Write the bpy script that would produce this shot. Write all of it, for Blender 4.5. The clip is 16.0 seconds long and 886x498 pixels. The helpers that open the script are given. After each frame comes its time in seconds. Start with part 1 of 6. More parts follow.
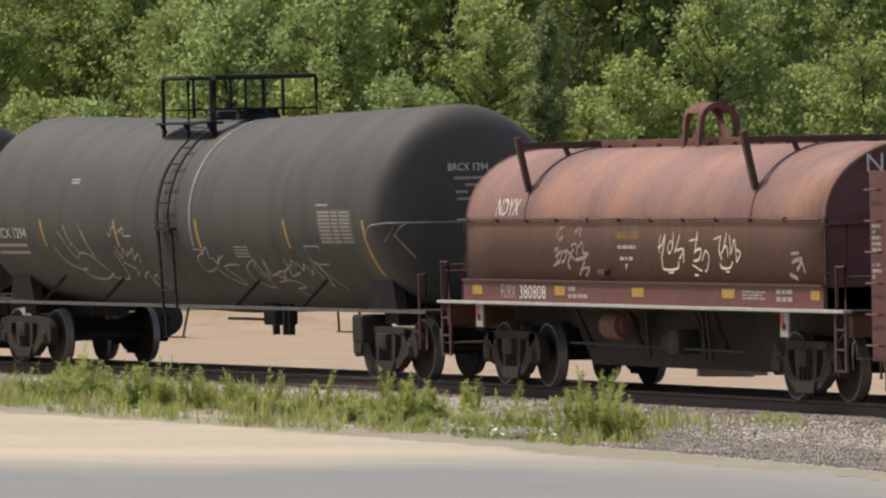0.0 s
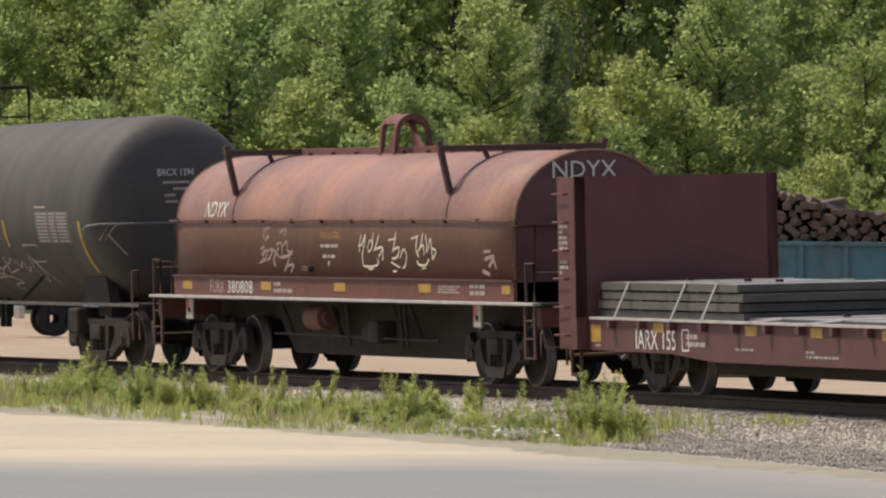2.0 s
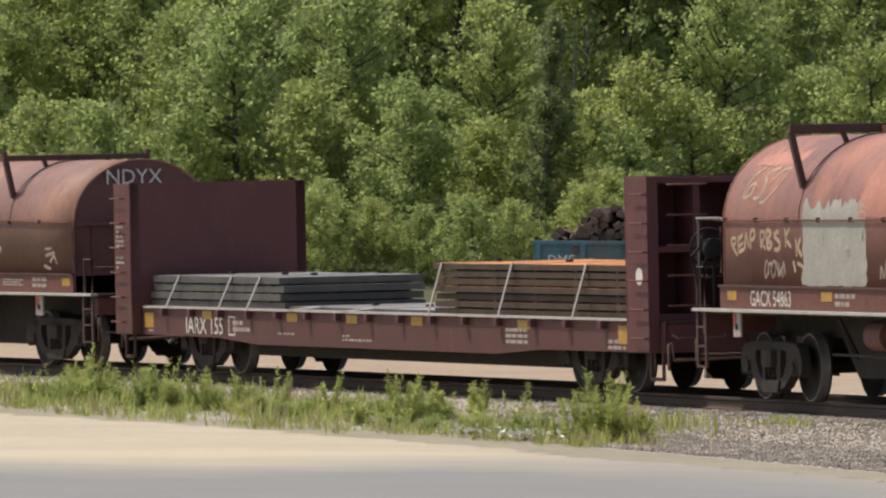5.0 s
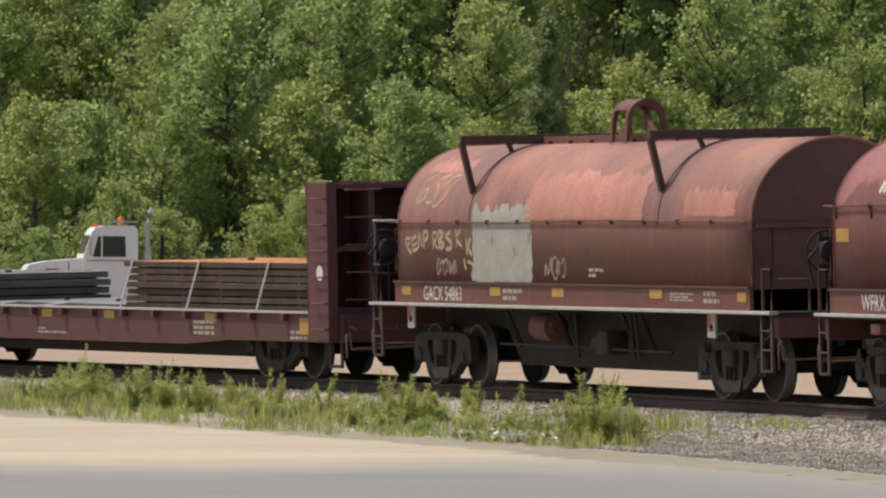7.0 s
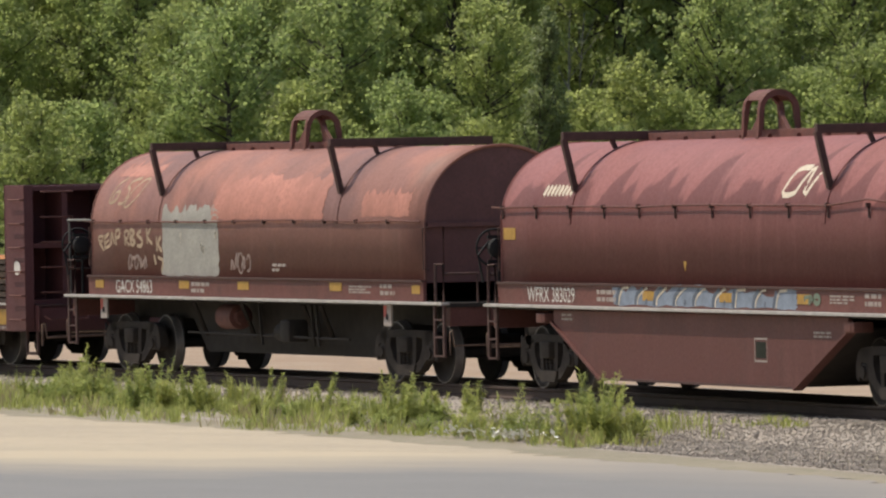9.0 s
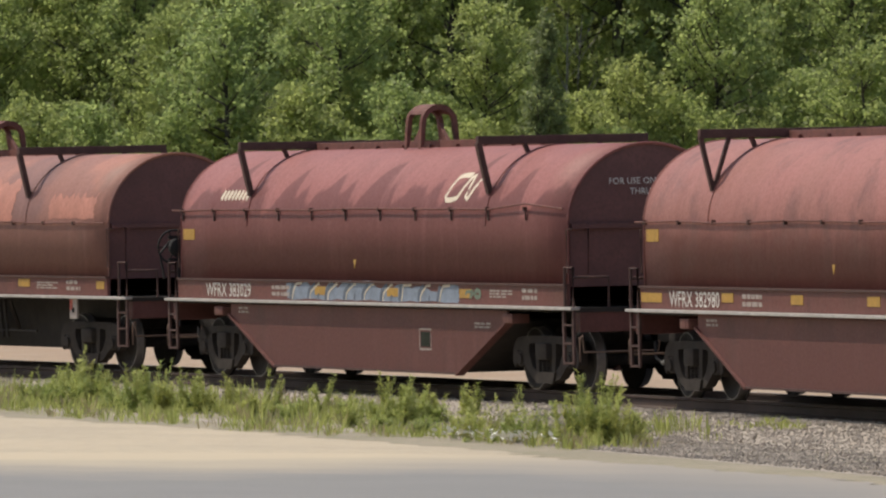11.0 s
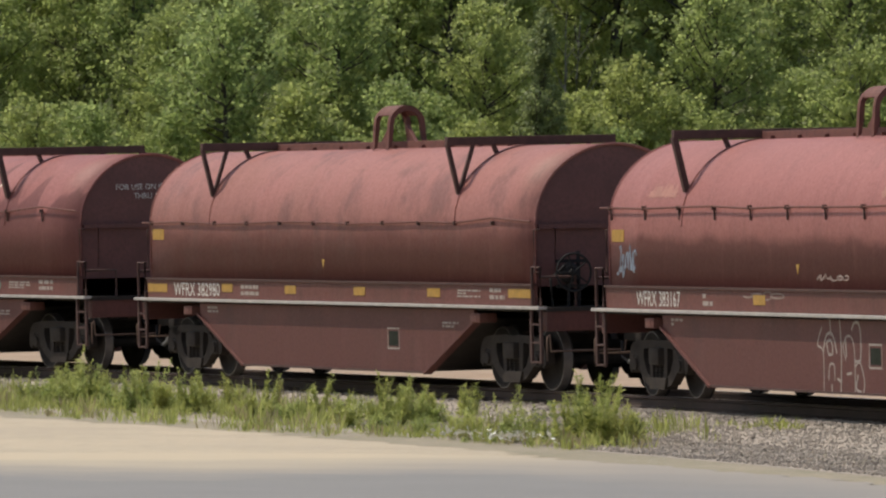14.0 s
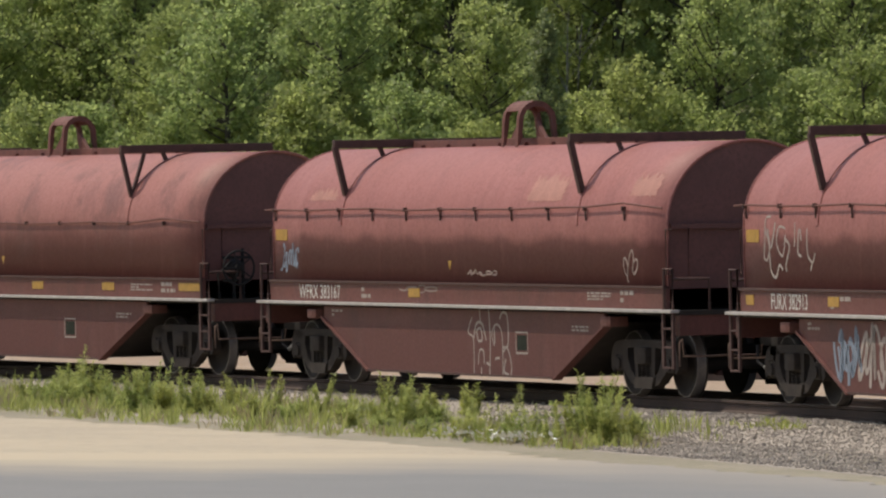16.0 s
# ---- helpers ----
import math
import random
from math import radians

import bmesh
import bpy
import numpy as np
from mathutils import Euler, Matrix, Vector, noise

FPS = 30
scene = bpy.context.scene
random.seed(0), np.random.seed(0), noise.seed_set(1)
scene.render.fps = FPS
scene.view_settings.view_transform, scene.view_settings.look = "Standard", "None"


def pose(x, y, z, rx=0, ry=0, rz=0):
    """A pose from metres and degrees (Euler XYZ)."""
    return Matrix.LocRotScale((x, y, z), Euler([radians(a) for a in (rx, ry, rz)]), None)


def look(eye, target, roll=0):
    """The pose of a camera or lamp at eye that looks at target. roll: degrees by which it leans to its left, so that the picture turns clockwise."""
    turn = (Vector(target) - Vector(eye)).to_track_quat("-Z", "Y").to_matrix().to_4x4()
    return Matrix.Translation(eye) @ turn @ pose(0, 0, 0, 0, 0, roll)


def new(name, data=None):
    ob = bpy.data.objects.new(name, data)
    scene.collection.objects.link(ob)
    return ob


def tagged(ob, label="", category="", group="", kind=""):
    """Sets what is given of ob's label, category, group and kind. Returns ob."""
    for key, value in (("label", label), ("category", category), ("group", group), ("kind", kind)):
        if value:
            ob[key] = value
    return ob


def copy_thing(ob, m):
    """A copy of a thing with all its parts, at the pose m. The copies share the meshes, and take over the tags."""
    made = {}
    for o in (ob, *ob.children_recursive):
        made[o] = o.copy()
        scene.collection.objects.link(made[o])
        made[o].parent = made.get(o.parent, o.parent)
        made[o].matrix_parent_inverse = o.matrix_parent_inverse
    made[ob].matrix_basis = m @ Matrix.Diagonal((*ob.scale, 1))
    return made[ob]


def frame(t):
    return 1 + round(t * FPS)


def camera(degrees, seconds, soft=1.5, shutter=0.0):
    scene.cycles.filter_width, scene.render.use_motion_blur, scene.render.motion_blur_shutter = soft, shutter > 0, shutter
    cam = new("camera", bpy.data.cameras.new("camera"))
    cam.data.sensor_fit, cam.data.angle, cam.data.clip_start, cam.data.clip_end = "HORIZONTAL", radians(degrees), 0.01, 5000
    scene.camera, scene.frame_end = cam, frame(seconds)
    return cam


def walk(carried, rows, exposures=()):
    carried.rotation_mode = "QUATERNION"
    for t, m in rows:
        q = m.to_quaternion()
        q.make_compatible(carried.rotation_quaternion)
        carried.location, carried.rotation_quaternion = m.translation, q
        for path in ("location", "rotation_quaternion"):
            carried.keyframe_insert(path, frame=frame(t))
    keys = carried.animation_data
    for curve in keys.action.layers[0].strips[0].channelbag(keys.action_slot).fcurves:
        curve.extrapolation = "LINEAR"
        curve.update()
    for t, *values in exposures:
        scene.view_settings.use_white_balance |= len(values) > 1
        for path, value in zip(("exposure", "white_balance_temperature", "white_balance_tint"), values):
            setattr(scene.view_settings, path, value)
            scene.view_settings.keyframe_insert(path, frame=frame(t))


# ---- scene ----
# The camera stands still on a long lens; only its slight sway is keyed.
EYE = (0.0, 0.0, 1.968)
SWAY = [  # seconds, yaw, pitch in degrees
    (0.0, -0.0064, -0.0246),
    (0.5, 0.0000, -0.0185),
    (1.0, 0.0000, -0.0185),
    (1.5, 0.0123, -0.0185),
    (2.0, 0.0125, -0.0183),
    (2.5, 0.0125, -0.0183),
    (3.0, 0.0246, -0.0121),
    (3.5, 0.0308, -0.0123),
    (6.0, 0.0552, -0.0093),
    (6.5, 0.0246, 0.0030),
    (7.0, 0.0000, 0.0000),
    (7.5, -0.0062, 0.0060),
    (8.0, -0.0125, 0.0030),
    (8.5, -0.0060, 0.0000),
    (9.0, 0.0060, -0.0062),
    (11.5, -0.0093, 0.0062),
    (12.0, -0.0064, 0.0062),
    (12.5, -0.0125, 0.0060),
    (13.0, -0.0185, 0.0121),
    (13.5, -0.0370, 0.0185),
    (14.0, -0.0185, 0.0064),
    (14.5, -0.0064, 0.0064),
    (15.0, 0.0000, 0.0060),
    (15.5, 0.0060, 0.0060),
    (16.0, -0.0064, 0.0064),
]
cam = camera(6.307, 16.0, soft=2.25)


def aim(yaw, pitch):
    a, b = radians(yaw), radians(pitch + 0.026)
    return look(EYE, (-100 * math.sin(a) * math.cos(b), 100 * math.cos(a) * math.cos(b), EYE[2] + 100 * math.sin(b)), 0.469)


walk(cam, [(t, aim(a, b)) for t, a, b in SWAY], [(0, 0.14, 7080, 9.5), (3.5, 0.24, 7080, 9.5), (6.5, 0.12, 7080, 9.5), (9, 0.06, 7080, 9.5), (12.5, 0.0, 7080, 9.5), (16, -0.05, 7080, 9.5)])

# ---- light ----
world = bpy.data.worlds.new("world")
scene.world = world
world.use_nodes = True
wn = world.node_tree.nodes
sky = wn.new("ShaderNodeTexSky")
sky.sky_type, sky.sun_disc = "NISHITA", False
SUN_TO = Vector((-0.44, 0.14, 0.88)).normalized()
sky.sun_elevation = math.asin(SUN_TO.z)
sky.sun_rotation = math.atan2(SUN_TO.x, SUN_TO.y)
sky.dust_density = 2.5
world.node_tree.links.new(sky.outputs[0], wn["Background"].inputs[0])
wn["Background"].inputs[1].default_value = 0.15
sun = new("sun", bpy.data.lights.new("sun", "SUN"))
sun.data.energy, sun.data.angle, sun.data.color = 3.5, radians(0.6), (1.0, 0.95, 0.87)
sun.matrix_world = look(SUN_TO * 50, (0, 0, 0))

# ---- the curve of the track ----
TH0, KAPPA, DIST = 1.17522, 0.00434, 122.42
REACH = [  # seconds, metres that the train has gone along the curve
    (0.0, -45.789), (0.5, -42.820), (1.0, -39.847), (1.5, -36.864), (2.0, -33.866), (2.5, -30.851),
    (3.0, -27.820), (3.5, -24.776), (4.0, -21.721), (4.5, -18.655), (5.0, -15.578), (5.5, -12.490),
    (6.0, -9.390), (6.5, -6.277), (7.0, -3.148), (7.5, -0.000), (8.0, 3.170), (8.5, 6.359),
    (9.0, 9.563), (9.5, 12.779), (10.0, 16.006), (10.5, 19.247), (11.0, 22.501), (11.5, 25.768),
    (12.0, 29.051), (12.5, 32.345), (13.0, 35.650), (13.5, 38.965), (14.0, 42.292), (14.5, 45.636),
    (15.0, 49.001), (15.5, 52.380), (16.0, 55.766),
]


def track(s, side=0.0):
    """Place on the curve at s metres, side metres towards the road, and the angle of travel about z."""
    th = TH0 - KAPPA * s
    x = (math.sin(th) - math.sin(TH0)) / KAPPA
    y = DIST + (math.cos(th) - math.cos(TH0)) / KAPPA
    return Vector((x - side * math.sin(th), y - side * math.cos(th), 0)), math.pi - th


CANT = 0.03  # the curve leans the track towards the road


def lean(side):
    """How far the lean lifts or lowers the bed, side metres towards the road."""
    return (0.022 - CANT * side) * max(0.0, min(1.0, (3.4 - abs(side)) / 1.4))


def reach(t):
    i = min(max(int(t / 0.5), 0), len(REACH) - 2)
    p = [REACH[min(max(k, 0), len(REACH) - 1)][1] for k in (i - 1, i, i + 1, i + 2)]
    if i == 0:
        p[0] = 2 * p[1] - p[2]
    if i == len(REACH) - 2:
        p[3] = 2 * p[2] - p[1]
    u = (t - REACH[i][0]) / 0.5
    return 0.5 * (2 * p[1] + (p[2] - p[0]) * u + (2 * p[0] - 5 * p[1] + 4 * p[2] - p[3]) * u * u + (3 * p[1] - p[0] - 3 * p[2] + p[3]) * u ** 3)


# ---- materials ----
def mat(name, rough=0.7, metal=0.0):
    m = bpy.data.materials.new(name)
    m.use_nodes = True
    b = m.node_tree.nodes["Principled BSDF"]
    b.inputs["Roughness"].default_value, b.inputs["Metallic"].default_value = rough, metal
    return m, m.node_tree, b


def nz(nt, scale, detail=5.0, rough=0.6, vec=None, stretch=None):
    n = nt.nodes.new("ShaderNodeTexNoise")
    n.inputs["Scale"].default_value, n.inputs["Detail"].default_value, n.inputs["Roughness"].default_value = scale, detail, rough
    tc = nt.nodes.new("ShaderNodeTexCoord")
    src = tc.outputs["Object"] if vec is None else vec
    if stretch:
        mp = nt.nodes.new("ShaderNodeMapping")
        mp.inputs["Scale"].default_value = stretch
        nt.links.new(src, mp.inputs[0])
        src = mp.outputs[0]
    nt.links.new(src, n.inputs["Vector"])
    return n.outputs["Fac"]


def ramp(nt, fac, lo, hi):
    r = nt.nodes.new("ShaderNodeMapRange")
    r.inputs[1].default_value, r.inputs[2].default_value = lo, hi
    r.clamp = True
    nt.links.new(fac, r.inputs[0])
    return r.outputs[0]


def calc(nt, op, a, b):
    n = nt.nodes.new("ShaderNodeMath")
    n.operation = op
    for k, q in enumerate((a, b)):
        if isinstance(q, (int, float)):
            n.inputs[k].default_value = q
        else:
            nt.links.new(q, n.inputs[k])
    return n.outputs[0]


def mixc(nt, fac, a, b):
    n = nt.nodes.new("ShaderNodeMix")
    n.data_type = "RGBA"
    for k, q in ((0, fac), (6, a), (7, b)):
        if isinstance(q, (int, float)):
            n.inputs[k].default_value = q
        elif isinstance(q, tuple):
            n.inputs[k].default_value = (*q, 1.0)
        else:
            nt.links.new(q, n.inputs[k])
    return n.outputs[2]


def bump(nt, b, height, strength=0.3, dist=0.02):
    n = nt.nodes.new("ShaderNodeBump")
    n.inputs["Strength"].default_value, n.inputs["Distance"].default_value = strength, dist
    nt.links.new(height, n.inputs["Height"])
    nt.links.new(n.outputs[0], b.inputs["Normal"])


def axis(nt, k):
    tc = nt.nodes.new("ShaderNodeTexCoord")
    sp = nt.nodes.new("ShaderNodeSeparateXYZ")
    nt.links.new(tc.outputs["Object"], sp.inputs[0])
    return sp.outputs[k]


def plain(name, col, rough=0.7, metal=0.0, vary=0.25, scale=6.0):
    m, nt, b = mat(name, rough, metal)
    f = nz(nt, scale)
    g = nz(nt, scale * 9, 3)
    dark = tuple(c * (1 - vary) for c in col)
    light = tuple(min(1, c * (1 + vary)) for c in col)
    c = mixc(nt, ramp(nt, f, 0.3, 0.7), dark, light)
    nt.links.new(mixc(nt, ramp(nt, g, 0.45, 0.75), c, tuple(q * 0.75 for q in col)), b.inputs["Base Color"])
    bump(nt, b, g, 0.15, 0.01)
    return m


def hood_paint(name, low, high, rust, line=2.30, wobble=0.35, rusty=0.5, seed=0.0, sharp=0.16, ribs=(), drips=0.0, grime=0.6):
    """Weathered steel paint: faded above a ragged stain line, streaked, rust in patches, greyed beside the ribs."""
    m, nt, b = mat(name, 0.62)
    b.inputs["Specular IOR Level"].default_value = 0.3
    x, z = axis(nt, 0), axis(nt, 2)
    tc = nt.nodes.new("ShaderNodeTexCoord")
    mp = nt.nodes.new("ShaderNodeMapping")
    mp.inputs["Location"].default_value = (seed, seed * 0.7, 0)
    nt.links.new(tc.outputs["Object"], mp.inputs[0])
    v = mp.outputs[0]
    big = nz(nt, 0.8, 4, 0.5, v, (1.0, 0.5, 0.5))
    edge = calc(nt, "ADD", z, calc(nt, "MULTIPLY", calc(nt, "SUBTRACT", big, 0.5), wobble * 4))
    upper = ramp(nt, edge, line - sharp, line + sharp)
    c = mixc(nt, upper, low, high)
    patch = nz(nt, 0.75, 5, 0.55, v, (0.8, 1.0, 0.55))
    c = mixc(nt, calc(nt, "MULTIPLY", calc(nt, "MULTIPLY", ramp(nt, patch, 0.46, 0.60), upper), rusty), c, rust)
    blot = nz(nt, 1.5, 7, 0.62, v, (0.9, 0.8, 0.7))
    c = mixc(nt, calc(nt, "MULTIPLY", ramp(nt, blot, 0.52, 0.66), grime), c, tuple(0.50 * q + 0.010 for q in high))
    for a in ribs:  # grey scuffed paint round each rib
        d = calc(nt, "ABSOLUTE", calc(nt, "SUBTRACT", x, a + 0.25), 0.0)
        d = calc(nt, "ADD", d, calc(nt, "MULTIPLY", calc(nt, "SUBTRACT", blot, 0.5), 1.6))
        near = calc(nt, "MULTIPLY", ramp(nt, d, 1.0, 0.55), upper)
        c = mixc(nt, calc(nt, "MULTIPLY", near, 0.62), c, (0.155, 0.085, 0.082))
    if drips:
        lean = calc(nt, "ADD", x, calc(nt, "MULTIPLY", z, 0.55))
        cb = nt.nodes.new("ShaderNodeCombineXYZ")
        nt.links.new(lean, cb.inputs[0])
        n1 = nz(nt, 1.15, 1.5, 0.4, cb.outputs[0])
        tongue = calc(nt, "ADD", calc(nt, "MULTIPLY", calc(nt, "SUBTRACT", n1, 0.5), 2.6), calc(nt, "MULTIPLY", calc(nt, "SUBTRACT", blot, 0.5), 0.5))
        c = mixc(nt, calc(nt, "MULTIPLY", ramp(nt, calc(nt, "SUBTRACT", z, tongue), 3.00, 2.90), drips), c, tuple(1.15 * q for q in low))
    streak = nz(nt, 2.4, 6, 0.65, v, (2.6, 0.35, 0.20))
    c = mixc(nt, calc(nt, "MULTIPLY", ramp(nt, streak, 0.50, 0.72), 0.20), c, tuple(q * 0.62 for q in low))
    pale = nz(nt, 1.9, 6, 0.6, v, (1.7, 0.6, 0.28))
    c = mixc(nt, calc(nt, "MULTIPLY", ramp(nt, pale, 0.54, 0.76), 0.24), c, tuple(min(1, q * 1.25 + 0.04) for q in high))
    fine = nz(nt, 20, 5, 0.6, v)
    c = mixc(nt, calc(nt, "MULTIPLY", ramp(nt, fine, 0.4, 0.72), 0.28), c, tuple(q * 0.55 for q in low))
    nt.links.new(c, b.inputs["Base Color"])
    nt.links.new(calc(nt, "ADD", calc(nt, "MULTIPLY", fine, 0.25), 0.46), b.inputs["Roughness"])
    bump(nt, b, calc(nt, "ADD", fine, calc(nt, "MULTIPLY", big, 4)), 0.14, 0.02)
    return m


def ground_mat(name, cols, rough=0.95, s1=0.25, s2=4.0, s3=40.0, bmp=0.5):
    m, nt, b = mat(name, rough)
    a, c2, d = nz(nt, s1, 6), nz(nt, s2, 6), nz(nt, s3, 3)
    c = mixc(nt, ramp(nt, a, 0.35, 0.65), cols[0], cols[1])
    c = mixc(nt, calc(nt, "MULTIPLY", ramp(nt, c2, 0.5, 0.7), 0.7), c, cols[2])
    c = mixc(nt, calc(nt, "MULTIPLY", ramp(nt, d, 0.5, 0.75), 0.4), c, tuple(q * 0.6 for q in cols[0]))
    nt.links.new(c, b.inputs["Base Color"])
    bump(nt, b, calc(nt, "ADD", c2, d), bmp, 0.05)
    return m


def road_mat(name):
    """Asphalt, with sand thinning out over it from its far edge."""
    m, nt, b = mat(name, 0.9)
    x, y = axis(nt, 0), axis(nt, 1)
    a, f = nz(nt, 0.5, 5), nz(nt, 30, 4)
    c = mixc(nt, ramp(nt, a, 0.3, 0.7), (0.178, 0.177, 0.174), (0.195, 0.193, 0.189))
    c = mixc(nt, calc(nt, "MULTIPLY", ramp(nt, f, 0.45, 0.75), 0.4), c, (0.15, 0.15, 0.148))
    e = calc(nt, "ADD", y, calc(nt, "MULTIPLY", calc(nt, "MAXIMUM", x, 0.0), 2.2))
    e = calc(nt, "ADD", e, calc(nt, "MULTIPLY", calc(nt, "SUBTRACT", nz(nt, 0.35, 6, 0.7), 0.5), 9.0))
    e = calc(nt, "ADD", e, calc(nt, "MULTIPLY", ramp(nt, x, 0.5, -2.5), 3.5))
    dust = mixc(nt, ramp(nt, x, 0.2, 2.2), (0.43, 0.365, 0.265), (0.27, 0.245, 0.215))
    c = mixc(nt, calc(nt, "MULTIPLY", ramp(nt, e, 88.0, 97.5), 0.97), c, dust)
    nt.links.new(c, b.inputs["Base Color"])
    bump(nt, b, f, 0.12, 0.02)
    return m


def leaf_mat(name, dark, light, trans=0.45, warm=0.3):
    m, nt, b = mat(name, 0.55)
    info = nt.nodes.new("ShaderNodeObjectInfo")
    geo = nt.nodes.new("ShaderNodeNewGeometry")
    c = mixc(nt, geo.outputs["Random Per Island"], dark, light)
    c = mixc(nt, calc(nt, "MULTIPLY", info.outputs["Random"], warm), c, (light[0] * 1.35, light[1] * 1.05, light[2] * 0.8))
    nt.links.new(c, b.inputs["Base Color"])
    tr = nt.nodes.new("ShaderNodeBsdfTranslucent")
    hs = nt.nodes.new("ShaderNodeHueSaturation")
    hs.inputs["Value"].default_value = 1.5
    nt.links.new(c, hs.inputs["Color"])
    nt.links.new(hs.outputs[0], tr.inputs[0])
    ms = nt.nodes.new("ShaderNodeMixShader")
    ms.inputs[0].default_value = trans
    nt.links.new(b.outputs[0], ms.inputs[1])
    nt.links.new(tr.outputs[0], ms.inputs[2])
    nt.links.new(ms.outputs[0], nt.nodes["Material Output"].inputs[0])
    return m


def stone_mat(name, a, b2):
    m, nt, b = mat(name, 0.9)
    geo = nt.nodes.new("ShaderNodeNewGeometry")
    c = mixc(nt, geo.outputs["Random Per Island"], a, b2)
    nt.links.new(mixc(nt, ramp(nt, nz(nt, 1.2, 5), 0.4, 0.7), c, tuple(q * 0.6 for q in a)), b.inputs["Base Color"])
    return m


def tank_paint():
    """Sun-greyed black paint with long vertical grime streaks and dusty patches."""
    m, nt, b = mat("weathered_black_tank_paint", 0.55)
    big, st, fine = nz(nt, 0.5, 5, 0.55), nz(nt, 1.6, 6, 0.6, None, (1.6, 0.3, 0.18)), nz(nt, 18, 4)
    c = mixc(nt, ramp(nt, big, 0.35, 0.65), (0.043, 0.038, 0.034), (0.062, 0.055, 0.048))
    c = mixc(nt, calc(nt, "MULTIPLY", ramp(nt, st, 0.48, 0.72), 0.6), c, (0.031, 0.028, 0.026))
    c = mixc(nt, calc(nt, "MULTIPLY", ramp(nt, fine, 0.45, 0.75), 0.35), c, (0.075, 0.070, 0.063))
    nt.links.new(c, b.inputs["Base Color"])
    nt.links.new(calc(nt, "ADD", calc(nt, "MULTIPLY", st, 0.3), 0.55), b.inputs["Roughness"])
    bump(nt, b, calc(nt, "ADD", fine, calc(nt, "MULTIPLY", big, 5)), 0.10, 0.02)
    return m


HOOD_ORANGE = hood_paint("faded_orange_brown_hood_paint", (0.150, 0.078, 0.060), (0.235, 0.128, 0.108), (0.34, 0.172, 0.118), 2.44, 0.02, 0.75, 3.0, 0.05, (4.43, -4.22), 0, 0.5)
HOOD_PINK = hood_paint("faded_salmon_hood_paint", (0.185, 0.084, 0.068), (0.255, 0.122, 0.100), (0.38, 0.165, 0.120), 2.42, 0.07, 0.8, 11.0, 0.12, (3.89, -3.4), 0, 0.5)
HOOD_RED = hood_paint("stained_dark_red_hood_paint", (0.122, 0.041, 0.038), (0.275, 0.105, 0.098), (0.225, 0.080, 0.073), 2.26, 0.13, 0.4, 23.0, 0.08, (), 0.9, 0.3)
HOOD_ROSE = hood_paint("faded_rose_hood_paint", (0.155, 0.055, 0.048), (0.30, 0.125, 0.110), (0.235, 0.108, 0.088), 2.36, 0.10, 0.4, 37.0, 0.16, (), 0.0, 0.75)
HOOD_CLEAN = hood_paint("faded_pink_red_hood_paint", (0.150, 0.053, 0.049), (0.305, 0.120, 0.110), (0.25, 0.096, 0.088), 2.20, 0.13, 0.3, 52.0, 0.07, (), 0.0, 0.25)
SILL_RED = hood_paint("dirty_red_sill_paint", (0.112, 0.042, 0.037), (0.145, 0.054, 0.046), (0.10, 0.045, 0.036), 1.0, 0.3, 0.5, 5.0)
FLAT_RED = hood_paint("maroon_flatcar_paint", (0.10, 0.040, 0.038), (0.108, 0.039, 0.041), (0.11, 0.042, 0.038), 1.0, 0.3, 0.3, 9.0, 0.2, (), 0, 0.25)
END_RED = plain("dull_red_end_paint", (0.128, 0.050, 0.045), 0.6, 0, 0.2, 2.0)
TANK_BLACK = tank_paint()
BANDGREY = plain("pale_worn_band", (0.17, 0.165, 0.155), 0.6, 0, 0.3, 3)
RAILGREY = plain("worn_grey_rail", (0.085, 0.075, 0.070), 0.7, 0, 0.3, 5)
LEVER = plain("worn_tan_lever", (0.14, 0.085, 0.062), 0.75, 0, 0.3, 8)
DARK = plain("grimy_dark_steel", (0.030, 0.0245, 0.0215), 0.8, 0, 0.3, 5)
TRUCKMAT = plain("dusty_cast_steel", (0.036, 0.0285, 0.024), 0.9, 0, 0.3, 7)
RUSTBAR = plain("rusty_red_bar", (0.125, 0.045, 0.035), 0.75, 0, 0.3, 8)
DARKBAR = plain("dark_rusted_beam", (0.070, 0.034, 0.029), 0.8, 0, 0.3, 8)
BLACKBAR = plain("black_painted_rail", (0.016, 0.015, 0.016), 0.8, 0, 0.3, 8)
WORN = plain("bare_worn_steel_edge", (0.46, 0.43, 0.41), 0.5, 0.3, 0.25, 5)
TREAD = plain("polished_wheel_tread", (0.20, 0.18, 0.17), 0.45, 0.6, 0.2, 10)
WHEELMAT = plain("brown_wheel_steel", (0.024, 0.019, 0.017), 0.8, 0, 0.3, 9)
WHITE = plain("worn_white_lettering", (0.62, 0.60, 0.56), 0.7, 0, 0.15, 14)
DIMWHITE = plain("faded_white_lettering", (0.34, 0.29, 0.26), 0.7, 0, 0.25, 14)
YELLOW = plain("yellow_reflector", (0.38, 0.215, 0.04), 0.5, 0, 0.2, 10)
GREYPATCH = plain("grey_primer_patch", (0.30, 0.29, 0.26), 0.8, 0, 0.15, 3)
BLUEGRAF = plain("blue_grey_spray_paint", (0.19, 0.23, 0.29), 0.7, 0, 0.35, 3)
REDPLATE = plain("red_placard", (0.42, 0.09, 0.07), 0.7, 0, 0.25, 12)
RAILSTEEL = plain("rusty_rail_side", (0.060, 0.038, 0.030), 0.8, 0.1, 0.25, 4)
RAILTOP = plain("shiny_rail_head", (0.40, 0.38, 0.36), 0.3, 0.9, 0.15, 3)
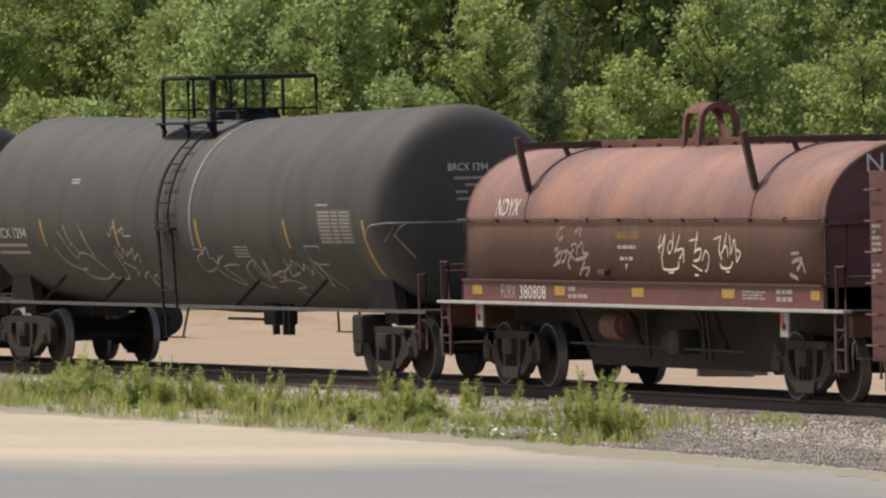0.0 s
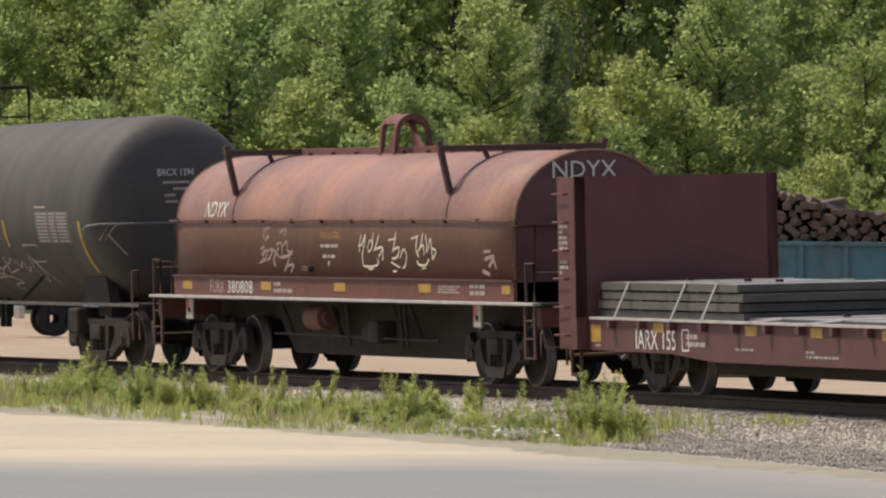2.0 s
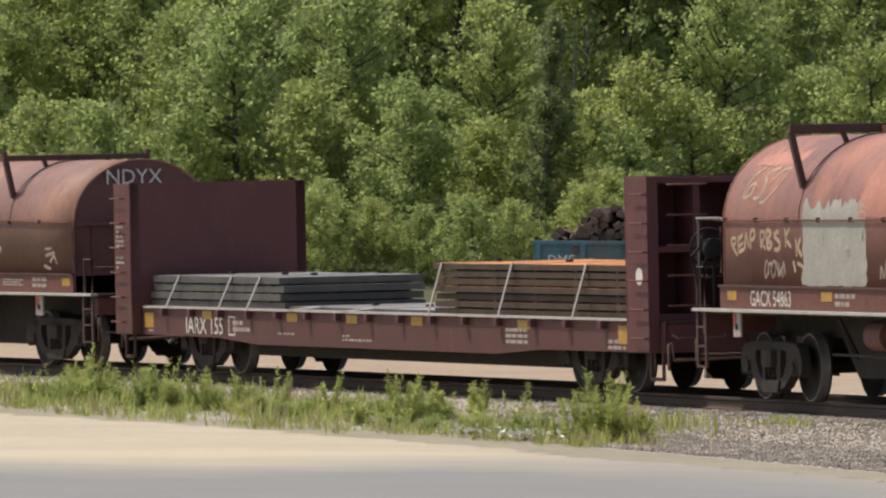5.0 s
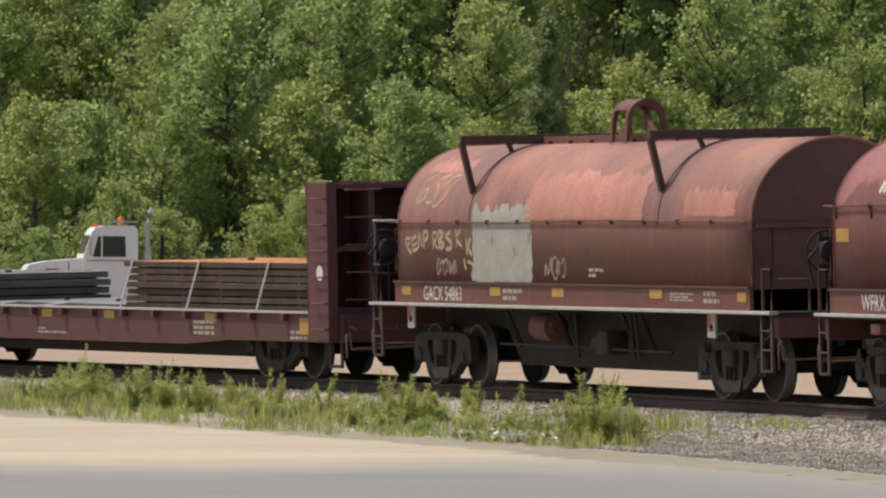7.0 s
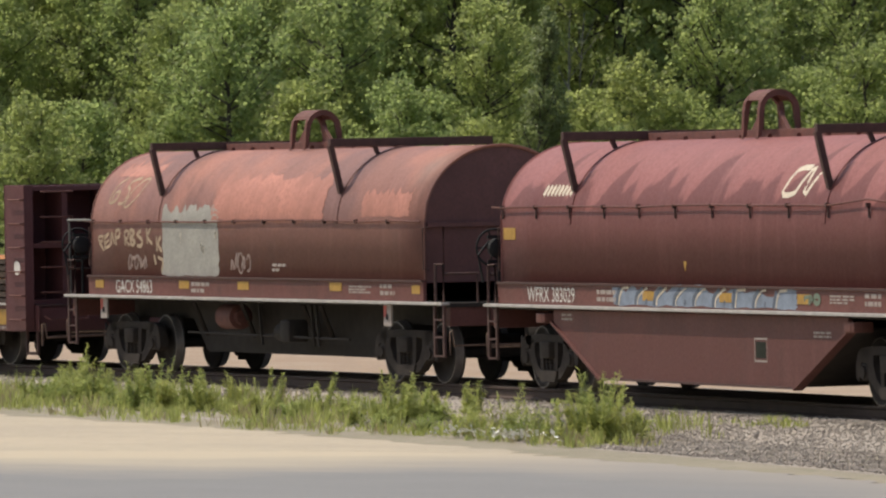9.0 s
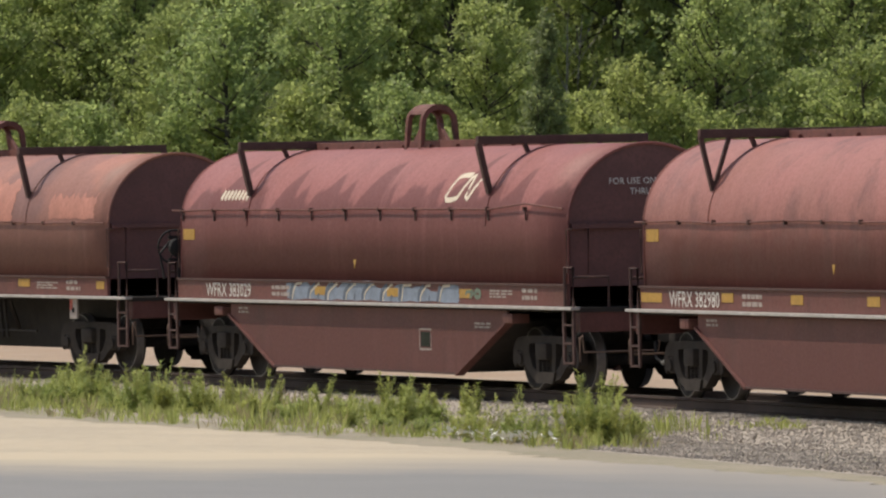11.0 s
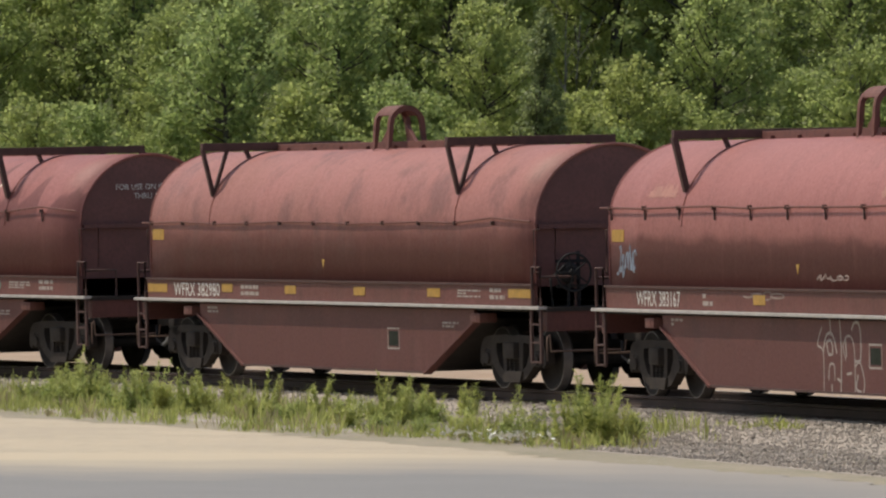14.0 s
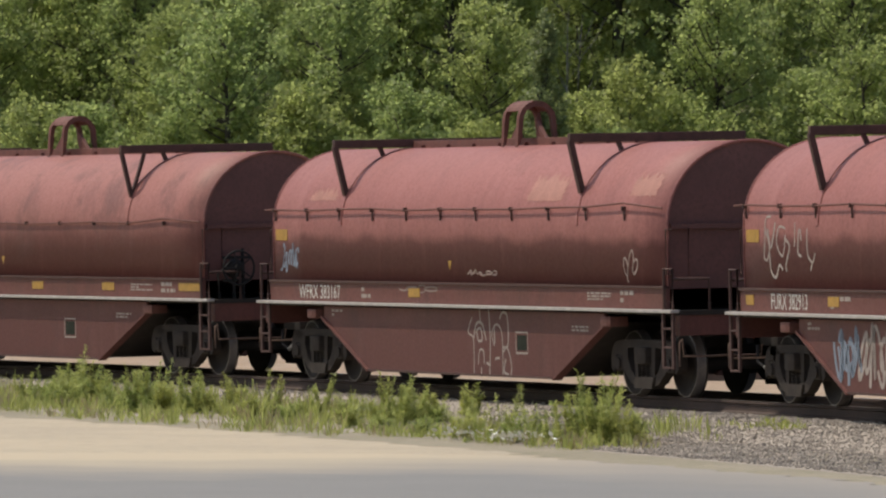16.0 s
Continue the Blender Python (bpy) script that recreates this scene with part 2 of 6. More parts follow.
TIEMAT = plain("old_creosote_tie", (0.055, 0.042, 0.034), 0.9, 0, 0.35, 4)
# Grey plates: shaded edge and lit top are put into two colours.
PLATE = plain("shaded_steel_edge", (0.085, 0.080, 0.074), 0.65, 0.0, 0.3, 2)
PLATETOP = plain("lit_grey_steel_top", (0.30, 0.28, 0.26), 0.45, 0.2, 0.2, 1.5)
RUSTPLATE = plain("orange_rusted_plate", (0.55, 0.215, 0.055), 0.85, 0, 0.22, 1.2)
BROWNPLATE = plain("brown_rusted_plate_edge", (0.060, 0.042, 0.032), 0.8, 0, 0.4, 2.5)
STRAPMAT = plain("steel_strap", (0.42, 0.38, 0.36), 0.45, 0.5, 0.15, 6)
BLUE = hood_paint("weathered_blue_gondola_paint", (0.045, 0.125, 0.165), (0.065, 0.165, 0.205), (0.12, 0.10, 0.08), 1.0, 0.5, 0.55, 2.0)
TRUCKWHITE = plain("white_truck_paint", (0.74, 0.73, 0.72), 0.35, 0, 0.06, 3)
GLASS = plain("dark_cab_glass", (0.02, 0.03, 0.03), 0.08, 0, 0.1, 2)
CHROME = plain("dull_chrome", (0.45, 0.45, 0.46), 0.3, 0.8, 0.15, 6)
BEACON = plain("orange_beacon_lens", (0.75, 0.17, 0.03), 0.3, 0, 0.1, 9)
SAND = ground_mat("pale_orange_sand", ((0.29, 0.200, 0.135), (0.34, 0.265, 0.195), (0.22, 0.160, 0.118)), s1=0.5, s2=1.6, s3=12.0)
VERGE = ground_mat("dusty_verge", ((0.30, 0.265, 0.205), (0.25, 0.225, 0.165), (0.17, 0.175, 0.10)), s1=0.4)
SHOULDER = ground_mat("tan_sand_shoulder", ((0.46, 0.395, 0.295), (0.40, 0.345, 0.265), (0.34, 0.295, 0.235)))
GRAVEL = ground_mat("grey_gravel", ((0.31, 0.275, 0.235), (0.36, 0.32, 0.275), (0.25, 0.22, 0.19)), s2=8, s3=30)
FORESTFLOOR = ground_mat("forest_floor", ((0.075, 0.085, 0.035), (0.06, 0.075, 0.03), (0.09, 0.08, 0.045)))
ASPHALT = road_mat("grey_asphalt")
STONES = stone_mat("ballast_stone", (0.27, 0.235, 0.205), (0.44, 0.39, 0.335))
LEAF = leaf_mat("spring_leaf", (0.184, 0.243, 0.087), (0.304, 0.368, 0.143), 0.61, 0.27)
LEAFDARK = leaf_mat("dark_leaf", (0.115, 0.155, 0.068), (0.19, 0.24, 0.105), 0.55, 0.25)
WEED = leaf_mat("weed_blade", (0.155, 0.215, 0.06), (0.34, 0.385, 0.14), 0.52, 0.35)
STRAW = leaf_mat("dry_grass_blade", (0.22, 0.20, 0.105), (0.36, 0.33, 0.19), 0.4, 0.2)
BIRCH = plain("pale_birch_bark", (0.26, 0.245, 0.21), 0.85, 0, 0.3, 5)
BARK = plain("grey_brown_bark", (0.075, 0.066, 0.052), 0.9, 0, 0.3, 6)
FAINT = plain("thin_faded_spray", (0.26, 0.19, 0.165), 0.8, 0, 0.35, 8)
TAN = plain("tan_spray_paint", (0.36, 0.265, 0.18), 0.8, 0, 0.3, 9)
CREAM = plain("cream_paint", (0.58, 0.51, 0.40), 0.7, 0, 0.2, 9)
SALMON = plain("newer_salmon_paint", (0.37, 0.155, 0.115), 0.65, 0, 0.25, 1.6)
OVERPAINT = plain("faded_pink_overpaint", (0.34, 0.16, 0.13), 0.7, 0, 0.15, 4)
DARKBLUE = plain("dark_blue_spray", (0.10, 0.12, 0.155), 0.7, 0, 0.3, 4)
STENCIL = plain("dark_stencil_field", (0.03, 0.034, 0.027), 0.95)
STENCIL.node_tree.nodes["Principled BSDF"].inputs["Specular IOR Level"].default_value = 0.1
OLDTIE = plain("old_brown_tie", (0.105, 0.072, 0.056), 0.9, 0, 0.45, 1.3)
BLOSSOM = plain("white_petals", (0.8, 0.8, 0.74), 0.7, 0, 0.1, 9)

for grimy in (DARK, TRUCKMAT, WHEELMAT, TIEMAT, BROWNPLATE, PLATE, BLACKBAR):  # dust takes the gloss
    grimy.node_tree.nodes["Principled BSDF"].inputs["Specular IOR Level"].default_value = 0.3


# ---- mesh tools ----
class Shape:
    def __init__(self):
        self.v, self.f = [], []

    def add(self, v, f):
        k = len(self.v)
        self.v += [tuple(p) for p in v]
        self.f += [tuple(i + k for i in q) for q in f]
        return self

    def box(self, x0, x1, y0, y1, z0, z1, c=0.0):
        if c:  # chamfered along all edges
            bm = bmesh.new()
            bmesh.ops.create_cube(bm, size=1)
            bmesh.ops.scale(bm, vec=(x1 - x0, y1 - y0, z1 - z0), verts=bm.verts)
            bmesh.ops.translate(bm, vec=((x0 + x1) / 2, (y0 + y1) / 2, (z0 + z1) / 2), verts=bm.verts)
            bmesh.ops.bevel(bm, geom=bm.edges[:], offset=c, segments=2, affect="EDGES", profile=0.5)
            bm.verts.ensure_lookup_table()
            self.add([v.co[:] for v in bm.verts], [[v.index for v in f.verts] for f in bm.faces])
            bm.free()
            return self
        return self.add([(x, y, z) for x in (x0, x1) for y in (y0, y1) for z in (z0, z1)],
                        [(0, 1, 3, 2), (4, 6, 7, 5), (0, 4, 5, 1), (2, 3, 7, 6), (0, 2, 6, 4), (1, 5, 7, 3)])

    def tube(self, pts, r, seg=8, closed=False):
        pts = [Vector(p) for p in pts]
        v, f, n = [], [], len(pts)
        up = Vector((0, 0, 1))
        for i, p in enumerate(pts):
            a = pts[(i - 1) % n] if closed or i else p
            b = pts[(i + 1) % n] if closed or i < n - 1 else p
            d = (b - a).normalized()
            s = d.cross(up)
            s = (s if s.length > 0.05 else d.cross(Vector((1, 0, 0)))).normalized()
            u = s.cross(d)
            rr = r[i] if isinstance(r, (list, tuple)) else r
            v += [p + rr * (math.cos(6.2832 * k / seg) * s + math.sin(6.2832 * k / seg) * u) for k in range(seg)]
        for i in range(n if closed else n - 1):
            j = (i + 1) % n
            f += [(i * seg + k, i * seg + (k + 1) % seg, j * seg + (k + 1) % seg, j * seg + k) for k in range(seg)]
        if not closed:
            f += [tuple(range(seg))[::-1], tuple((n - 1) * seg + k for k in range(seg))]
        return self.add(v, f)

    def bar(self, a, b, w, h=None, up=(0, 0, 1)):
        """A square bar from a to b, w wide and h deep."""
        a, b, h = Vector(a), Vector(b), h or w
        d = (b - a).normalized()
        s = d.cross(Vector(up))
        s = (s if s.length > 0.05 else d.cross(Vector((1, 0, 0)))).normalized()
        u = s.cross(d)
        v = [p + i * s * w / 2 + j * u * h / 2 for p in (a, b) for i, j in ((-1, -1), (1, -1), (1, 1), (-1, 1))]
        return self.add(v, [(3, 2, 1, 0), (4, 5, 6, 7), (0, 1, 5, 4), (1, 2, 6, 5), (2, 3, 7, 6), (3, 0, 4, 7)])

    def prism(self, prof, y0, y1):
        """A profile of (x, z) points, given a depth from y0 to y1."""
        n = len(prof)
        v = [(x, y0, z) for x, z in prof] + [(x, y1, z) for x, z in prof]
        return self.add(v, [tuple(range(n)), tuple(range(2 * n - 1, n - 1, -1))] + [(i, i + n, (i + 1) % n + n, (i + 1) % n) for i in range(n)])

    def sweep(self, prof, x0, x1, steps=1):
        """A closed profile of (y, z) points, drawn along x and capped."""
        n = len(prof)
        v, f = [], []
        for k in range(steps + 1):
            v += [(x0 + (x1 - x0) * k / steps, y, z) for y, z in prof]
        for k in range(steps):
            f += [(k * n + i, k * n + (i + 1) % n, (k + 1) * n + (i + 1) % n, (k + 1) * n + i) for i in range(n)]
        f += [tuple(range(n))[::-1], tuple(steps * n + i for i in range(n))]
        return self.add(v, f)

    def lathe(self, prof, centre, seg=32, way="y"):
        """A profile of (radius, along) turned about y or x."""
        v, f, n = [], [], len(prof)
        cx, cy, cz = centre
        for k in range(seg):
            a = 6.283185 * k / seg
            for r, h in prof:
                v.append((cx + r * math.cos(a), cy + h, cz + r * math.sin(a)) if way == "y" else (cx + h, cy + r * math.cos(a), cz + r * math.sin(a)))
        for k in range(seg):
            j = (k + 1) % seg
            f += [(k * n + i, k * n + i + 1, j * n + i + 1, j * n + i) for i in range(n - 1)]
        return self.add(v, f)

    def mesh(self, name, material, smooth=False):
        me = bpy.data.meshes.new(name)
        me.from_pydata(self.v, [], self.f)
        for q in material if isinstance(material, (list, tuple)) else (material,):
            me.materials.append(q)
        bm = bmesh.new()
        bm.from_mesh(me)
        bmesh.ops.recalc_face_normals(bm, faces=bm.faces)
        bm.to_mesh(me)
        bm.free()
        if smooth:
            me.shade_smooth()
            me.set_sharp_from_angle(angle=radians(38))
        return me


def part(name, shape, material, parent=None, label="", smooth=False):
    ob = new(name, shape if isinstance(shape, bpy.types.Mesh) else shape.mesh(name, material, smooth))
    ob.parent = parent
    return tagged(ob, label)


def thing(name, label, category, group="", kind=""):
    return tagged(new(name), label, category, group, kind)


def writing(text, cap, width, parent, place, material, name="lettering", label="", shear=0.0):
    """Painted letters, cap metres high and width metres long, put on a surface by place(u, v, lift)."""
    cu = bpy.data.curves.new("letters", "FONT")
    cu.body, cu.size, cu.extrude, cu.resolution_u, cu.shear = text, 1.0, 0.0, 2, shear
    tmp = new("letters", cu)
    me = bpy.data.meshes.new_from_object(tmp.evaluated_get(bpy.context.evaluated_depsgraph_get()))
    bpy.data.objects.remove(tmp)
    bpy.data.curves.remove(cu)
    me.materials.clear()
    me.materials.append(material)
    x0, x1 = min(v.co.x for v in me.vertices), max(v.co.x for v in me.vertices)
    y0, y1 = min(v.co.y for v in me.vertices), max(v.co.y for v in me.vertices)
    for v in me.vertices:
        v.co = place((v.co.x - x0) / (x1 - x0) * width, (v.co.y - y0) / (y1 - y0) * cap, 0.005)
    ob = new(name, me)
    ob.parent = parent
    return tagged(ob, label)


def shifted(place, u0, v0):
    return lambda u, v, q: place(u0 + u, v0 + v, q)


def on_wall(x, y, z):
    """The road side of a car, from x towards its tail."""
    return lambda u, v, q: (x - u, y + q, z + v)


def on_tail(x, y, z):
    """The tail end of a car, from y away from the road."""
    return lambda u, v, q: (x - q, y - u, z + v)


def text_bars(shape, x, y, z, rows, w, h, seed=0):
    """Unreadable small print on a side: short bars in rows, running towards the tail."""
    rnd = random.Random(seed)
    for r in range(rows):
        q = 0.0
        while q < w:
            b = min(rnd.uniform(0.06, 0.22), w - q)
            shape.box(x - q - b, x - q, y, y + 0.004, z - r * h * 1.7 - h, z - r * h * 1.7)
            q += b + rnd.uniform(0.03, 0.06)
            if rnd.random() < 0.12:
                break
    return shape


def stroke(shape, pts, w, place):
    """A spray-paint line: a thin ribbon through (u, v) points, put on a surface by place(u, v, lift)."""
    n = len(pts)
    v, f = [], []
    for i, (a, b) in enumerate(pts):
        p, q = pts[max(i - 1, 0)], pts[min(i + 1, n - 1)]
        du, dv = q[0] - p[0], q[1] - p[1]
        k = w / 2 / (math.hypot(du, dv) or 1)
        v += [place(a - dv * k, b + du * k, 0.004), place(a + dv * k, b - du * k, 0.004)]
    f = [(2 * i, 2 * i + 1, 2 * i + 3, 2 * i + 2) for i in range(n - 1)]
    return shape.add(v, f)


def scribble(u, v, w, h, seed, marks=4):
    """Loops and zigzags of a spray tag in a field w by h at (u, v), as lists of points."""
    rnd = random.Random(seed)
    out = []
    for k in range(marks):
        cu = u + w * (k + 0.5) / marks
        if rnd.random() < 0.5:
            a0, turns, rx, ry = rnd.uniform(0, 6), rnd.uniform(0.6, 1.3), w / marks * rnd.uniform(0.35, 0.7), h * rnd.uniform(0.2, 0.5)
            tilt = rnd.uniform(-0.3, 0.5)
            pts = [(rx * math.cos(a0 + turns * 6.28 * i / 20), ry * math.sin(a0 + turns * 6.28 * i / 20)) for i in range(21)]
            out.append([(cu + a + tilt * b, v + h / 2 + b) for a, b in pts])
        else:
            z = [(cu + (j - 2) * w / marks * 0.3 + rnd.uniform(-0.05, 0.05), v + (h * rnd.uniform(0.6, 1.0) if j % 2 else h * rnd.uniform(0, 0.35))) for j in range(rnd.randint(3, 5))]
            out.append(z)
    return out


def smooth_line(p, n=5):
    """A rounded line through a few points."""
    out = []
    for i in range(len(p) - 1):
        q = [p[min(max(k, 0), len(p) - 1)] for k in (i - 1, i, i + 1, i + 2)]
        for j in range(n):
            t = j / n
            out.append(tuple(0.5 * (2 * q[1][c] + (q[2][c] - q[0][c]) * t + (2 * q[0][c] - 5 * q[1][c] + 4 * q[2][c] - q[3][c]) * t * t + (3 * q[1][c] - q[0][c] - 3 * q[2][c] + q[3][c]) * t ** 3) for c in (0, 1)))
    return out + [p[-1]]


def spray(car, place, lines, width, material, label, seed=1):
    """A spray tag on a car: its first line is the part, the other lines are pieces of it."""
    rnd = random.Random(seed)
    first = None
    for p in lines:
        ob = part("paint_line" if first else "spray_tag", stroke(Shape(), smooth_line(p), width * rnd.uniform(0.8, 1.25), place), material, first or car, "" if first else label)
        first = first or ob
    return first


def drawn(text, u0, v0, su, sv):
    """Lines of a tag from short digit pairs on a coarse grid: 'x,y x,y / x,y ...', x along the car, y up."""
    return [[(u0 + su * float(q.split(",")[0]), v0 + sv * float(q.split(",")[1])) for q in line.split()] for line in text.split("/")]


# ---- railway car parts ----
RADIUS = 0.457
WHEELS = []  # every turning wheelset
CARS = []  # what rides: thing, place along the train, half its truck spacing


def wheelset_mesh():
    s = Shape()
    prof = [(0.0, 0.12), (0.10, 0.12), (0.11, 0.075), (0.20, 0.045), (0.34, 0.055), (0.385, 0.085), (0.40, 0.09), (0.436, 0.089), (0.452, 0.088), (0.457, 0.075), (0.460, -0.02), (0.468, -0.035), (0.486, -0.042), (0.486, -0.058), (0.44, -0.062), (0.36, -0.02), (0.20, -0.035), (0.09, -0.06), (0.0, -0.06)]
    for side in (-1, 1):
        s.lathe([(r, side * (0.755 + h)) for r, h in prof], (0, 0, 0), 40)
    s.tube([(0, -0.98, 0), (0, 0.98, 0)], 0.085, 12)
    for side in (-1, 1):  # cap bolts show the turning
        for k in range(3):
            a = 2.0944 * k
            s.tube([(0.05 * math.cos(a), side * 0.97, 0.05 * math.sin(a)), (0.05 * math.cos(a), side * 1.02, 0.05 * math.sin(a))], 0.018, 6)
    me = s.mesh("wheelset", (WHEELMAT, TREAD), True)
    for p in me.polygons:
        c = p.center
        r = math.hypot(c.x, c.z)
        if (r > 0.448 and abs(c.y) < 0.83 and abs(c.y) > 0.72) or (0.435 < r < 0.456 and abs(c.y) > 0.83):
            p.material_index = 1
    return me


WHEELSET = wheelset_mesh()


def sideframe_shape(side):
    y0, y1 = (0.93, 1.07) if side > 0 else (-1.07, -0.93)
    s = Shape()
    # top chord, drooping rounded ends, sloping arms, columns and bottom pan of the cast frame
    s.prism([(-1.00, 0.76), (-0.80, 0.79), (-0.42, 0.80), (0.42, 0.80), (0.80, 0.79), (1.00, 0.76), (0.95, 0.64), (0.45, 0.69), (-0.45, 0.69), (-0.95, 0.64)], y0, y1)
    for q in (-1, 1):
        s.prism([(q * 0.70, 0.78), (q * 1.00, 0.77), (q * 1.12, 0.70), (q * 1.19, 0.56), (q * 1.19, 0.40), (q * 1.10, 0.33), (q * 1.04, 0.42), (q * 1.02, 0.58), (q * 0.76, 0.58)], y0, y1)
        s.prism([(q * 0.60, 0.72), (q * 0.86, 0.66), (q * 0.76, 0.36), (q * 0.50, 0.19), (q * 0.32, 0.15), (q * 0.30, 0.27), (q * 0.48, 0.36), (q * 0.60, 0.54)], y0, y1)
        s.prism([(q * 0.24, 0.70), (q * 0.38, 0.70), (q * 0.34, 0.22), (q * 0.23, 0.22)], y0, y1)
    s.prism([(-0.38, 0.28), (0.38, 0.28), (0.30, 0.12), (-0.30, 0.12)], y0 - 0.03, y1 + 0.03)
    return s


def journal_shape(side, q):
    a, b = (0.94, 1.08) if side > 0 else (-1.08, -0.94)
    s = Shape().box(q - 0.12, q + 0.12, a, b, RADIUS - 0.11, RADIUS + 0.12, 0.03)
    return s.tube([(q, b if side > 0 else a, RADIUS), (q, (b + 0.03) if side > 0 else (a - 0.03), RADIUS)], 0.085, 12)


def spring_shape(side):
    s = Shape()
    for q in (-0.15, 0.0, 0.15):
        s.tube([(q + 0.055 * math.cos(k * 1.05), side * 1.0 + 0.055 * math.sin(k * 1.05), 0.28 + 0.2 * k / 30) for k in range(31)], 0.014, 5)
    return s


TRUCK_MESH = {}


def rail_truck(car, x):
    """One four-wheeled truck of a car; its wheelsets turn."""
    if not TRUCK_MESH:
        for side in (-1, 1):
            TRUCK_MESH["frame", side] = sideframe_shape(side).mesh("side_frame", TRUCKMAT, True)
            TRUCK_MESH["journal", side * 2] = journal_shape(side, -0.889).mesh("journal_box", TRUCKMAT, True)
            TRUCK_MESH["journal", side * 3] = journal_shape(side, 0.889).mesh("journal_box", TRUCKMAT, True)
            TRUCK_MESH["spring", side] = spring_shape(side).mesh("spring", TRUCKMAT, True)
        s = Shape().box(-0.20, 0.20, -1.15, 1.15, 0.46, 0.70, 0.03).box(-0.30, 0.30, -0.30, 0.30, 0.66, 0.84, 0.03)
        TRUCK_MESH["bolster", 0] = s.mesh("bolster", TRUCKMAT, True)
        s = Shape()
        for q in (-1, 1):
            s.bar((q * 0.36, -0.9, 0.42), (q * 0.36, 0.9, 0.42), 0.07, 0.12)
            for w in (-1, 1):
                s.box(q * 0.38 - 0.04, q * 0.38 + 0.04, w * 0.755 - 0.05, w * 0.755 + 0.05, 0.28, 0.56)
        TRUCK_MESH["brake", 0] = s.mesh("brake_beam", DARK)
    t = new("truck", TRUCK_MESH["bolster", 0])
    t.parent, t.location = car, (x, 0, 0)
    for (kind, side), me in TRUCK_MESH.items():
        if kind != "bolster":
            part({"frame": "side_frame", "journal": "journal_box", "spring": "spring_set", "brake": "brake_beam"}[kind], me, None, t)
    for q in (-0.889, 0.889):
        w = part("wheelset", WHEELSET, None, t)
        w.location = (q, 0, RADIUS)
        WHEELS.append(w)
    return t


def coupler(car, x, q):
    s = Shape().box(min(x, x + q * 0.55), max(x, x + q * 0.55), -0.09, 0.09, 0.72, 0.92, 0.02)
    s.box(min(x + q * 0.5, x + q * 0.72), max(x + q * 0.5, x + q * 0.72), -0.16, 0.14, 0.68, 0.97, 0.04)
    part("coupler", s, DARK, car, "", True)
    h = Shape().tube([(x + q * 0.30, 0.25, 0.72), (x + q * 0.38, 0.28, 0.50), (x + q * 0.52, 0.24, 0.42), (x + q * 0.68, 0.20, 0.52)], 0.022, 8)
    hose = part("air_hose", h, BLACKBAR, car, "", True)
    part("hose_fitting", Shape().tube([(x + q * 0.52, 0.24, 0.42), (x + q * 0.60, 0.22, 0.46), (x + q * 0.70, 0.20, 0.56)], 0.035, 8), BANDGREY, hose, "worn pale hose fitting", True)


def grab(car, pts, r=0.017, material=RUSTBAR, name="grab_iron"):
    return part(name, Shape().tube(pts, r, 8), material, car, "", True)


def brake_wheel(car, x, y, z, q):
    s = Shape().tube([(x, y + 0.27 * math.cos(k * 0.2618), z + 0.27 * math.sin(k * 0.2618)) for k in range(24)], 0.018, 8, True)
    for k in range(5):
        s.tube([(x, y, z), (x, y + 0.27 * math.cos(k * 1.2566), z + 0.27 * math.sin(k * 1.2566))], 0.012, 6)
    s.tube([(x, y, z), (x - q * 0.22, y, z)], 0.05, 10)
    part("brake_wheel", s, BLACKBAR, car, "black hand brake wheel", True)
    b = Shape().tube([(x - q * 0.1, y + 0.1, z + 0.1), (x - q * 0.15, y + 0.3, z - 0.1), (x - q * 0.2, y + 0.25, z - 0.5)], 0.02, 6)
    b.tube([(x - q * 0.08, y, z), (x - q * 0.12, y, z), (x - q * 0.22, y, z - 0.02), (x - q * 0.26, y, z - 0.02)], [0.09, 0.15, 0.15, 0.10], 14)
    b.tube([(x - q * 0.2, y, z - 0.1), (x - q * 0.2, y, 1.2)], 0.025, 8)
    b.bar((x - q * 0.22, y - 0.3, z + 0.16), (x - q * 0.22, y + 0.18, z + 0.16), 0.04, 0.05).bar((x - q * 0.22, y - 0.3, z - 0.2), (x - q * 0.22, y + 0.18, z - 0.2), 0.04, 0.05)
    b.tube([(x - q * 0.24, y - 0.18, 1.2), (x - q * 0.24, y - 0.18, z + 0.30)], 0.03, 8)
    part("brake_gear", b, BLACKBAR, car, "", True)


def arch(a, b, zc, z0, n=28):
    """Profile (y, z) of a hood: upright sides and an elliptical top."""
    p = [(-a, z0)] + [(-a * math.cos(math.pi * k / n), zc + b * math.sin(math.pi * k / n)) for k in range(n + 1)] + [(a, z0)]
    return p


def hood_place(a, b, zc, x):
    """Place on the road side of the hood by metres towards the tail from x and by height."""
    def place(u, v, lift):
        if v <= zc:
            return (x - u, a + lift, v)
        s = min((v - zc) / b, 0.98)
        return (x - u, (a + lift) * math.sqrt(1 - s * s), v + lift * s)
    return place


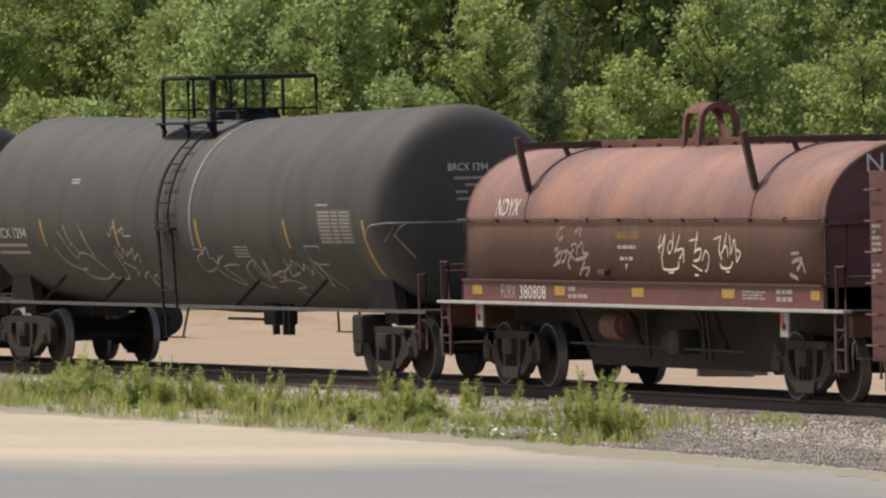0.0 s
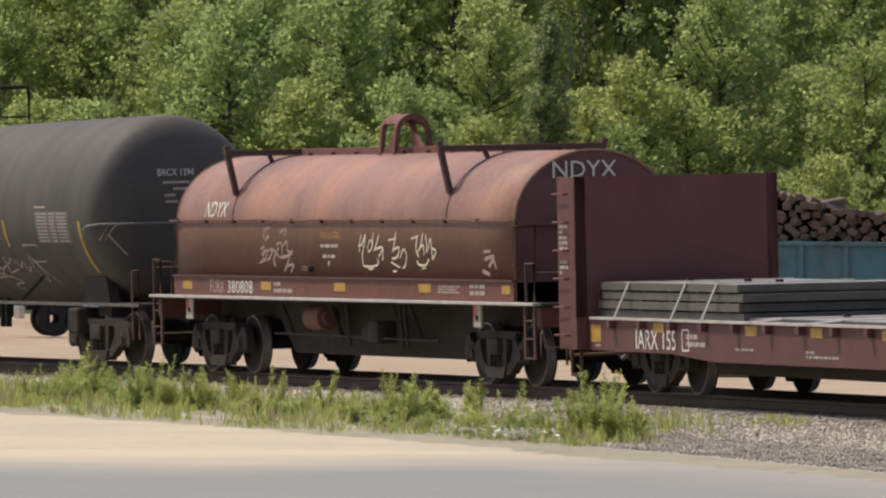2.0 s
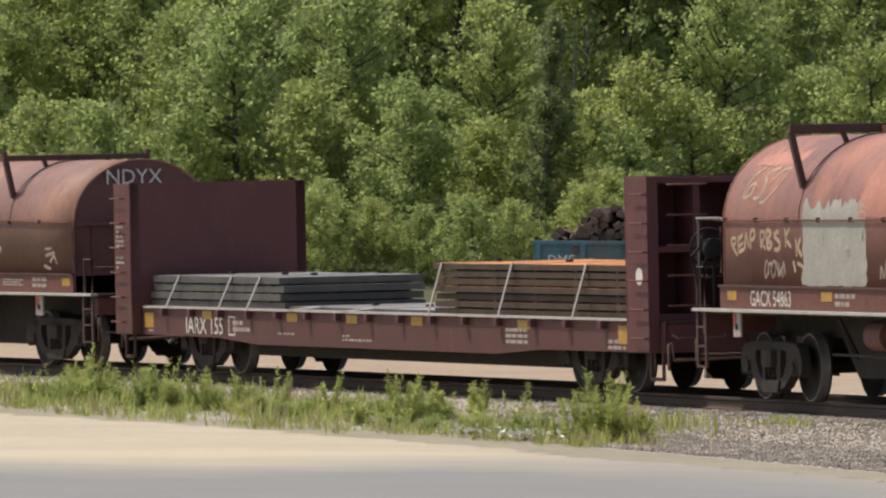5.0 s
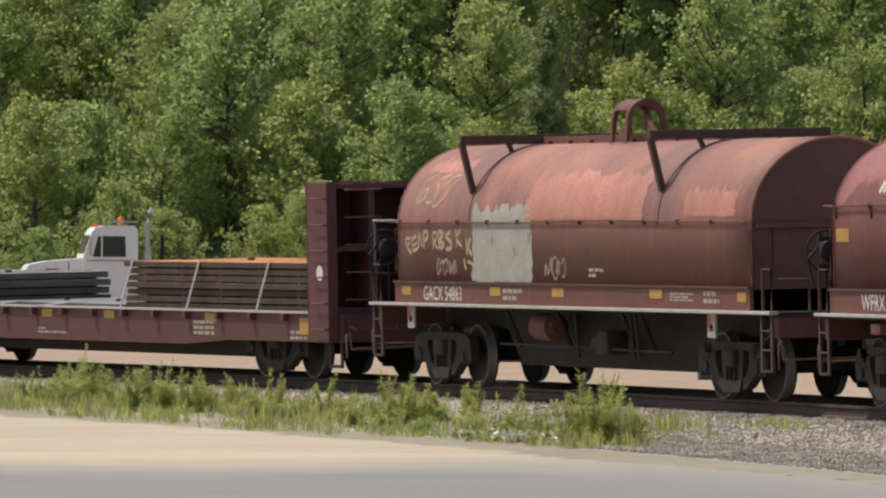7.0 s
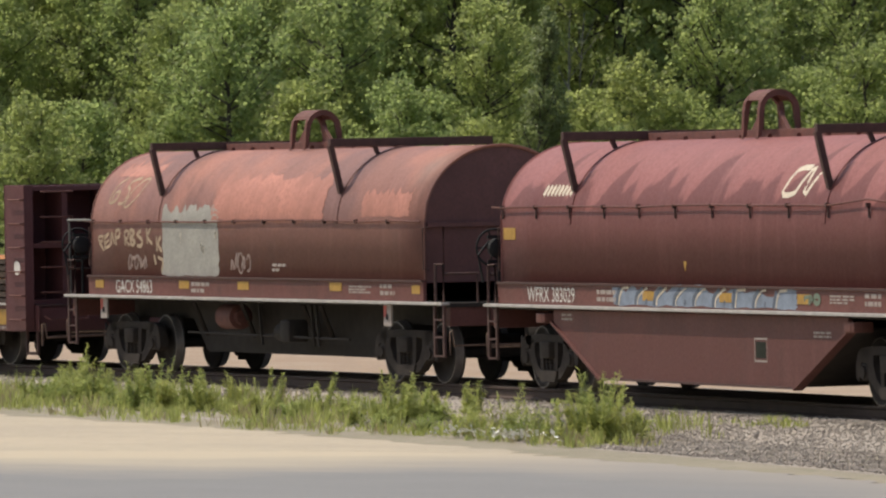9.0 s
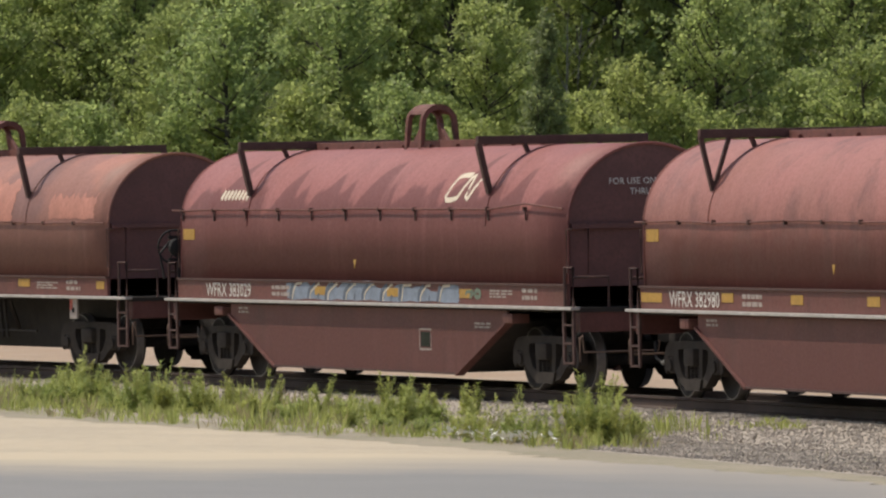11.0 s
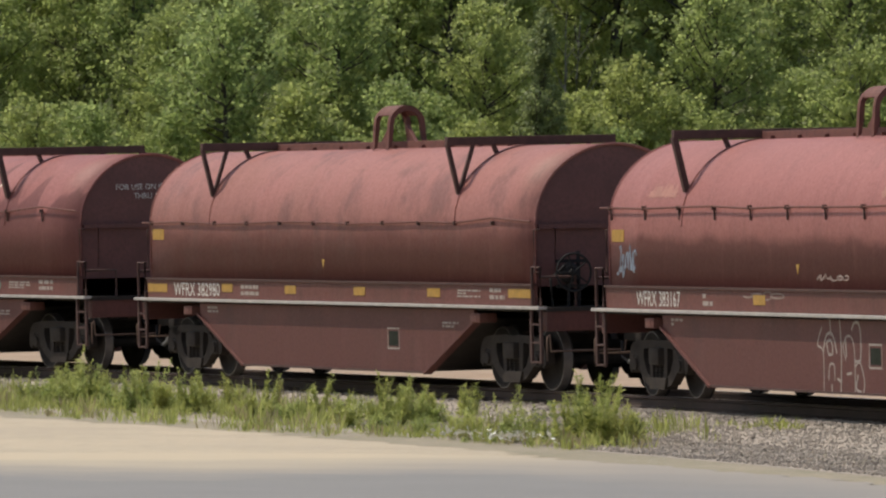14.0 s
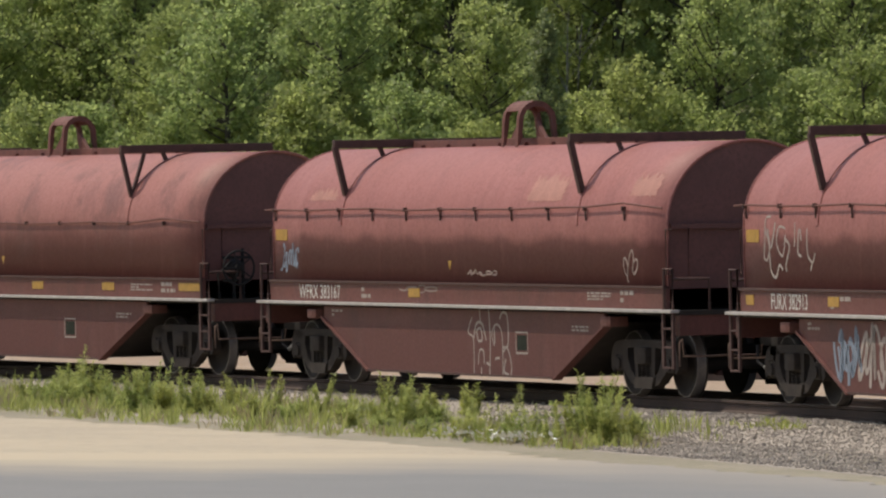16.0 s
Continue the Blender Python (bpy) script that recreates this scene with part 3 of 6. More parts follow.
def coil_car(name, label, centre, half, hood_mat, trough, arms, vee, joint, rear_mat, brake=None, drop=0.0):
    """A covered coil car: arched hood over a platform, on two trucks. half is half the hood's length."""
    car = thing(name, label, "railway car", "train")
    a, b, zc, z0 = 1.27, 1.16 - drop, 2.40, 1.52
    # hood
    prof = arch(a, b, zc, z0)
    s = Shape()
    n = len(prof)
    steps = 12
    v = [(half - 2 * half * k / steps, y, z) for k in range(steps + 1) for y, z in prof]
    f = [(k * n + i, k * n + i + 1, (k + 1) * n + i + 1, (k + 1) * n + i) for k in range(steps) for i in range(n - 1)]
    s.add(v, f)
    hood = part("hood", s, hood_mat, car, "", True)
    hood.modifiers.new("thick", "SOLIDIFY").thickness = 0.03
    hood.modifiers["thick"].offset = -1
    for q in (-1, 1):
        x = q * (half - 0.02)
        e = Shape().sweep([(y * 0.985, z0 + (z - z0) * 0.985) for y, z in prof], min(x, x - q * 0.03), max(x, x - q * 0.03))
        e.bar((x + q * 0.03, -a + 0.05, zc - 0.02), (x + q * 0.03, a - 0.05, zc - 0.02), 0.05, 0.07)
        part("end_panel", e, rear_mat, car)
        rim = Shape().tube([(q * (half + 0.005), y * 1.0, z) for y, z in prof], 0.018, 6)
        part("end_rim", rim, hood_mat, car, "", True)
    # ribs and stacking arms
    for x in arms:
        r = Shape()
        ring = [(y * 1.004, zc + (z - zc) * 1.005) for y, z in prof[1:-1]]
        for k in range(len(ring) - 1):
            r.bar((x, *ring[k]), (x, *ring[k + 1]), 0.016, 0.12, (1, 0, 0))
        part("hood_rib", r, hood_mat, car)
        arm = part("stacking_arm", Shape().box(x - 0.05, x + 0.05, -1.36, 1.36, 3.575 - drop, 3.70 - drop * 1.3, 0.008), DARKBAR, car, "dark rusted steel stacking arm")
        for q in (-1, 1):
            foot = (x, q * 1.17, 2.86 - 0.3 * drop)
            for y, w in ((1.34, 0.07), (0.92, 0.06)) if vee else ((1.34, 0.095),):
                part("strut", Shape().bar((x, q * y, 3.60), foot, w, w * 0.85), DARKBAR, arm)
            part("strut", Shape().bar((x, q * 0.62, 3.62 - drop), (x, q * 0.53, 3.41 - drop), 0.06, 0.06), DARKBAR, arm)
    m = Shape().box(arms[1], arms[0], -0.07, 0.07, 3.545 - drop, 3.665 - drop, 0.008)
    for k in range(9):
        x = arms[1] + (arms[0] - arms[1]) * (k + 0.5) / 9
        m.box(x - 0.015, x + 0.015, -0.13, 0.13, 3.54 - drop, 3.60 - drop)
    part("ridge_beam", m, RUSTBAR, car)
    # lifting loops on the crown: two arched flat bars with a curved plate between them
    top = (4.17 if trough else 4.12) - drop
    for x in (0.0, 0.56):
        pts = [(0.30, 3.56 - drop), (0.27, 3.80 - drop), (0.26, top - 0.24)] + [(0.26 * math.cos(k * 0.3491), top - 0.24 + 0.24 * math.sin(k * 0.3491)) for k in range(1, 9)] + [(-0.26, top - 0.24), (-0.27, 3.80 - drop), (-0.30, 3.56 - drop)]
        n = len(pts)
        mid = (0, 3.85 - drop)
        v = []
        for y, z in pts:
            d = math.hypot(y - mid[0], z - mid[1])
            o = ((y - mid[0]) / d * 0.038, (z - mid[1]) / d * 0.038)
            v += [(x - 0.045, y - o[0], z - o[1]), (x + 0.045, y - o[0], z - o[1]), (x + 0.045, y + o[0], z + o[1]), (x - 0.045, y + o[0], z + o[1])]
        f = [(4 * i + j, 4 * i + (j + 1) % 4, 4 * i + 4 + (j + 1) % 4, 4 * i + 4 + j) for i in range(n - 1) for j in range(4)] + [(3, 2, 1, 0), (4 * n - 4, 4 * n - 3, 4 * n - 2, 4 * n - 1)]
        part("lifting_loop", Shape().add(v, f), RUSTBAR, car)
    crown = [(0.285 * math.cos(0.5 + 0.214 * k), top - 0.24 + 0.285 * math.sin(0.5 + 0.214 * k)) for k in range(11)]
    crown += [(y * 0.95, z - 0.014) for y, z in crown[::-1]]
    part("crown_plate", Shape().sweep(crown, -0.045, 0.605), RUSTBAR, car)
    for g0, g1 in ((-0.05, -0.42), (0.61, 0.98)):
        part("loop_gusset", Shape().prism([(g0, 3.64 - drop), (g0, 3.92 - drop), (g1, 3.64 - drop)], -0.03, 0.03), RUSTBAR, car)
    # hand rail along the hood's joint
    for q in (-1, 1):
        rnd = random.Random(int(centre) + q)
        pts = [(half + 0.25, q * (a + 0.05), joint)]
        for k in range(12):
            x = half - 0.1 - (2 * half - 0.2) * k / 11
            pts.append((x, q * (a + 0.028), joint + rnd.uniform(-0.018, 0.018)))
        if joint > 2.5 or vee:
            pts[-2] = (pts[-2][0], pts[-2][1], joint + 0.07)
        rail = part("hand_rail", Shape().tube(pts, 0.014, 7), RUSTBAR, car, "", True)
        for k in range(1, 12):
            x = pts[k][0]
            clip = Shape().box(x - 0.02, x + 0.02, min(q * (a - 0.01), q * (a + 0.05)), max(q * (a - 0.01), q * (a + 0.05)), joint - 0.035, joint + 0.025)
            if joint > 2.5:
                clip.box(x - 0.012, x + 0.012, min(q * a, q * (a + 0.02)), max(q * a, q * (a + 0.02)), joint - 0.17, joint - 0.03)
            part("rail_bracket", clip, DARKBAR, rail)
    # platform and sills
    end = half + (0.95 if not trough else 0.42)
    d = Shape().box(-end, end, -1.30, 1.30, 1.16, 1.225)
    part("deck", d, DARK, car)
    for q in (-1, 1):
        y = q * 1.33
        sill = part("side_sill", Shape().box(-half - 0.06, half + 0.06, min(y, y - q * 0.06), max(y, y - q * 0.06), 1.24, 1.56, 0.006), SILL_RED, car)
        lip = Shape().box(-half - 0.06, half + 0.06, min(q * 1.27, q * 1.36), max(q * 1.27, q * 1.36), 1.53, 1.56)
        part("sill_lip", lip, DARKBAR, sill)
        edge = Shape().box(-end, end, min(q * 1.28, q * 1.43), max(q * 1.28, q * 1.43), 1.195, 1.238, 0.006)
        part("deck_edge", edge, WORN, car, "bare worn steel deck edge")
    if trough:
        for q in (-1, 1):
            y0, y1 = sorted((q * 1.30, q * 1.25))
            s = Shape().prism([(-5.55, 1.195), (5.55, 1.195), (5.55, 1.0), (3.68, 0.215), (-3.68, 0.215), (-5.55, 1.0)], y0, y1)
            tr = part("trough_side", s, SILL_RED, car)
            for w in (-1, 1):
                part("trough_flange", Shape().bar((w * 5.6, q * 1.27, 1.0), (w * 3.66, q * 1.27, 0.205), 0.14, 0.035), SILL_RED, tr)
            part("bottom_flange", Shape().box(-3.68, 3.68, min(q * 1.2, q * 1.33), max(q * 1.2, q * 1.33), 0.205, 0.235), DARKBAR, tr)
            for x in (5.9, -5.75):
                bx = Shape().box(x - 0.18, x + 0.18, min(q * 1.1, q * 1.38), max(q * 1.1, q * 1.38), 0.98, 1.12, 0.015)
                bx.box(x - 0.07, x + 0.07, min(q * 1.38, q * 1.385), max(q * 1.38, q * 1.385), 1.0, 1.09)
                part("jacking_pad", bx, RUSTBAR, car, "", True)
        part("trough_floor", Shape().box(-3.6, 3.6, -1.24, 1.24, 0.23, 0.28), DARK, car)
        for w in (-1, 1):
            part("end_slope", Shape().bar((w * 5.55, 0, 1.02), (w * 3.6, 0, 0.25), 2.46, 0.03, (0, 0, 1)), DARK, car)
        part("body_bolster", Shape().box(-half + 0.2, half - 0.2, -0.35, 0.35, 0.82, 1.17), DARK, car)
    else:
        part("centre_sill", Shape().prism([(-half, 1.17), (half, 1.17), (half, 0.85), (4.2, 0.85), (3.6, 0.33), (-3.6, 0.33), (-4.2, 0.85), (-half, 0.85)], -0.55, 0.55), DARK, car)
        c = Shape().tube([(1.15, 0.98, 0.92), (1.75, 0.98, 0.92)], 0.20, 18)
        c.tube([(1.05, 0.98, 0.92), (1.85, 0.98, 0.92)], 0.12, 14)
        part("air_reservoir", c, RUSTBAR, car, "red-brown air reservoir", True)
        c = Shape().box(-1.2, -0.8, 0.8, 1.15, 0.55, 0.9, 0.05).tube([(-0.75, 0.95, 0.7), (-0.45, 0.95, 0.7)], 0.14, 14)
        part("brake_valve", c, DARK, car, "", True)
        c = Shape()
        for x in (-2.6, -1.9, 0.6, 2.6):
            c.bar((x, 1.2, 1.16), (x + 0.9, 0.6, 0.6), 0.05)
        c.tube([(-3.4, 1.05, 0.62), (3.2, 1.05, 0.66)], 0.02, 6)
        for x in (-2.2, -2.0, 0.1):
            c.bar((x, 1.1, 1.16), (x, 1.05, 0.5), 0.04)
        part("brace", c, DARK, car)
        for x in (half - 0.6, -half + 1.3):
            for q in (-1, 1):
                pl = Shape().box(x - 0.14, x + 0.14, min(q * 1.30, q * 1.33), max(q * 1.30, q * 1.33), 0.86, 1.19)
                pp = part("jacking_plate", pl, DIMWHITE, car, "faded pale placard plate")
                part("placard", Shape().box(x + 0.02, x + 0.13, min(q * 1.33, q * 1.336), max(q * 1.33, q * 1.336), 1.0, 1.17), REDPLATE, pp)
                part("socket", Shape().tube([(x, q * 1.325, 1.0), (x, q * 1.34, 1.0)], 0.045, 10), BLACKBAR, pp)
    # ends: posts, steps, brake wheel
    for q in (-1, 1):
        for side in (-1, 1):
            x = q * (end - 0.06)
            y = side * 1.36
            grab(car, [(x, y, 1.2), (x, y, 1.80), (x - q * 0.30, y, 1.80), (x - q * 0.30, y, 1.2)], 0.024, DARKBAR)
            grab(car, [(x, y, 1.66), (x, y - side * 0.55, 1.66), (x, y - side * 0.55, 1.2)], 0.022, DARKBAR)
            xc = q * (half + 0.04)
            grab(car, [(xc, side * 1.22, 1.72), (xc, side * 1.31, 1.72), (xc, side * 1.31, 2.34), (xc, side * 1.22, 2.34)], 0.015, DARKBAR, "corner_grab")
            st = Shape()
            for dx in (0.0, 0.34):
                st.bar((x - q * dx, y, 1.2), (x - q * dx, y, 0.42), 0.035, 0.06)
            for z in (0.44, 0.72, 0.98):
                st.bar((x, y, z), (x - q * 0.34, y, z), 0.05, 0.025)
            part("sill_step", st, DARKBAR, car)
        xs = q * (end - 0.02)
        part("end_sill", Shape().box(min(xs, xs - q * 0.16), max(xs, xs - q * 0.16), -1.28, 1.28, 0.88, 1.19, 0.01), SILL_RED, car)
        coupler(car, xs, q)
        lx = q * (end + 0.10)
        grab(car, [(lx, 1.34, 0.46), (lx, 1.34, 0.80), (lx, 1.30, 0.84), (lx, 1.28, 0.60), (lx, 0.12, 0.60), (lx, 0.10, 0.74)], 0.014, LEVER, "uncoupling_lever")
        g = Shape()
        for y in (-1.0, 1.0):
            g.tube([(q * (half + 0.05), y, 1.7), (q * (half + 0.10), y, 1.7), (q * (half + 0.10), y, 2.35), (q * (half + 0.05), y, 2.35)], 0.014, 6)
        part("end_grab", g, RUSTBAR, car, "", True)
    if brake:
        brake_wheel(car, brake[0] * (end + (0.12 if brake[0] > 0 else -0.02)), brake[1], brake[2], brake[0])
    for x in ((5.59, -5.59) if not trough else (6.41, -6.41)):
        rail_truck(car, x)
    CARS.append((car, centre, 5.59 if not trough else 6.41))
    return car


def side_marks(car, half, text, x0, x1, seed, yellow, first=None, gap=0.9):
    """Reporting marks, reflectors and small print along the sill on the road side."""
    if first:  # owner's letters more faded than the number
        k = x0 - (x0 - x1) * 0.36
        writing(text.split()[0], 0.20, x0 - k - 0.05, car, on_wall(x0, 1.331, 1.285), first, "reporting_mark")
        writing(text.split()[1], 0.20, k - x1 - 0.1, car, on_wall(k - 0.1, 1.331, 1.285), WHITE, "reporting_mark")
    else:
        writing(text, 0.215, x0 - x1, car, on_wall(x0, 1.331, 1.28), WHITE, "reporting_mark")
    for x, w, z in yellow:
        part("reflector", Shape().box(x - w / 2, x + w / 2, 1.331, 1.337, z - 0.065, z + 0.065), YELLOW, car, "yellow reflector strip")
    part("small_print", text_bars(Shape(), x1 - gap, 1.331, 1.47, 2, 0.75, 0.06, seed), DIMWHITE, car)
    part("small_print", text_bars(Shape(), -half + 2.75, 1.331, 1.46, 3, 0.85, 0.025, seed + 1), DIMWHITE, car)
    part("small_print", text_bars(Shape(), -half + 1.55, 1.331, 1.49, 2, 0.55, 0.06, seed + 2), DIMWHITE, car)


TANK_R, TANK_Z, TANK_HALF, HEAD, HEAD_P = 1.545, 2.595, 7.88, 0.62, 3.0


def sag(x):
    """Both halves of the shell slope down towards its middle."""
    return -0.15 * max(0.0, 1 - math.sqrt(x * x + 0.05) / 7.4)


def on_head(y, z):
    """How far out the tail head stands at a place on it."""
    q = min(1.0, math.hypot(y, z - TANK_Z) / TANK_R)
    return -TANK_HALF - HEAD * (1 - q ** HEAD_P) ** (1 / HEAD_P)


def tank_car(name, label, centre):
    car = thing(name, label, "railway car", "train")
    R, zc, half = TANK_R, TANK_Z, TANK_HALF
    prof = []
    for k in range(17):  # front head, barrel, rear head
        a = math.pi / 2 * k / 16
        prof.append((max(R * math.sin(a) ** (2 / HEAD_P), 0.001), half + HEAD * math.cos(a) ** (2 / HEAD_P)))
    prof += [(R, half - 0.12), (R, half - 3), (R, 0.4), (R, 0), (R, -0.4), (R, -half + 3), (R, -half + 0.12)]
    for k in range(17):
        a = math.pi / 2 * (1 - k / 16)
        prof.append((max(R * math.sin(a) ** (2 / HEAD_P), 0.001), -half - HEAD * math.cos(a) ** (2 / HEAD_P)))
    sh = Shape().lathe(prof, (0, 0, zc), 72, "x")
    sh.v = [(x, y, z + sag(x)) for x, y, z in sh.v]
    shell = part("tank_shell", sh, TANK_BLACK, car, "", True)
    for x in (0.45, -1.0):
        bnd = Shape()
        ring = [(x, (R + 0.004) * math.cos(0.10 * k - 0.3), zc + sag(x) + (R + 0.004) * math.sin(0.10 * k - 0.3)) for k in range(38)]
        for k in range(len(ring) - 1):
            bnd.bar(ring[k], ring[k + 1], 0.014, 0.10 if x < 0 else 0.05, (1, 0, 0))
        part("shell_band", bnd, BANDGREY if x < 0 else TANK_BLACK, shell, "pale worn band round the shell" if x < 0 else "")
    # top platform with its rails, manway
    c0, c1, w = -0.55, 1.60, 0.88
    top = 4.69
    for y in (-w, w):
        s = Shape().box(c0, c1, y - 0.14, y + 0.14, 3.94, 3.98)
        for x in (c0 + 0.1, (c0 + c1) / 2, c1 - 0.1):
            s.bar((x, y * 1.1, 3.96), (x, y * 1.0, 3.80), 0.05)
        part("top_platform", s, BLACKBAR, car, "black grated top walkway")
        for a, b in ((c0, c0 + 0.14), (0.55, c1)) if y > 0 else ((c0, c1),):
            g = Shape().tube([(a, y, 3.70), (a, y, top - 0.06), (a + 0.05, y, top), (b - 0.05, y, top), (b, y, top - 0.06), (b, y, 3.70)], 0.034, 8)
            part("platform_rail", g, BLACKBAR, car, "black pipe safety rail", True)
    for x in (c0, c1):
        g = Shape().tube([(x, -w, top), (x, w, top)], 0.034, 8)
        for y in (-0.3, 0.35):
            g.tube([(x, y, top), (x, y, 4.05)], 0.028, 8)
        part("platform_rail", g, BLACKBAR, car, "black pipe safety rail", True)
    part("cross_walk", Shape().box(c0, c0 + 0.3, -w, w, 4.16, 4.19).box(c1 - 0.3, c1, -w, w, 4.16, 4.19), BLACKBAR, car)
    m = Shape().lathe([(0.001, 0), (0.36, 0), (0.36, 0.08), (0.30, 0.10), (0.28, 0.15), (0.001, 0.19)], (0, 0, 0), 24, "x")
    m.v = [(-0.22 + y, zz, 4.00 + x) for x, y, zz in m.v]
    for k in range(8):
        a = k * 0.785
        m.tube([(-0.22 + 0.32 * math.cos(a), 0.32 * math.sin(a), 4.05), (-0.22 + 0.32 * math.cos(a), 0.32 * math.sin(a), 4.16)], 0.03, 6)
    part("manway", m, BLACKBAR, car, "black bolted manway cover", True)
    v = Shape().box(1.0, 1.3, -0.18, 0.18, 3.98, 4.16, 0.05)
    part("valve_box", v, BLACKBAR, car, "", True)
    # side ladder follows the shell
    for q in (-1, 1):
        l = Shape()
        xa, xb = -0.38, 0.18
        arc = [(q * (R + 0.09) * math.cos(a), zc - 0.14 + (R + 0.09) * math.sin(a)) for a in [-0.15 + 0.1 * k for k in range(12)]]
        for x in (xa + 0.06, xb - 0.06):
            l.tube([(x, y, z) for y, z in arc], 0.017, 6)
        for y, z in arc[1::2]:
            l.tube([(xa, y, z), (xb, y, z)], 0.017, 6)
        part("ladder", l, BLACKBAR, car, "", True)
        s = Shape().box(xa - 0.05, xb + 0.05, min(q * 1.55, q * 1.66), max(q * 1.55, q * 1.66), 2.26, 2.30)
        for x in (xa, xb):
            s.bar((x, q * 1.60, 2.28), (x, q * 1.53, 1.0), 0.035)
        for z in (1.95, 1.62, 1.3):
            s.bar((xa, q * 1.56, z), (xb, q * 1.56, z), 0.03)
        for x, w2 in ((xa - 0.4, 0.25), (xb, -0.05)):
            s.bar((x, q * 1.50, 1.03), (x + w2, q * 1.50, 0.56), 0.028)
        s.bar((xa - 0.2, q * 1.5, 0.56), (xb, q * 1.5, 0.56), 0.06, 0.02)
        part("side_step", s, BLACKBAR, car)
        e = Shape().box(-9.95, 9.95, min(q * 1.44, q * 1.52), max(q * 1.44, q * 1.52), 1.03, 1.08)
        part("side_rail", e, RAILGREY, car, "worn grey running rail")
        for x in (-7.45, 7.45):
            b = Shape().prism([(x - 0.55, 1.02), (x + 0.55, 1.02), (x + 0.30, 1.75), (x - 0.30, 1.75)], min(q * 0.92, q * 1.10), max(q * 0.92, q * 1.10))
            part("saddle", b, DARK, car)
        for x in (3.0, -2.6, 5.6, -5.2):
            part("shell_brace", Shape().bar((x, q * 1.45, 1.06), (x - 0.25, q * 1.12, 1.50), 0.045), BLACKBAR, car)
    for q in (-1, 1):
        x = q * 7.45
        part("bolster_web", Shape().box(x - 0.25, x + 0.25, -0.95, 0.95, 0.84, 1.30), DARK, car)
        part("stub_sill", Shape().box(min(q * 6.2, q * 9.95), max(q * 6.2, q * 9.95), -0.32, 0.32, 0.78, 1.12), DARK, car)
        part("end_platform", Shape().box(min(q * 8.6, q * 9.95), max(q * 8.6, q * 9.95), -1.5, 1.5, 1.03, 1.075), DARK, car)
        coupler(car, q * 9.95, q)
        for side in (-1, 1):
            grab(car, [(q * 9.9, side * 1.48, 0.5), (q * 9.9, side * 1.48, 1.62), (q * 9.65, side * 1.48, 1.62), (q * 9.65, side * 1.48, 0.5)], 0.022, RUSTBAR, "end_post")
            grab(car, [(q * 9.9, side * 1.48, 1.0), (q * 9.5, side * 1.0, 1.0), (q * 9.5, side * 1.0, 1.75), (q * 9.5, side * 0.7, 1.75), (q * 9.5, side * 0.7, 1.05)], 0.02, RUSTBAR, "end_post")
        grab(car, [(q * 8.02, 1.60, 2.12), (q * 8.06, 1.60, 2.28), (q * 8.14, 1.58, 2.34), (q * 8.40, 1.46, 2.37), (q * 8.60, 1.05, 2.37), (q * 8.64, 0.0, 2.37), (q * 8.60, -1.05, 2.37), (q * 8.40, -1.46, 2.37)], 0.016, BANDGREY, "head_grab_rail")
    u = Shape().box(-2.4, -1.9, 0.3, 0.7, 0.75, 1.1, 0.04).tube([(-2.9, 0.9, 0.85), (-1.0, 0.9, 0.85)], 0.025, 6)
    for x in (-2.2, -2.6, -2.8):
        u.bar((x, 0.6, 1.1), (x, 0.6, 0.6), 0.09)
    part("bottom_outlet", u, BLACKBAR, car)
    c = Shape().box(-7.0, -6.6, 0.8, 1.25, 0.55, 0.98, 0.05)
    part("brake_gear", c, DARK, car)
    for x in (7.45, -7.45):
        rail_truck(car, x)
    CARS.append((car, centre, 7.45))

    def at(u, v, lift):
        q = (v - zc - sag(u)) / R
        return (-u, (R + lift) * math.sqrt(max(0.0, 1 - q * q)), v + lift * q)
    return car, at


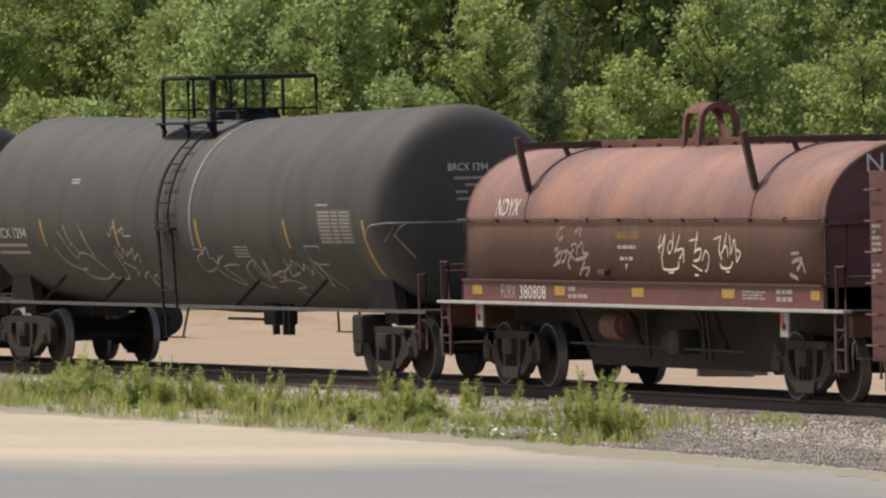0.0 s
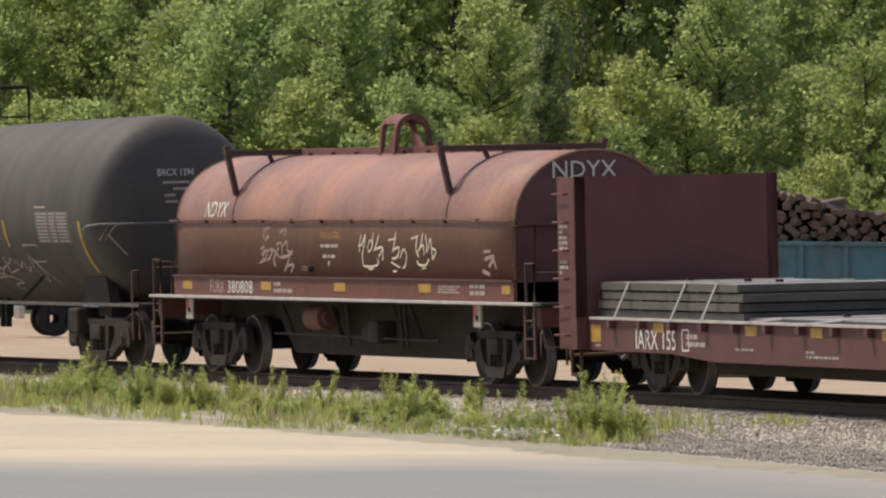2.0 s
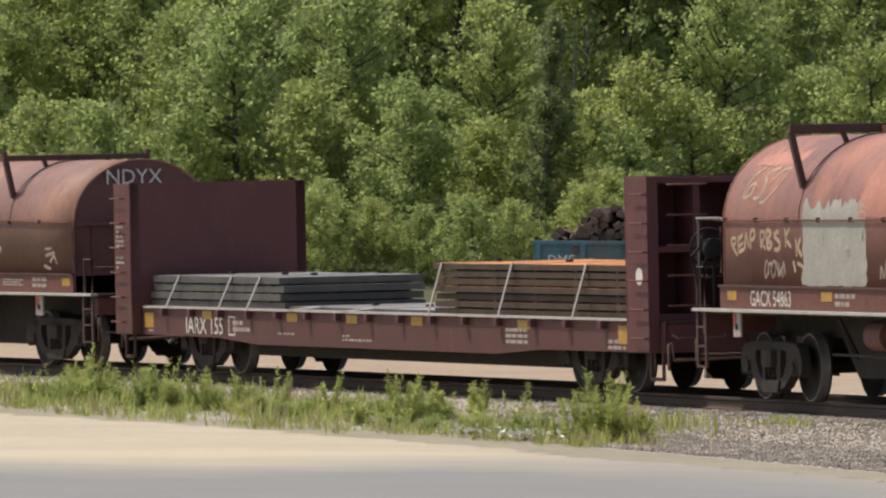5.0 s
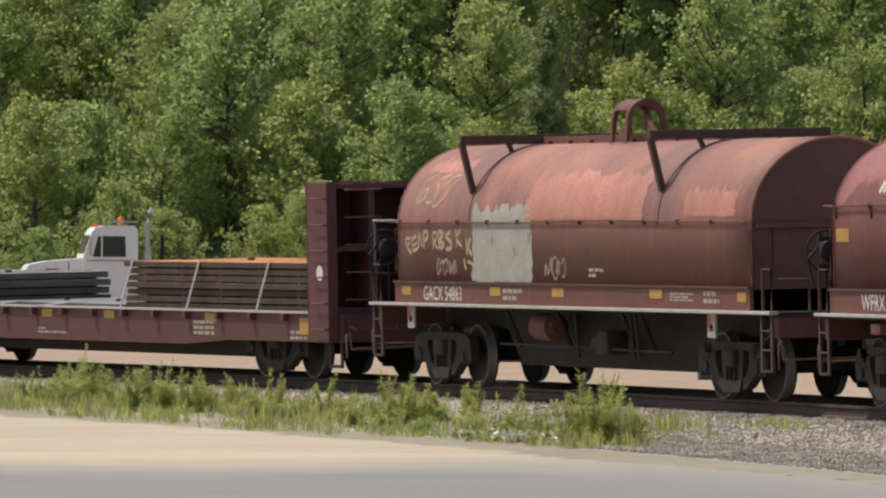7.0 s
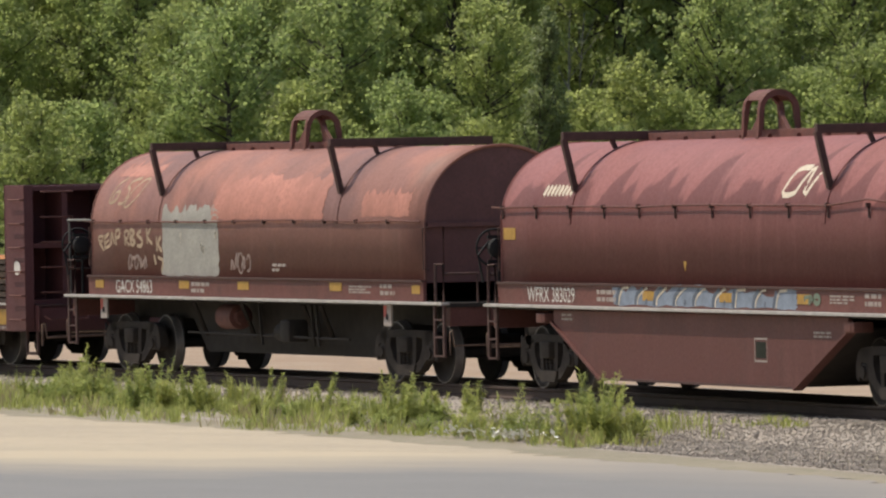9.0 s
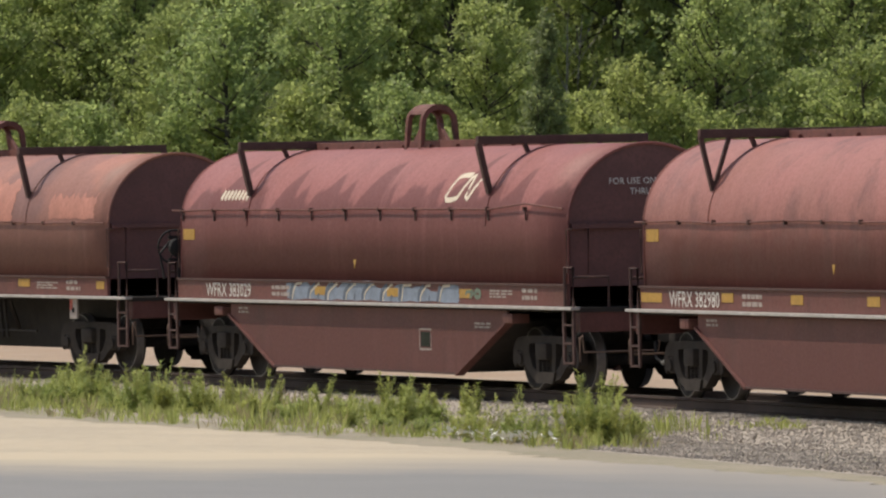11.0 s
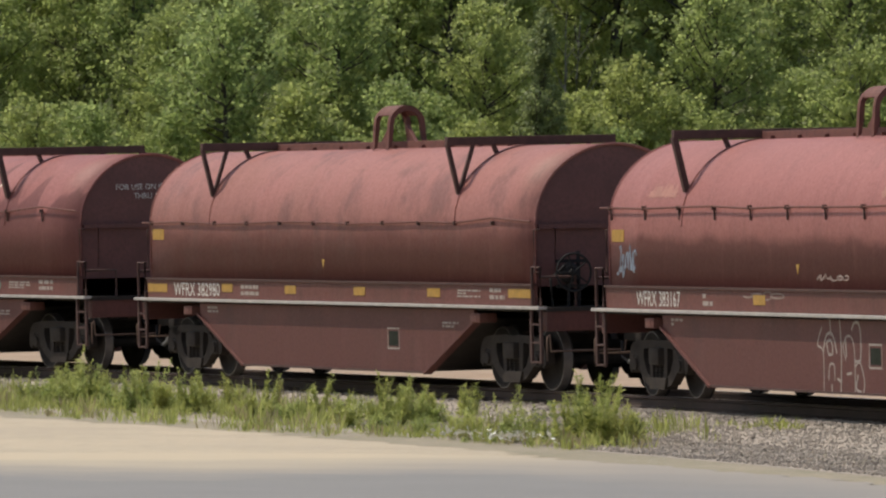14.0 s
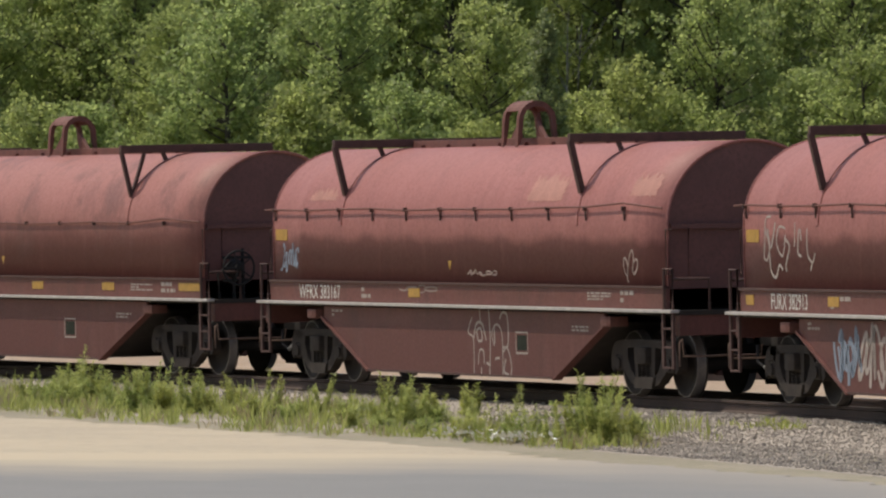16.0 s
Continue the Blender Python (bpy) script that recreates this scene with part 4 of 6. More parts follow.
def flat_car(name, label, centre):
    car = thing(name, label, "railway car", "train")
    h = 10.85
    part("deck", Shape().box(-h, h, -1.33, 1.33, 0.985, 1.045), DARKBAR, car)
    for q in (-1, 1):
        s = Shape().prism([(-h, 1.03), (h, 1.03), (h, 0.60), (6.5, 0.585), (4.8, 0.50), (-4.8, 0.50), (-6.5, 0.585), (-h, 0.60)], min(q * 1.29, q * 1.35), max(q * 1.29, q * 1.35))
        sill = part("side_sill", s, FLAT_RED, car)
        part("deck_edge", Shape().box(-h + 1.1, h - 1.1, min(q * 1.27, q * 1.41), max(q * 1.27, q * 1.41), 1.03, 1.062), WORN, car, "bare worn deck edge")
        for k in range(15):
            x = h - 2.0 - k * 1.26
            p = Shape().box(x - 0.06, x + 0.06, min(q * 1.35, q * 1.45), max(q * 1.35, q * 1.45), 0.91, 1.03, 0.01)
            part("stake_pocket", p, FLAT_RED, sill)
    part("centre_sill", Shape().prism([(-9.6, 1.0), (9.6, 1.0), (9.6, 0.72), (6.6, 0.70), (6.2, 0.30), (-6.2, 0.30), (-6.6, 0.70), (-9.6, 0.72)], -0.78, 0.78), DARK, car)
    for q in (-1, 1):
        b0, b1 = sorted((q * (h - 0.14), q * (h - 0.90)))
        # bulkhead: sheet on the load side, end posts and ribs outside
        xi = q * (h - 0.90)
        sh = Shape().box(min(xi, xi + q * 0.05), max(xi, xi + q * 0.05), -1.53, 1.53, 1.06, 3.05)
        part("bulkhead_sheet", sh, FLAT_RED, car, "maroon steel bulkhead sheet")
        for side in (-1, 1):
            y = side * 1.53
            part("corner_post", Shape().box(b0, b1, min(y, y - side * 0.17), max(y, y - side * 0.17), 0.60, 3.045, 0.006), FLAT_RED, car)
            for k in range(6):
                z = 0.80 + 0.40 * k
                grab(car, [(q * (h - 0.14), y, z), (q * (h - 0.14), y + side * 0.07, z), (q * (h - 0.62), y + side * 0.07, z), (q * (h - 0.62), y, z)], 0.014)
        for y in (-0.95, -0.1, 0.75):
            part("bulkhead_rib", Shape().box(b0 + 0.05, b1 - 0.05, y - 0.05, y + 0.05, 1.02, 3.02), FLAT_RED, car)
        for z in (1.08, 2.02, 2.98):
            part("cross_rib", Shape().box(b0 + 0.03, b1 - 0.03, -1.48, 1.48, z - 0.03, z + 0.05), FLAT_RED, car)
        for k in range(5):
            z = 1.25 + 0.42 * k
            grab(car, [(q * (h - 0.10), 1.24, z), (q * (h - 0.06), 1.2, z), (q * (h - 0.06), 0.68, z), (q * (h - 0.10), 0.64, z)], 0.015)
        part("end_sill", Shape().box(min(q * h, q * (h - 0.2)), max(q * h, q * (h - 0.2)), -1.33, 1.33, 0.60, 1.02), FLAT_RED, car)
        grab(car, [(q * (h + 0.02), 1.25, 0.85), (q * (h + 0.12), 1.2, 0.80), (q * (h + 0.12), 0.5, 0.80), (q * (h + 0.02), 0.45, 0.85)], 0.016)
        for side in (-1, 1):
            st = Shape().bar((q * (h - 0.1), side * 1.33, 0.6), (q * (h - 0.1), side * 1.33, 0.22), 0.04).bar((q * (h - 0.5), side * 1.33, 0.6), (q * (h - 0.5), side * 1.33, 0.22), 0.04).bar((q * (h - 0.1), side * 1.33, 0.23), (q * (h - 0.5), side * 1.33, 0.23), 0.05)
            part("sill_step", st, DARKBAR, car)
        coupler(car, q * h, q)
        grab(car, [(q * (h + 0.1), 1.34, 0.36), (q * (h + 0.1), 1.34, 0.72), (q * (h + 0.12), 1.30, 0.74), (q * (h + 0.14), 1.28, 0.50), (q * (h + 0.2), 0.1, 0.52)], 0.024, LEVER, "uncoupling_lever")
    brake_wheel(car, h + 0.22, 0.95, 2.0, 1)
    for x in (7.75, -7.75):
        rail_truck(car, x)
    CARS.append((car, centre, 7.75))
    return car


# ---- the ground ----
def hill(x, y):
    """Height of the land: flat by the track, a gentle yard behind it, a wooded slope beyond."""
    d = y - 238 + 0.10 * x
    z = -0.45
    if d > 0:
        z += 0.22 * d if d < 130 else 28.6 + 0.02 * (d - 130)
    return z + 0.35 * noise.noise((x * 0.05, y * 0.05, 0)) * (1 if d > 0 else 0.0)


def spaced(parts):
    out = []
    for a, b, n in parts:
        out += [a + (b - a) * k / n for k in range(n)]
    return out + [parts[-1][1]]


def ground_sheet():
    xs = spaced([(-3500, -300, 12), (-300, -60, 16), (-60, 60, 60), (60, 300, 16), (300, 3500, 12)])
    ys = spaced([(-900, -60, 8), (-60, 230, 60), (230, 330, 50), (330, 700, 20), (700, 4500, 12)])
    v = [(x, y, hill(x, y)) for y in ys for x in xs]
    n = len(xs)
    f = [(j * n + i, j * n + i + 1, (j + 1) * n + i + 1, (j + 1) * n + i) for j in range(len(ys) - 1) for i in range(n - 1)]
    s = Shape().add(v, f)
    me = s.mesh("ground", (VERGE, SAND, FORESTFLOOR), True)
    for p in me.polygons:
        c = p.center
        far = c.y - (DIST - 2.35 * c.x + 0.0)
        p.material_index = 2 if c.y - 241 + 0.10 * c.x > 0 else (1 if far > 6 and c.y > 60 else 0)
    tagged(new("ground", me), "sandy railway yard ground rising to a wooded slope", "ground", kind="structure")


ground_sheet()


def strip(name, prof, s0, s1, step, material, label, category, smooth=False):
    """A profile of (side, z) points swept along the track; side is towards the road."""
    n, k = len(prof), int((s1 - s0) / step)
    v = []
    for i in range(k + 1):
        for side, z in prof:
            p, _ = track(s0 + (s1 - s0) * i / k, side)
            v.append((p.x, p.y, z + lean(side)))
    f = [(i * n + j, i * n + j + 1, (i + 1) * n + j + 1, (i + 1) * n + j) for i in range(k) for j in range(n - 1)]
    me = Shape().add(v, f).mesh(name, material, smooth)
    return tagged(new(name, me), label, category, kind="structure")


strip("ballast", [(-4.2, -0.46), (-2.3, -0.26), (-1.5, -0.20), (0, -0.195), (1.5, -0.188), (2.1, -0.27), (3.1, -0.445), (6.2, -0.447)], -165, 170, 1.0, GRAVEL, "grey crushed stone ballast under the track", "ballast")


def outline_sheet(name, pts, z, material, label, category, rag=0.0, seed=1):
    """A flat sheet inside an outline, its edge a little ragged."""
    rnd = random.Random(seed)
    out = []
    n = len(pts)
    for i in range(n):
        a, b = Vector(pts[i]), Vector(pts[(i + 1) % n])
        k = max(1, int(min((b - a).length, 60) / 0.35))
        out += [(*(a + (b - a) * j / k + Vector((rnd.uniform(-rag, rag), rnd.uniform(-rag, rag)))), z) for j in range(k)]
    bm = bmesh.new()
    bmesh.ops.triangle_fill(bm, use_beauty=True, edges=[e for e in ring_edges(bm, out)])
    me = bpy.data.meshes.new(name)
    bm.to_mesh(me)
    bm.free()
    for p in me.polygons:
        if p.normal.z < 0:
            p.flip()
    me.materials.append(material)
    return tagged(new(name, me), label, category, kind="structure")


def ring_edges(bm, pts):
    vs = [bm.verts.new(p) for p in pts]
    return [bm.edges.new((vs[i], vs[(i + 1) % len(vs)])) for i in range(len(vs))]


outline_sheet("road_shoulder", [(-46, 60), (-40, 150), (-13.5, 139), (-6.9, 117.6), (-3.2, 109.3), (-0.15, 100.9), (0.9, 97.5), (2.0, 91), (3.6, 84), (6.5, 66), (8.5, 40), (-20, 30)], -0.4455, SHOULDER, "pale tan sand shoulder along the road", "sand", 0.25, 3)
outline_sheet("road", [(-75, 78), (-30, 90.5), (-12, 94.3), (-5.26, 95.6), (-2.6, 96.3), (0.02, 96.6), (1.4, 94.9), (2.7, 91.6), (4.5, 86.3), (7.6, 70), (9.8, 40), (8.5, -30), (-75, -30)], -0.441, ASPHALT, "worn grey asphalt road surface", "road", 0.22, 5)


def track_things():
    head = [(-0.036, 0.0), (-0.037, -0.035), (-0.010, -0.05), (-0.009, -0.14), (-0.07, -0.165), (-0.07, -0.175), (0.07, -0.175), (0.07, -0.165), (0.009, -0.14), (0.010, -0.05), (0.037, -0.035), (0.036, 0.0), (-0.036, 0.0)]
    for side in (0.755, -0.755):
        k, n, v, f = 300, len(head), [], []
        for i in range(k + 1):
            for a, z in head:
                p, _ = track(-160 + 325 * i / k, side + a)
                v.append((p.x, p.y, z + lean(side)))
        f = [(i * n + j, i * n + j + 1, (i + 1) * n + j + 1, (i + 1) * n + j) for i in range(k) for j in range(n - 1)]
        me = Shape().add(v, f).mesh("rail", (RAILSTEEL, RAILTOP), False)
        for p in me.polygons:
            if p.normal.z > 0.9 and p.center.z > lean(side) - 0.005:
                p.material_index = 1
        tagged(new("rail", me), "rusty steel rail with a polished head", "rail", "rails", "structure")
    me = Shape().box(-0.11, 0.11, -1.30, 1.30, -0.36, -0.178, 0.012).mesh("railroad_tie", TIEMAT)
    plate = Shape().box(-0.10, 0.10, -0.14, 0.14, -0.18, -0.168).mesh("tie_plate", RAILSTEEL)
    rnd = random.Random(8)
    rest = Shape()
    for i in range(560):
        s = -146 + 0.52 * i
        p, a = track(s)
        m = Matrix.Translation((p.x, p.y, rnd.uniform(0.008, 0.022))) @ Matrix.Rotation(a + rnd.uniform(-0.02, 0.02), 4, "Z") @ Matrix.Rotation(-CANT, 4, "X")
        if -30 < s < 16:
            t = tagged(new("railroad_tie", me), "weathered dark wooden track tie in ballast", "railroad tie", "track ties", "structure")
            t.matrix_world = m
            for side in (0.755, -0.755):
                q = part("tie_plate", plate, None, t)
                q.location = (0, side, 0)
        else:
            rest.add([m @ Vector((x, y, z)) for x in (-0.11, 0.11) for y in (-1.3, 1.3) for z in (-0.36, -0.178)], [(0, 1, 3, 2), (4, 6, 7, 5), (0, 4, 5, 1), (2, 3, 7, 6), (0, 2, 6, 4), (1, 5, 7, 3)])
    tagged(new("track_ties", rest.mesh("track_ties", TIEMAT)), "weathered dark wooden ties farther along the track", "railroad tie", kind="stuff")


track_things()


def scatter(name, count, material, label, category, seed, where, size):
    """Loose stones: small uneven lumps, joined."""
    rng = np.random.default_rng(seed)
    base = np.array([(1, 0, 0), (-1, 0, 0), (0, 1, 0), (0, -1, 0), (0, 0, 1), (0, 0, -1)], float)
    tri = np.array([(0, 2, 4), (2, 1, 4), (1, 3, 4), (3, 0, 4), (2, 0, 5), (1, 2, 5), (3, 1, 5), (0, 3, 5)])
    vs, fs = [], []
    for i in range(count):
        s, side, z = where(rng)
        p, _ = track(s, side)
        r = size * rng.uniform(0.5, 1.25)
        q = rng.normal(size=4)
        w, x, y, zz = q / np.linalg.norm(q)
        rot = np.array([[1 - 2 * (y * y + zz * zz), 2 * (x * y - w * zz), 2 * (x * zz + w * y)], [2 * (x * y + w * zz), 1 - 2 * (x * x + zz * zz), 2 * (y * zz - w * x)], [2 * (x * zz - w * y), 2 * (y * zz + w * x), 1 - 2 * (x * x + y * y)]])
        vs.append((base * rng.uniform(0.55, 1.1, (6, 1)) * r) @ rot.T + (p.x, p.y, z + r * 0.25))
        fs.append(tri + 6 * i)
    me = bpy.data.meshes.new(name)
    me.from_pydata(np.concatenate(vs).tolist(), [], np.concatenate(fs).tolist())
    me.materials.append(material)
    return tagged(new(name, me), label, category, kind="stuff")


def bed(side):
    pts = [(-4.2, -0.46), (-2.3, -0.26), (-1.5, -0.20), (0, -0.195), (1.5, -0.188), (2.1, -0.27), (3.1, -0.445), (9.0, -0.447)]
    return float(np.interp(side, [p[0] for p in pts], [p[1] for p in pts])) + lean(side)


def stone_place(rng):
    s = rng.uniform(-46, 24) if rng.random() < 0.4 else rng.uniform(-42, -8)
    side = abs(rng.normal(2.0, 1.0)) if s > -8 else 0.85 + 5.2 * rng.random() ** 1.2
    if side > 4.7 and -18.5 < s < -6:  # grass grows here
        side = 0.9 + 3.4 * rng.random()
    return s, side, bed(side)


scatter("ballast_stones", 42000, STONES, "loose grey and tan crushed ballast stones", "gravel", 4, stone_place, 0.026)


# ---- plants ----
def leaf_cloud(centres, radii, count, size, rng, droop=0.0):
    """Small four-cornered leaves scattered in clumps; numpy arrays of corners."""
    k = rng.choice(len(centres), count, p=radii ** 2 / (radii ** 2).sum())
    d = rng.normal(size=(count, 3))
    d /= np.linalg.norm(d, axis=1)[:, None]
    p = centres[k] + d * (radii[k] * rng.uniform(0.10, 1.25, count) ** 0.6)[:, None] * (1, 1, 0.8)
    a = rng.normal(size=(count, 3)) + (0, 0, -droop)
    a /= np.linalg.norm(a, axis=1)[:, None]
    up = rng.normal(size=(count, 3)) * 0.7 + d * 0.6 + (0, 0, 0.6)
    b = np.cross(a, up)
    b /= np.linalg.norm(b, axis=1)[:, None] + 1e-9
    L = (size * rng.uniform(0.6, 1.35, count))[:, None]
    return np.stack([p - a * L * 0.5, p + b * L * 0.34, p + a * L * 0.5, p - b * L * 0.34], 1)


def quads_mesh(name, corners, material):
    n = len(corners)
    me = bpy.data.meshes.new(name)
    me.vertices.add(4 * n)
    me.vertices.foreach_set("co", corners.reshape(-1).astype(np.float32))
    me.loops.add(4 * n)
    me.loops.foreach_set("vertex_index", np.arange(4 * n, dtype=np.int32))
    me.polygons.add(n)
    me.polygons.foreach_set("loop_start", np.arange(0, 4 * n, 4, dtype=np.int32))
    me.update(calc_edges=True)
    me.materials.append(material)
    return me


def tree(seed, h, spread, count, leaf, leafmat, low=0.12, conic=0.0):
    """A young broadleaf tree with trunk, limbs and a crown of leaf clumps; built once at the origin."""
    rng = np.random.default_rng(seed)
    t = thing("tree", "young broadleaf tree in full green leaf", "tree", "woods")
    wood = Shape()
    lean = rng.normal(0, 0.03, 2) * h
    axis_pts = [(lean[0] * q * q, lean[1] * q * q, h * 0.93 * q) for q in (0, 0.25, 0.5, 0.75, 1.0)]
    wood.tube(axis_pts, [0.022 * h * (1 - 0.85 * q) for q in (0, 0.25, 0.5, 0.75, 1.0)], 8)
    cs, rs = [], []
    for i in range(76):
        q = rng.uniform(low, 1.0) ** 0.85
        a = rng.uniform(0, 6.283)
        prof = (math.sin(math.pi * min(1, (q + 0.14) * 0.84)) ** 0.6) * (1 - conic) + conic * (1.02 - q)
        r = spread * prof * rng.uniform(0.35, 1.05)
        bend = np.array([lean[0] * q * q, lean[1] * q * q, 0])
        base = bend + (0, 0, h * max(q - 0.16, 0.03))
        tip = bend + (r * math.cos(a), r * math.sin(a), h * q)
        mid = (base + tip) / 2 + np.array([0, 0, -0.02 * h])
        if i % 2:
            wood.tube([tuple(base), tuple(mid), tuple(tip)], [0.005 * h, 0.0035 * h, 0.0012 * h], 5)
        for u in (0.45, 0.75, 1.0):
            cs.append(base + (tip - base) * u + rng.normal(0, 0.07 * spread, 3))
            rs.append(spread * rng.uniform(0.09, 0.21))
        cs.append(tip + (0, 0, spread * rng.uniform(0.1, 0.22)))  # leading shoot
        rs.append(spread * rng.uniform(0.05, 0.10))
    cs.append(np.array(axis_pts[-1]) + (0, 0, 0.02 * h))
    rs.append(spread * 0.18)
    part("trunk", wood, BARK, t, "", True)
    part("crown", quads_mesh("crown", leaf_cloud(np.array(cs), np.array(rs), count, leaf, rng, 0.4), leafmat), None, t)
    return t


def plant_woods():
    kinds = [tree(11, 5.5, 1.9, 10500, 0.125, LEAF, 0.02), tree(12, 6.5, 2.2, 11500, 0.13, LEAF, 0.02), tree(13, 3.2, 1.6, 7000, 0.11, LEAF, 0.0),
             tree(14, 9.0, 2.6, 10500, 0.165, LEAF, 0.04), tree(15, 7.5, 1.6, 9000, 0.13, LEAFDARK, 0.03, 0.7), tree(16, 12.0, 3.2, 9500, 0.21, LEAFDARK, 0.06),
             tree(17, 10.0, 2.8, 3500, 0.32, LEAF, 0.05)]
    rnd = random.Random(21)
    used = set()

    def put(k, x, y, s):
        z = hill(x, y) - 0.05
        m = Matrix.Translation((x, y, z)) @ Matrix.Rotation(rnd.uniform(0, 6.28), 4, "Z")
        if k not in used:
            used.add(k)
            t = kinds[k]
            t.matrix_basis = m
            t.scale = (1, 1, 1)
        else:
            t = copy_thing(kinds[k], m)
        t.scale = (s * rnd.uniform(0.92, 1.1), s * rnd.uniform(0.92, 1.1), s)

    # main trees of the wood's edge: kind, x, y, size
    for k, x, y, s in [(1, -6.7, 252, 1.12), (2, -9.9, 246, 0.95), (0, -12.6, 247, 1.0), (0, -8.6, 258, 1.1), (2, -3.6, 246, 0.9), (1, -3.2, 257, 1.15), (0, -1.2, 248, 1.0), (1, 1.3, 254, 1.05), (4, 2.9, 249, 0.95),
                       (2, 4.6, 246, 0.9), (0, 5.9, 250, 1.0), (1, 8.6, 254, 1.15), (2, 11.3, 245, 1.05), (0, 13.2, 250, 1.1), (2, 7.4, 245, 0.75), (2, -15, 245, 0.9), (1, -15.6, 252, 1.0), (2, 15.6, 246, 0.9), (1, 17, 253, 1.1)]:
        put(k, x, y, s)
    for i in range(16):  # a second, taller line of shrubs
        put(2, -17 + 34 * (i + rnd.uniform(0.1, 0.9)) / 16, 251 + rnd.uniform(-2.5, 3.0), rnd.uniform(1.0, 1.5))
    for i in range(20):  # low shrubs along the foot of the wood
        put(2, -17 + 34 * (i + rnd.uniform(0.1, 0.9)) / 20, 244.5 + rnd.uniform(-1.5, 2.0), rnd.uniform(0.55, 0.95))
    for y, kinds_in, n in [(256, (2, 0, 2), 13), (262, (1, 0, 1, 3), 17), (269, (1, 3, 0), 15), (278, (3, 1, 3, 4), 13), (289, (3, 5, 3), 12), (301, (5, 3, 5), 11), (314, (5, 5, 3), 10)]:
        for i in range(n):
            put(rnd.choice(kinds_in), -18 + 36 * (i + rnd.uniform(0.15, 0.85)) / n, y + rnd.uniform(-3.5, 3.5), rnd.uniform(0.9, 1.25))
    for i in range(40):  # the woods go on to both sides
        q = rnd.choice((-1, 1))
        put(6, q * rnd.uniform(20, 75), rnd.uniform(246, 315), rnd.uniform(0.85, 1.25))


plant_woods()


def bare_stem(x, y, h, seed):
    """A thin pale dead birch with a few bare twigs."""
    rnd = random.Random(seed)
    t = thing("dead_tree", "thin pale bare birch stem standing in the wood", "tree", "bare stems")
    t.location = (x, y, hill(x, y) - 0.05)
    a, b = rnd.uniform(-0.04, 0.04) * h, rnd.uniform(-0.03, 0.03) * h
    part("trunk", Shape().tube([(a * q * q + rnd.uniform(-0.04, 0.04), b * q, h * q) for q in (0, 0.2, 0.4, 0.6, 0.8, 1)], [0.045, 0.04, 0.032, 0.026, 0.018, 0.006], 7), BIRCH, t, "", True)
    for k in range(9):
        q = rnd.uniform(0.35, 0.95)
        d, w = rnd.uniform(0, 6.28), rnd.uniform(0.4, 1.0)
        p = Vector((a * q * q, b * q, h * q))
        part("twig", Shape().tube([p, p + Vector((math.cos(d) * w * 0.6, math.sin(d) * w * 0.6, w * 0.7)), p + Vector((math.cos(d) * w, math.sin(d) * w, w * 1.5))], [0.014, 0.010, 0.004], 5), BIRCH, t)


for x, y, h in [(4.0, 261.0, 5.7), (4.3, 260.0, 5.2), (13.2, 259.5, 4.2), (-10.2, 262.0, 4.6)]:
    bare_stem(x, y, h, int(x * 10) + 500)


def blades(name, spots, material, label, category, seed):
    """Tufts of narrow blades: spots of (s, side, height, spread, count)."""
    rng = np.random.default_rng(seed)
    out = []
    for s, side, h, w, n in spots:
        p, _ = track(s, side)
        r = np.abs(rng.normal(0, w, n))
        a = rng.uniform(0, 6.283, n)
        base = np.stack([p.x + r * np.cos(a), p.y + r * np.sin(a), np.full(n, bed(side) - 0.01)], 1)
        hh = h * rng.uniform(0.45, 1.1, n) * np.exp(-0.5 * (r / (w * 1.8)) ** 2)
        tip = base + np.stack([np.cos(a), np.sin(a), np.zeros(n)], 1) * (hh * rng.uniform(0.05, 0.45, n))[:, None] + rng.normal(0, 0.03, (n, 3)) + np.stack([np.zeros(n), np.zeros(n), hh], 1)
        b = rng.uniform(0, 6.283, n)
        wd = np.stack([np.cos(b), np.sin(b), np.zeros(n)], 1) * rng.uniform(0.006, 0.016, n)[:, None]
        mid = (base + tip) / 2 + np.stack([np.zeros(n), np.zeros(n), hh * 0.12], 1)
        out.append(np.stack([base, mid + wd, tip, mid - wd], 1))
    return tagged(new(name, quads_mesh(name, np.concatenate(out), material)), label, category, kind="stuff")


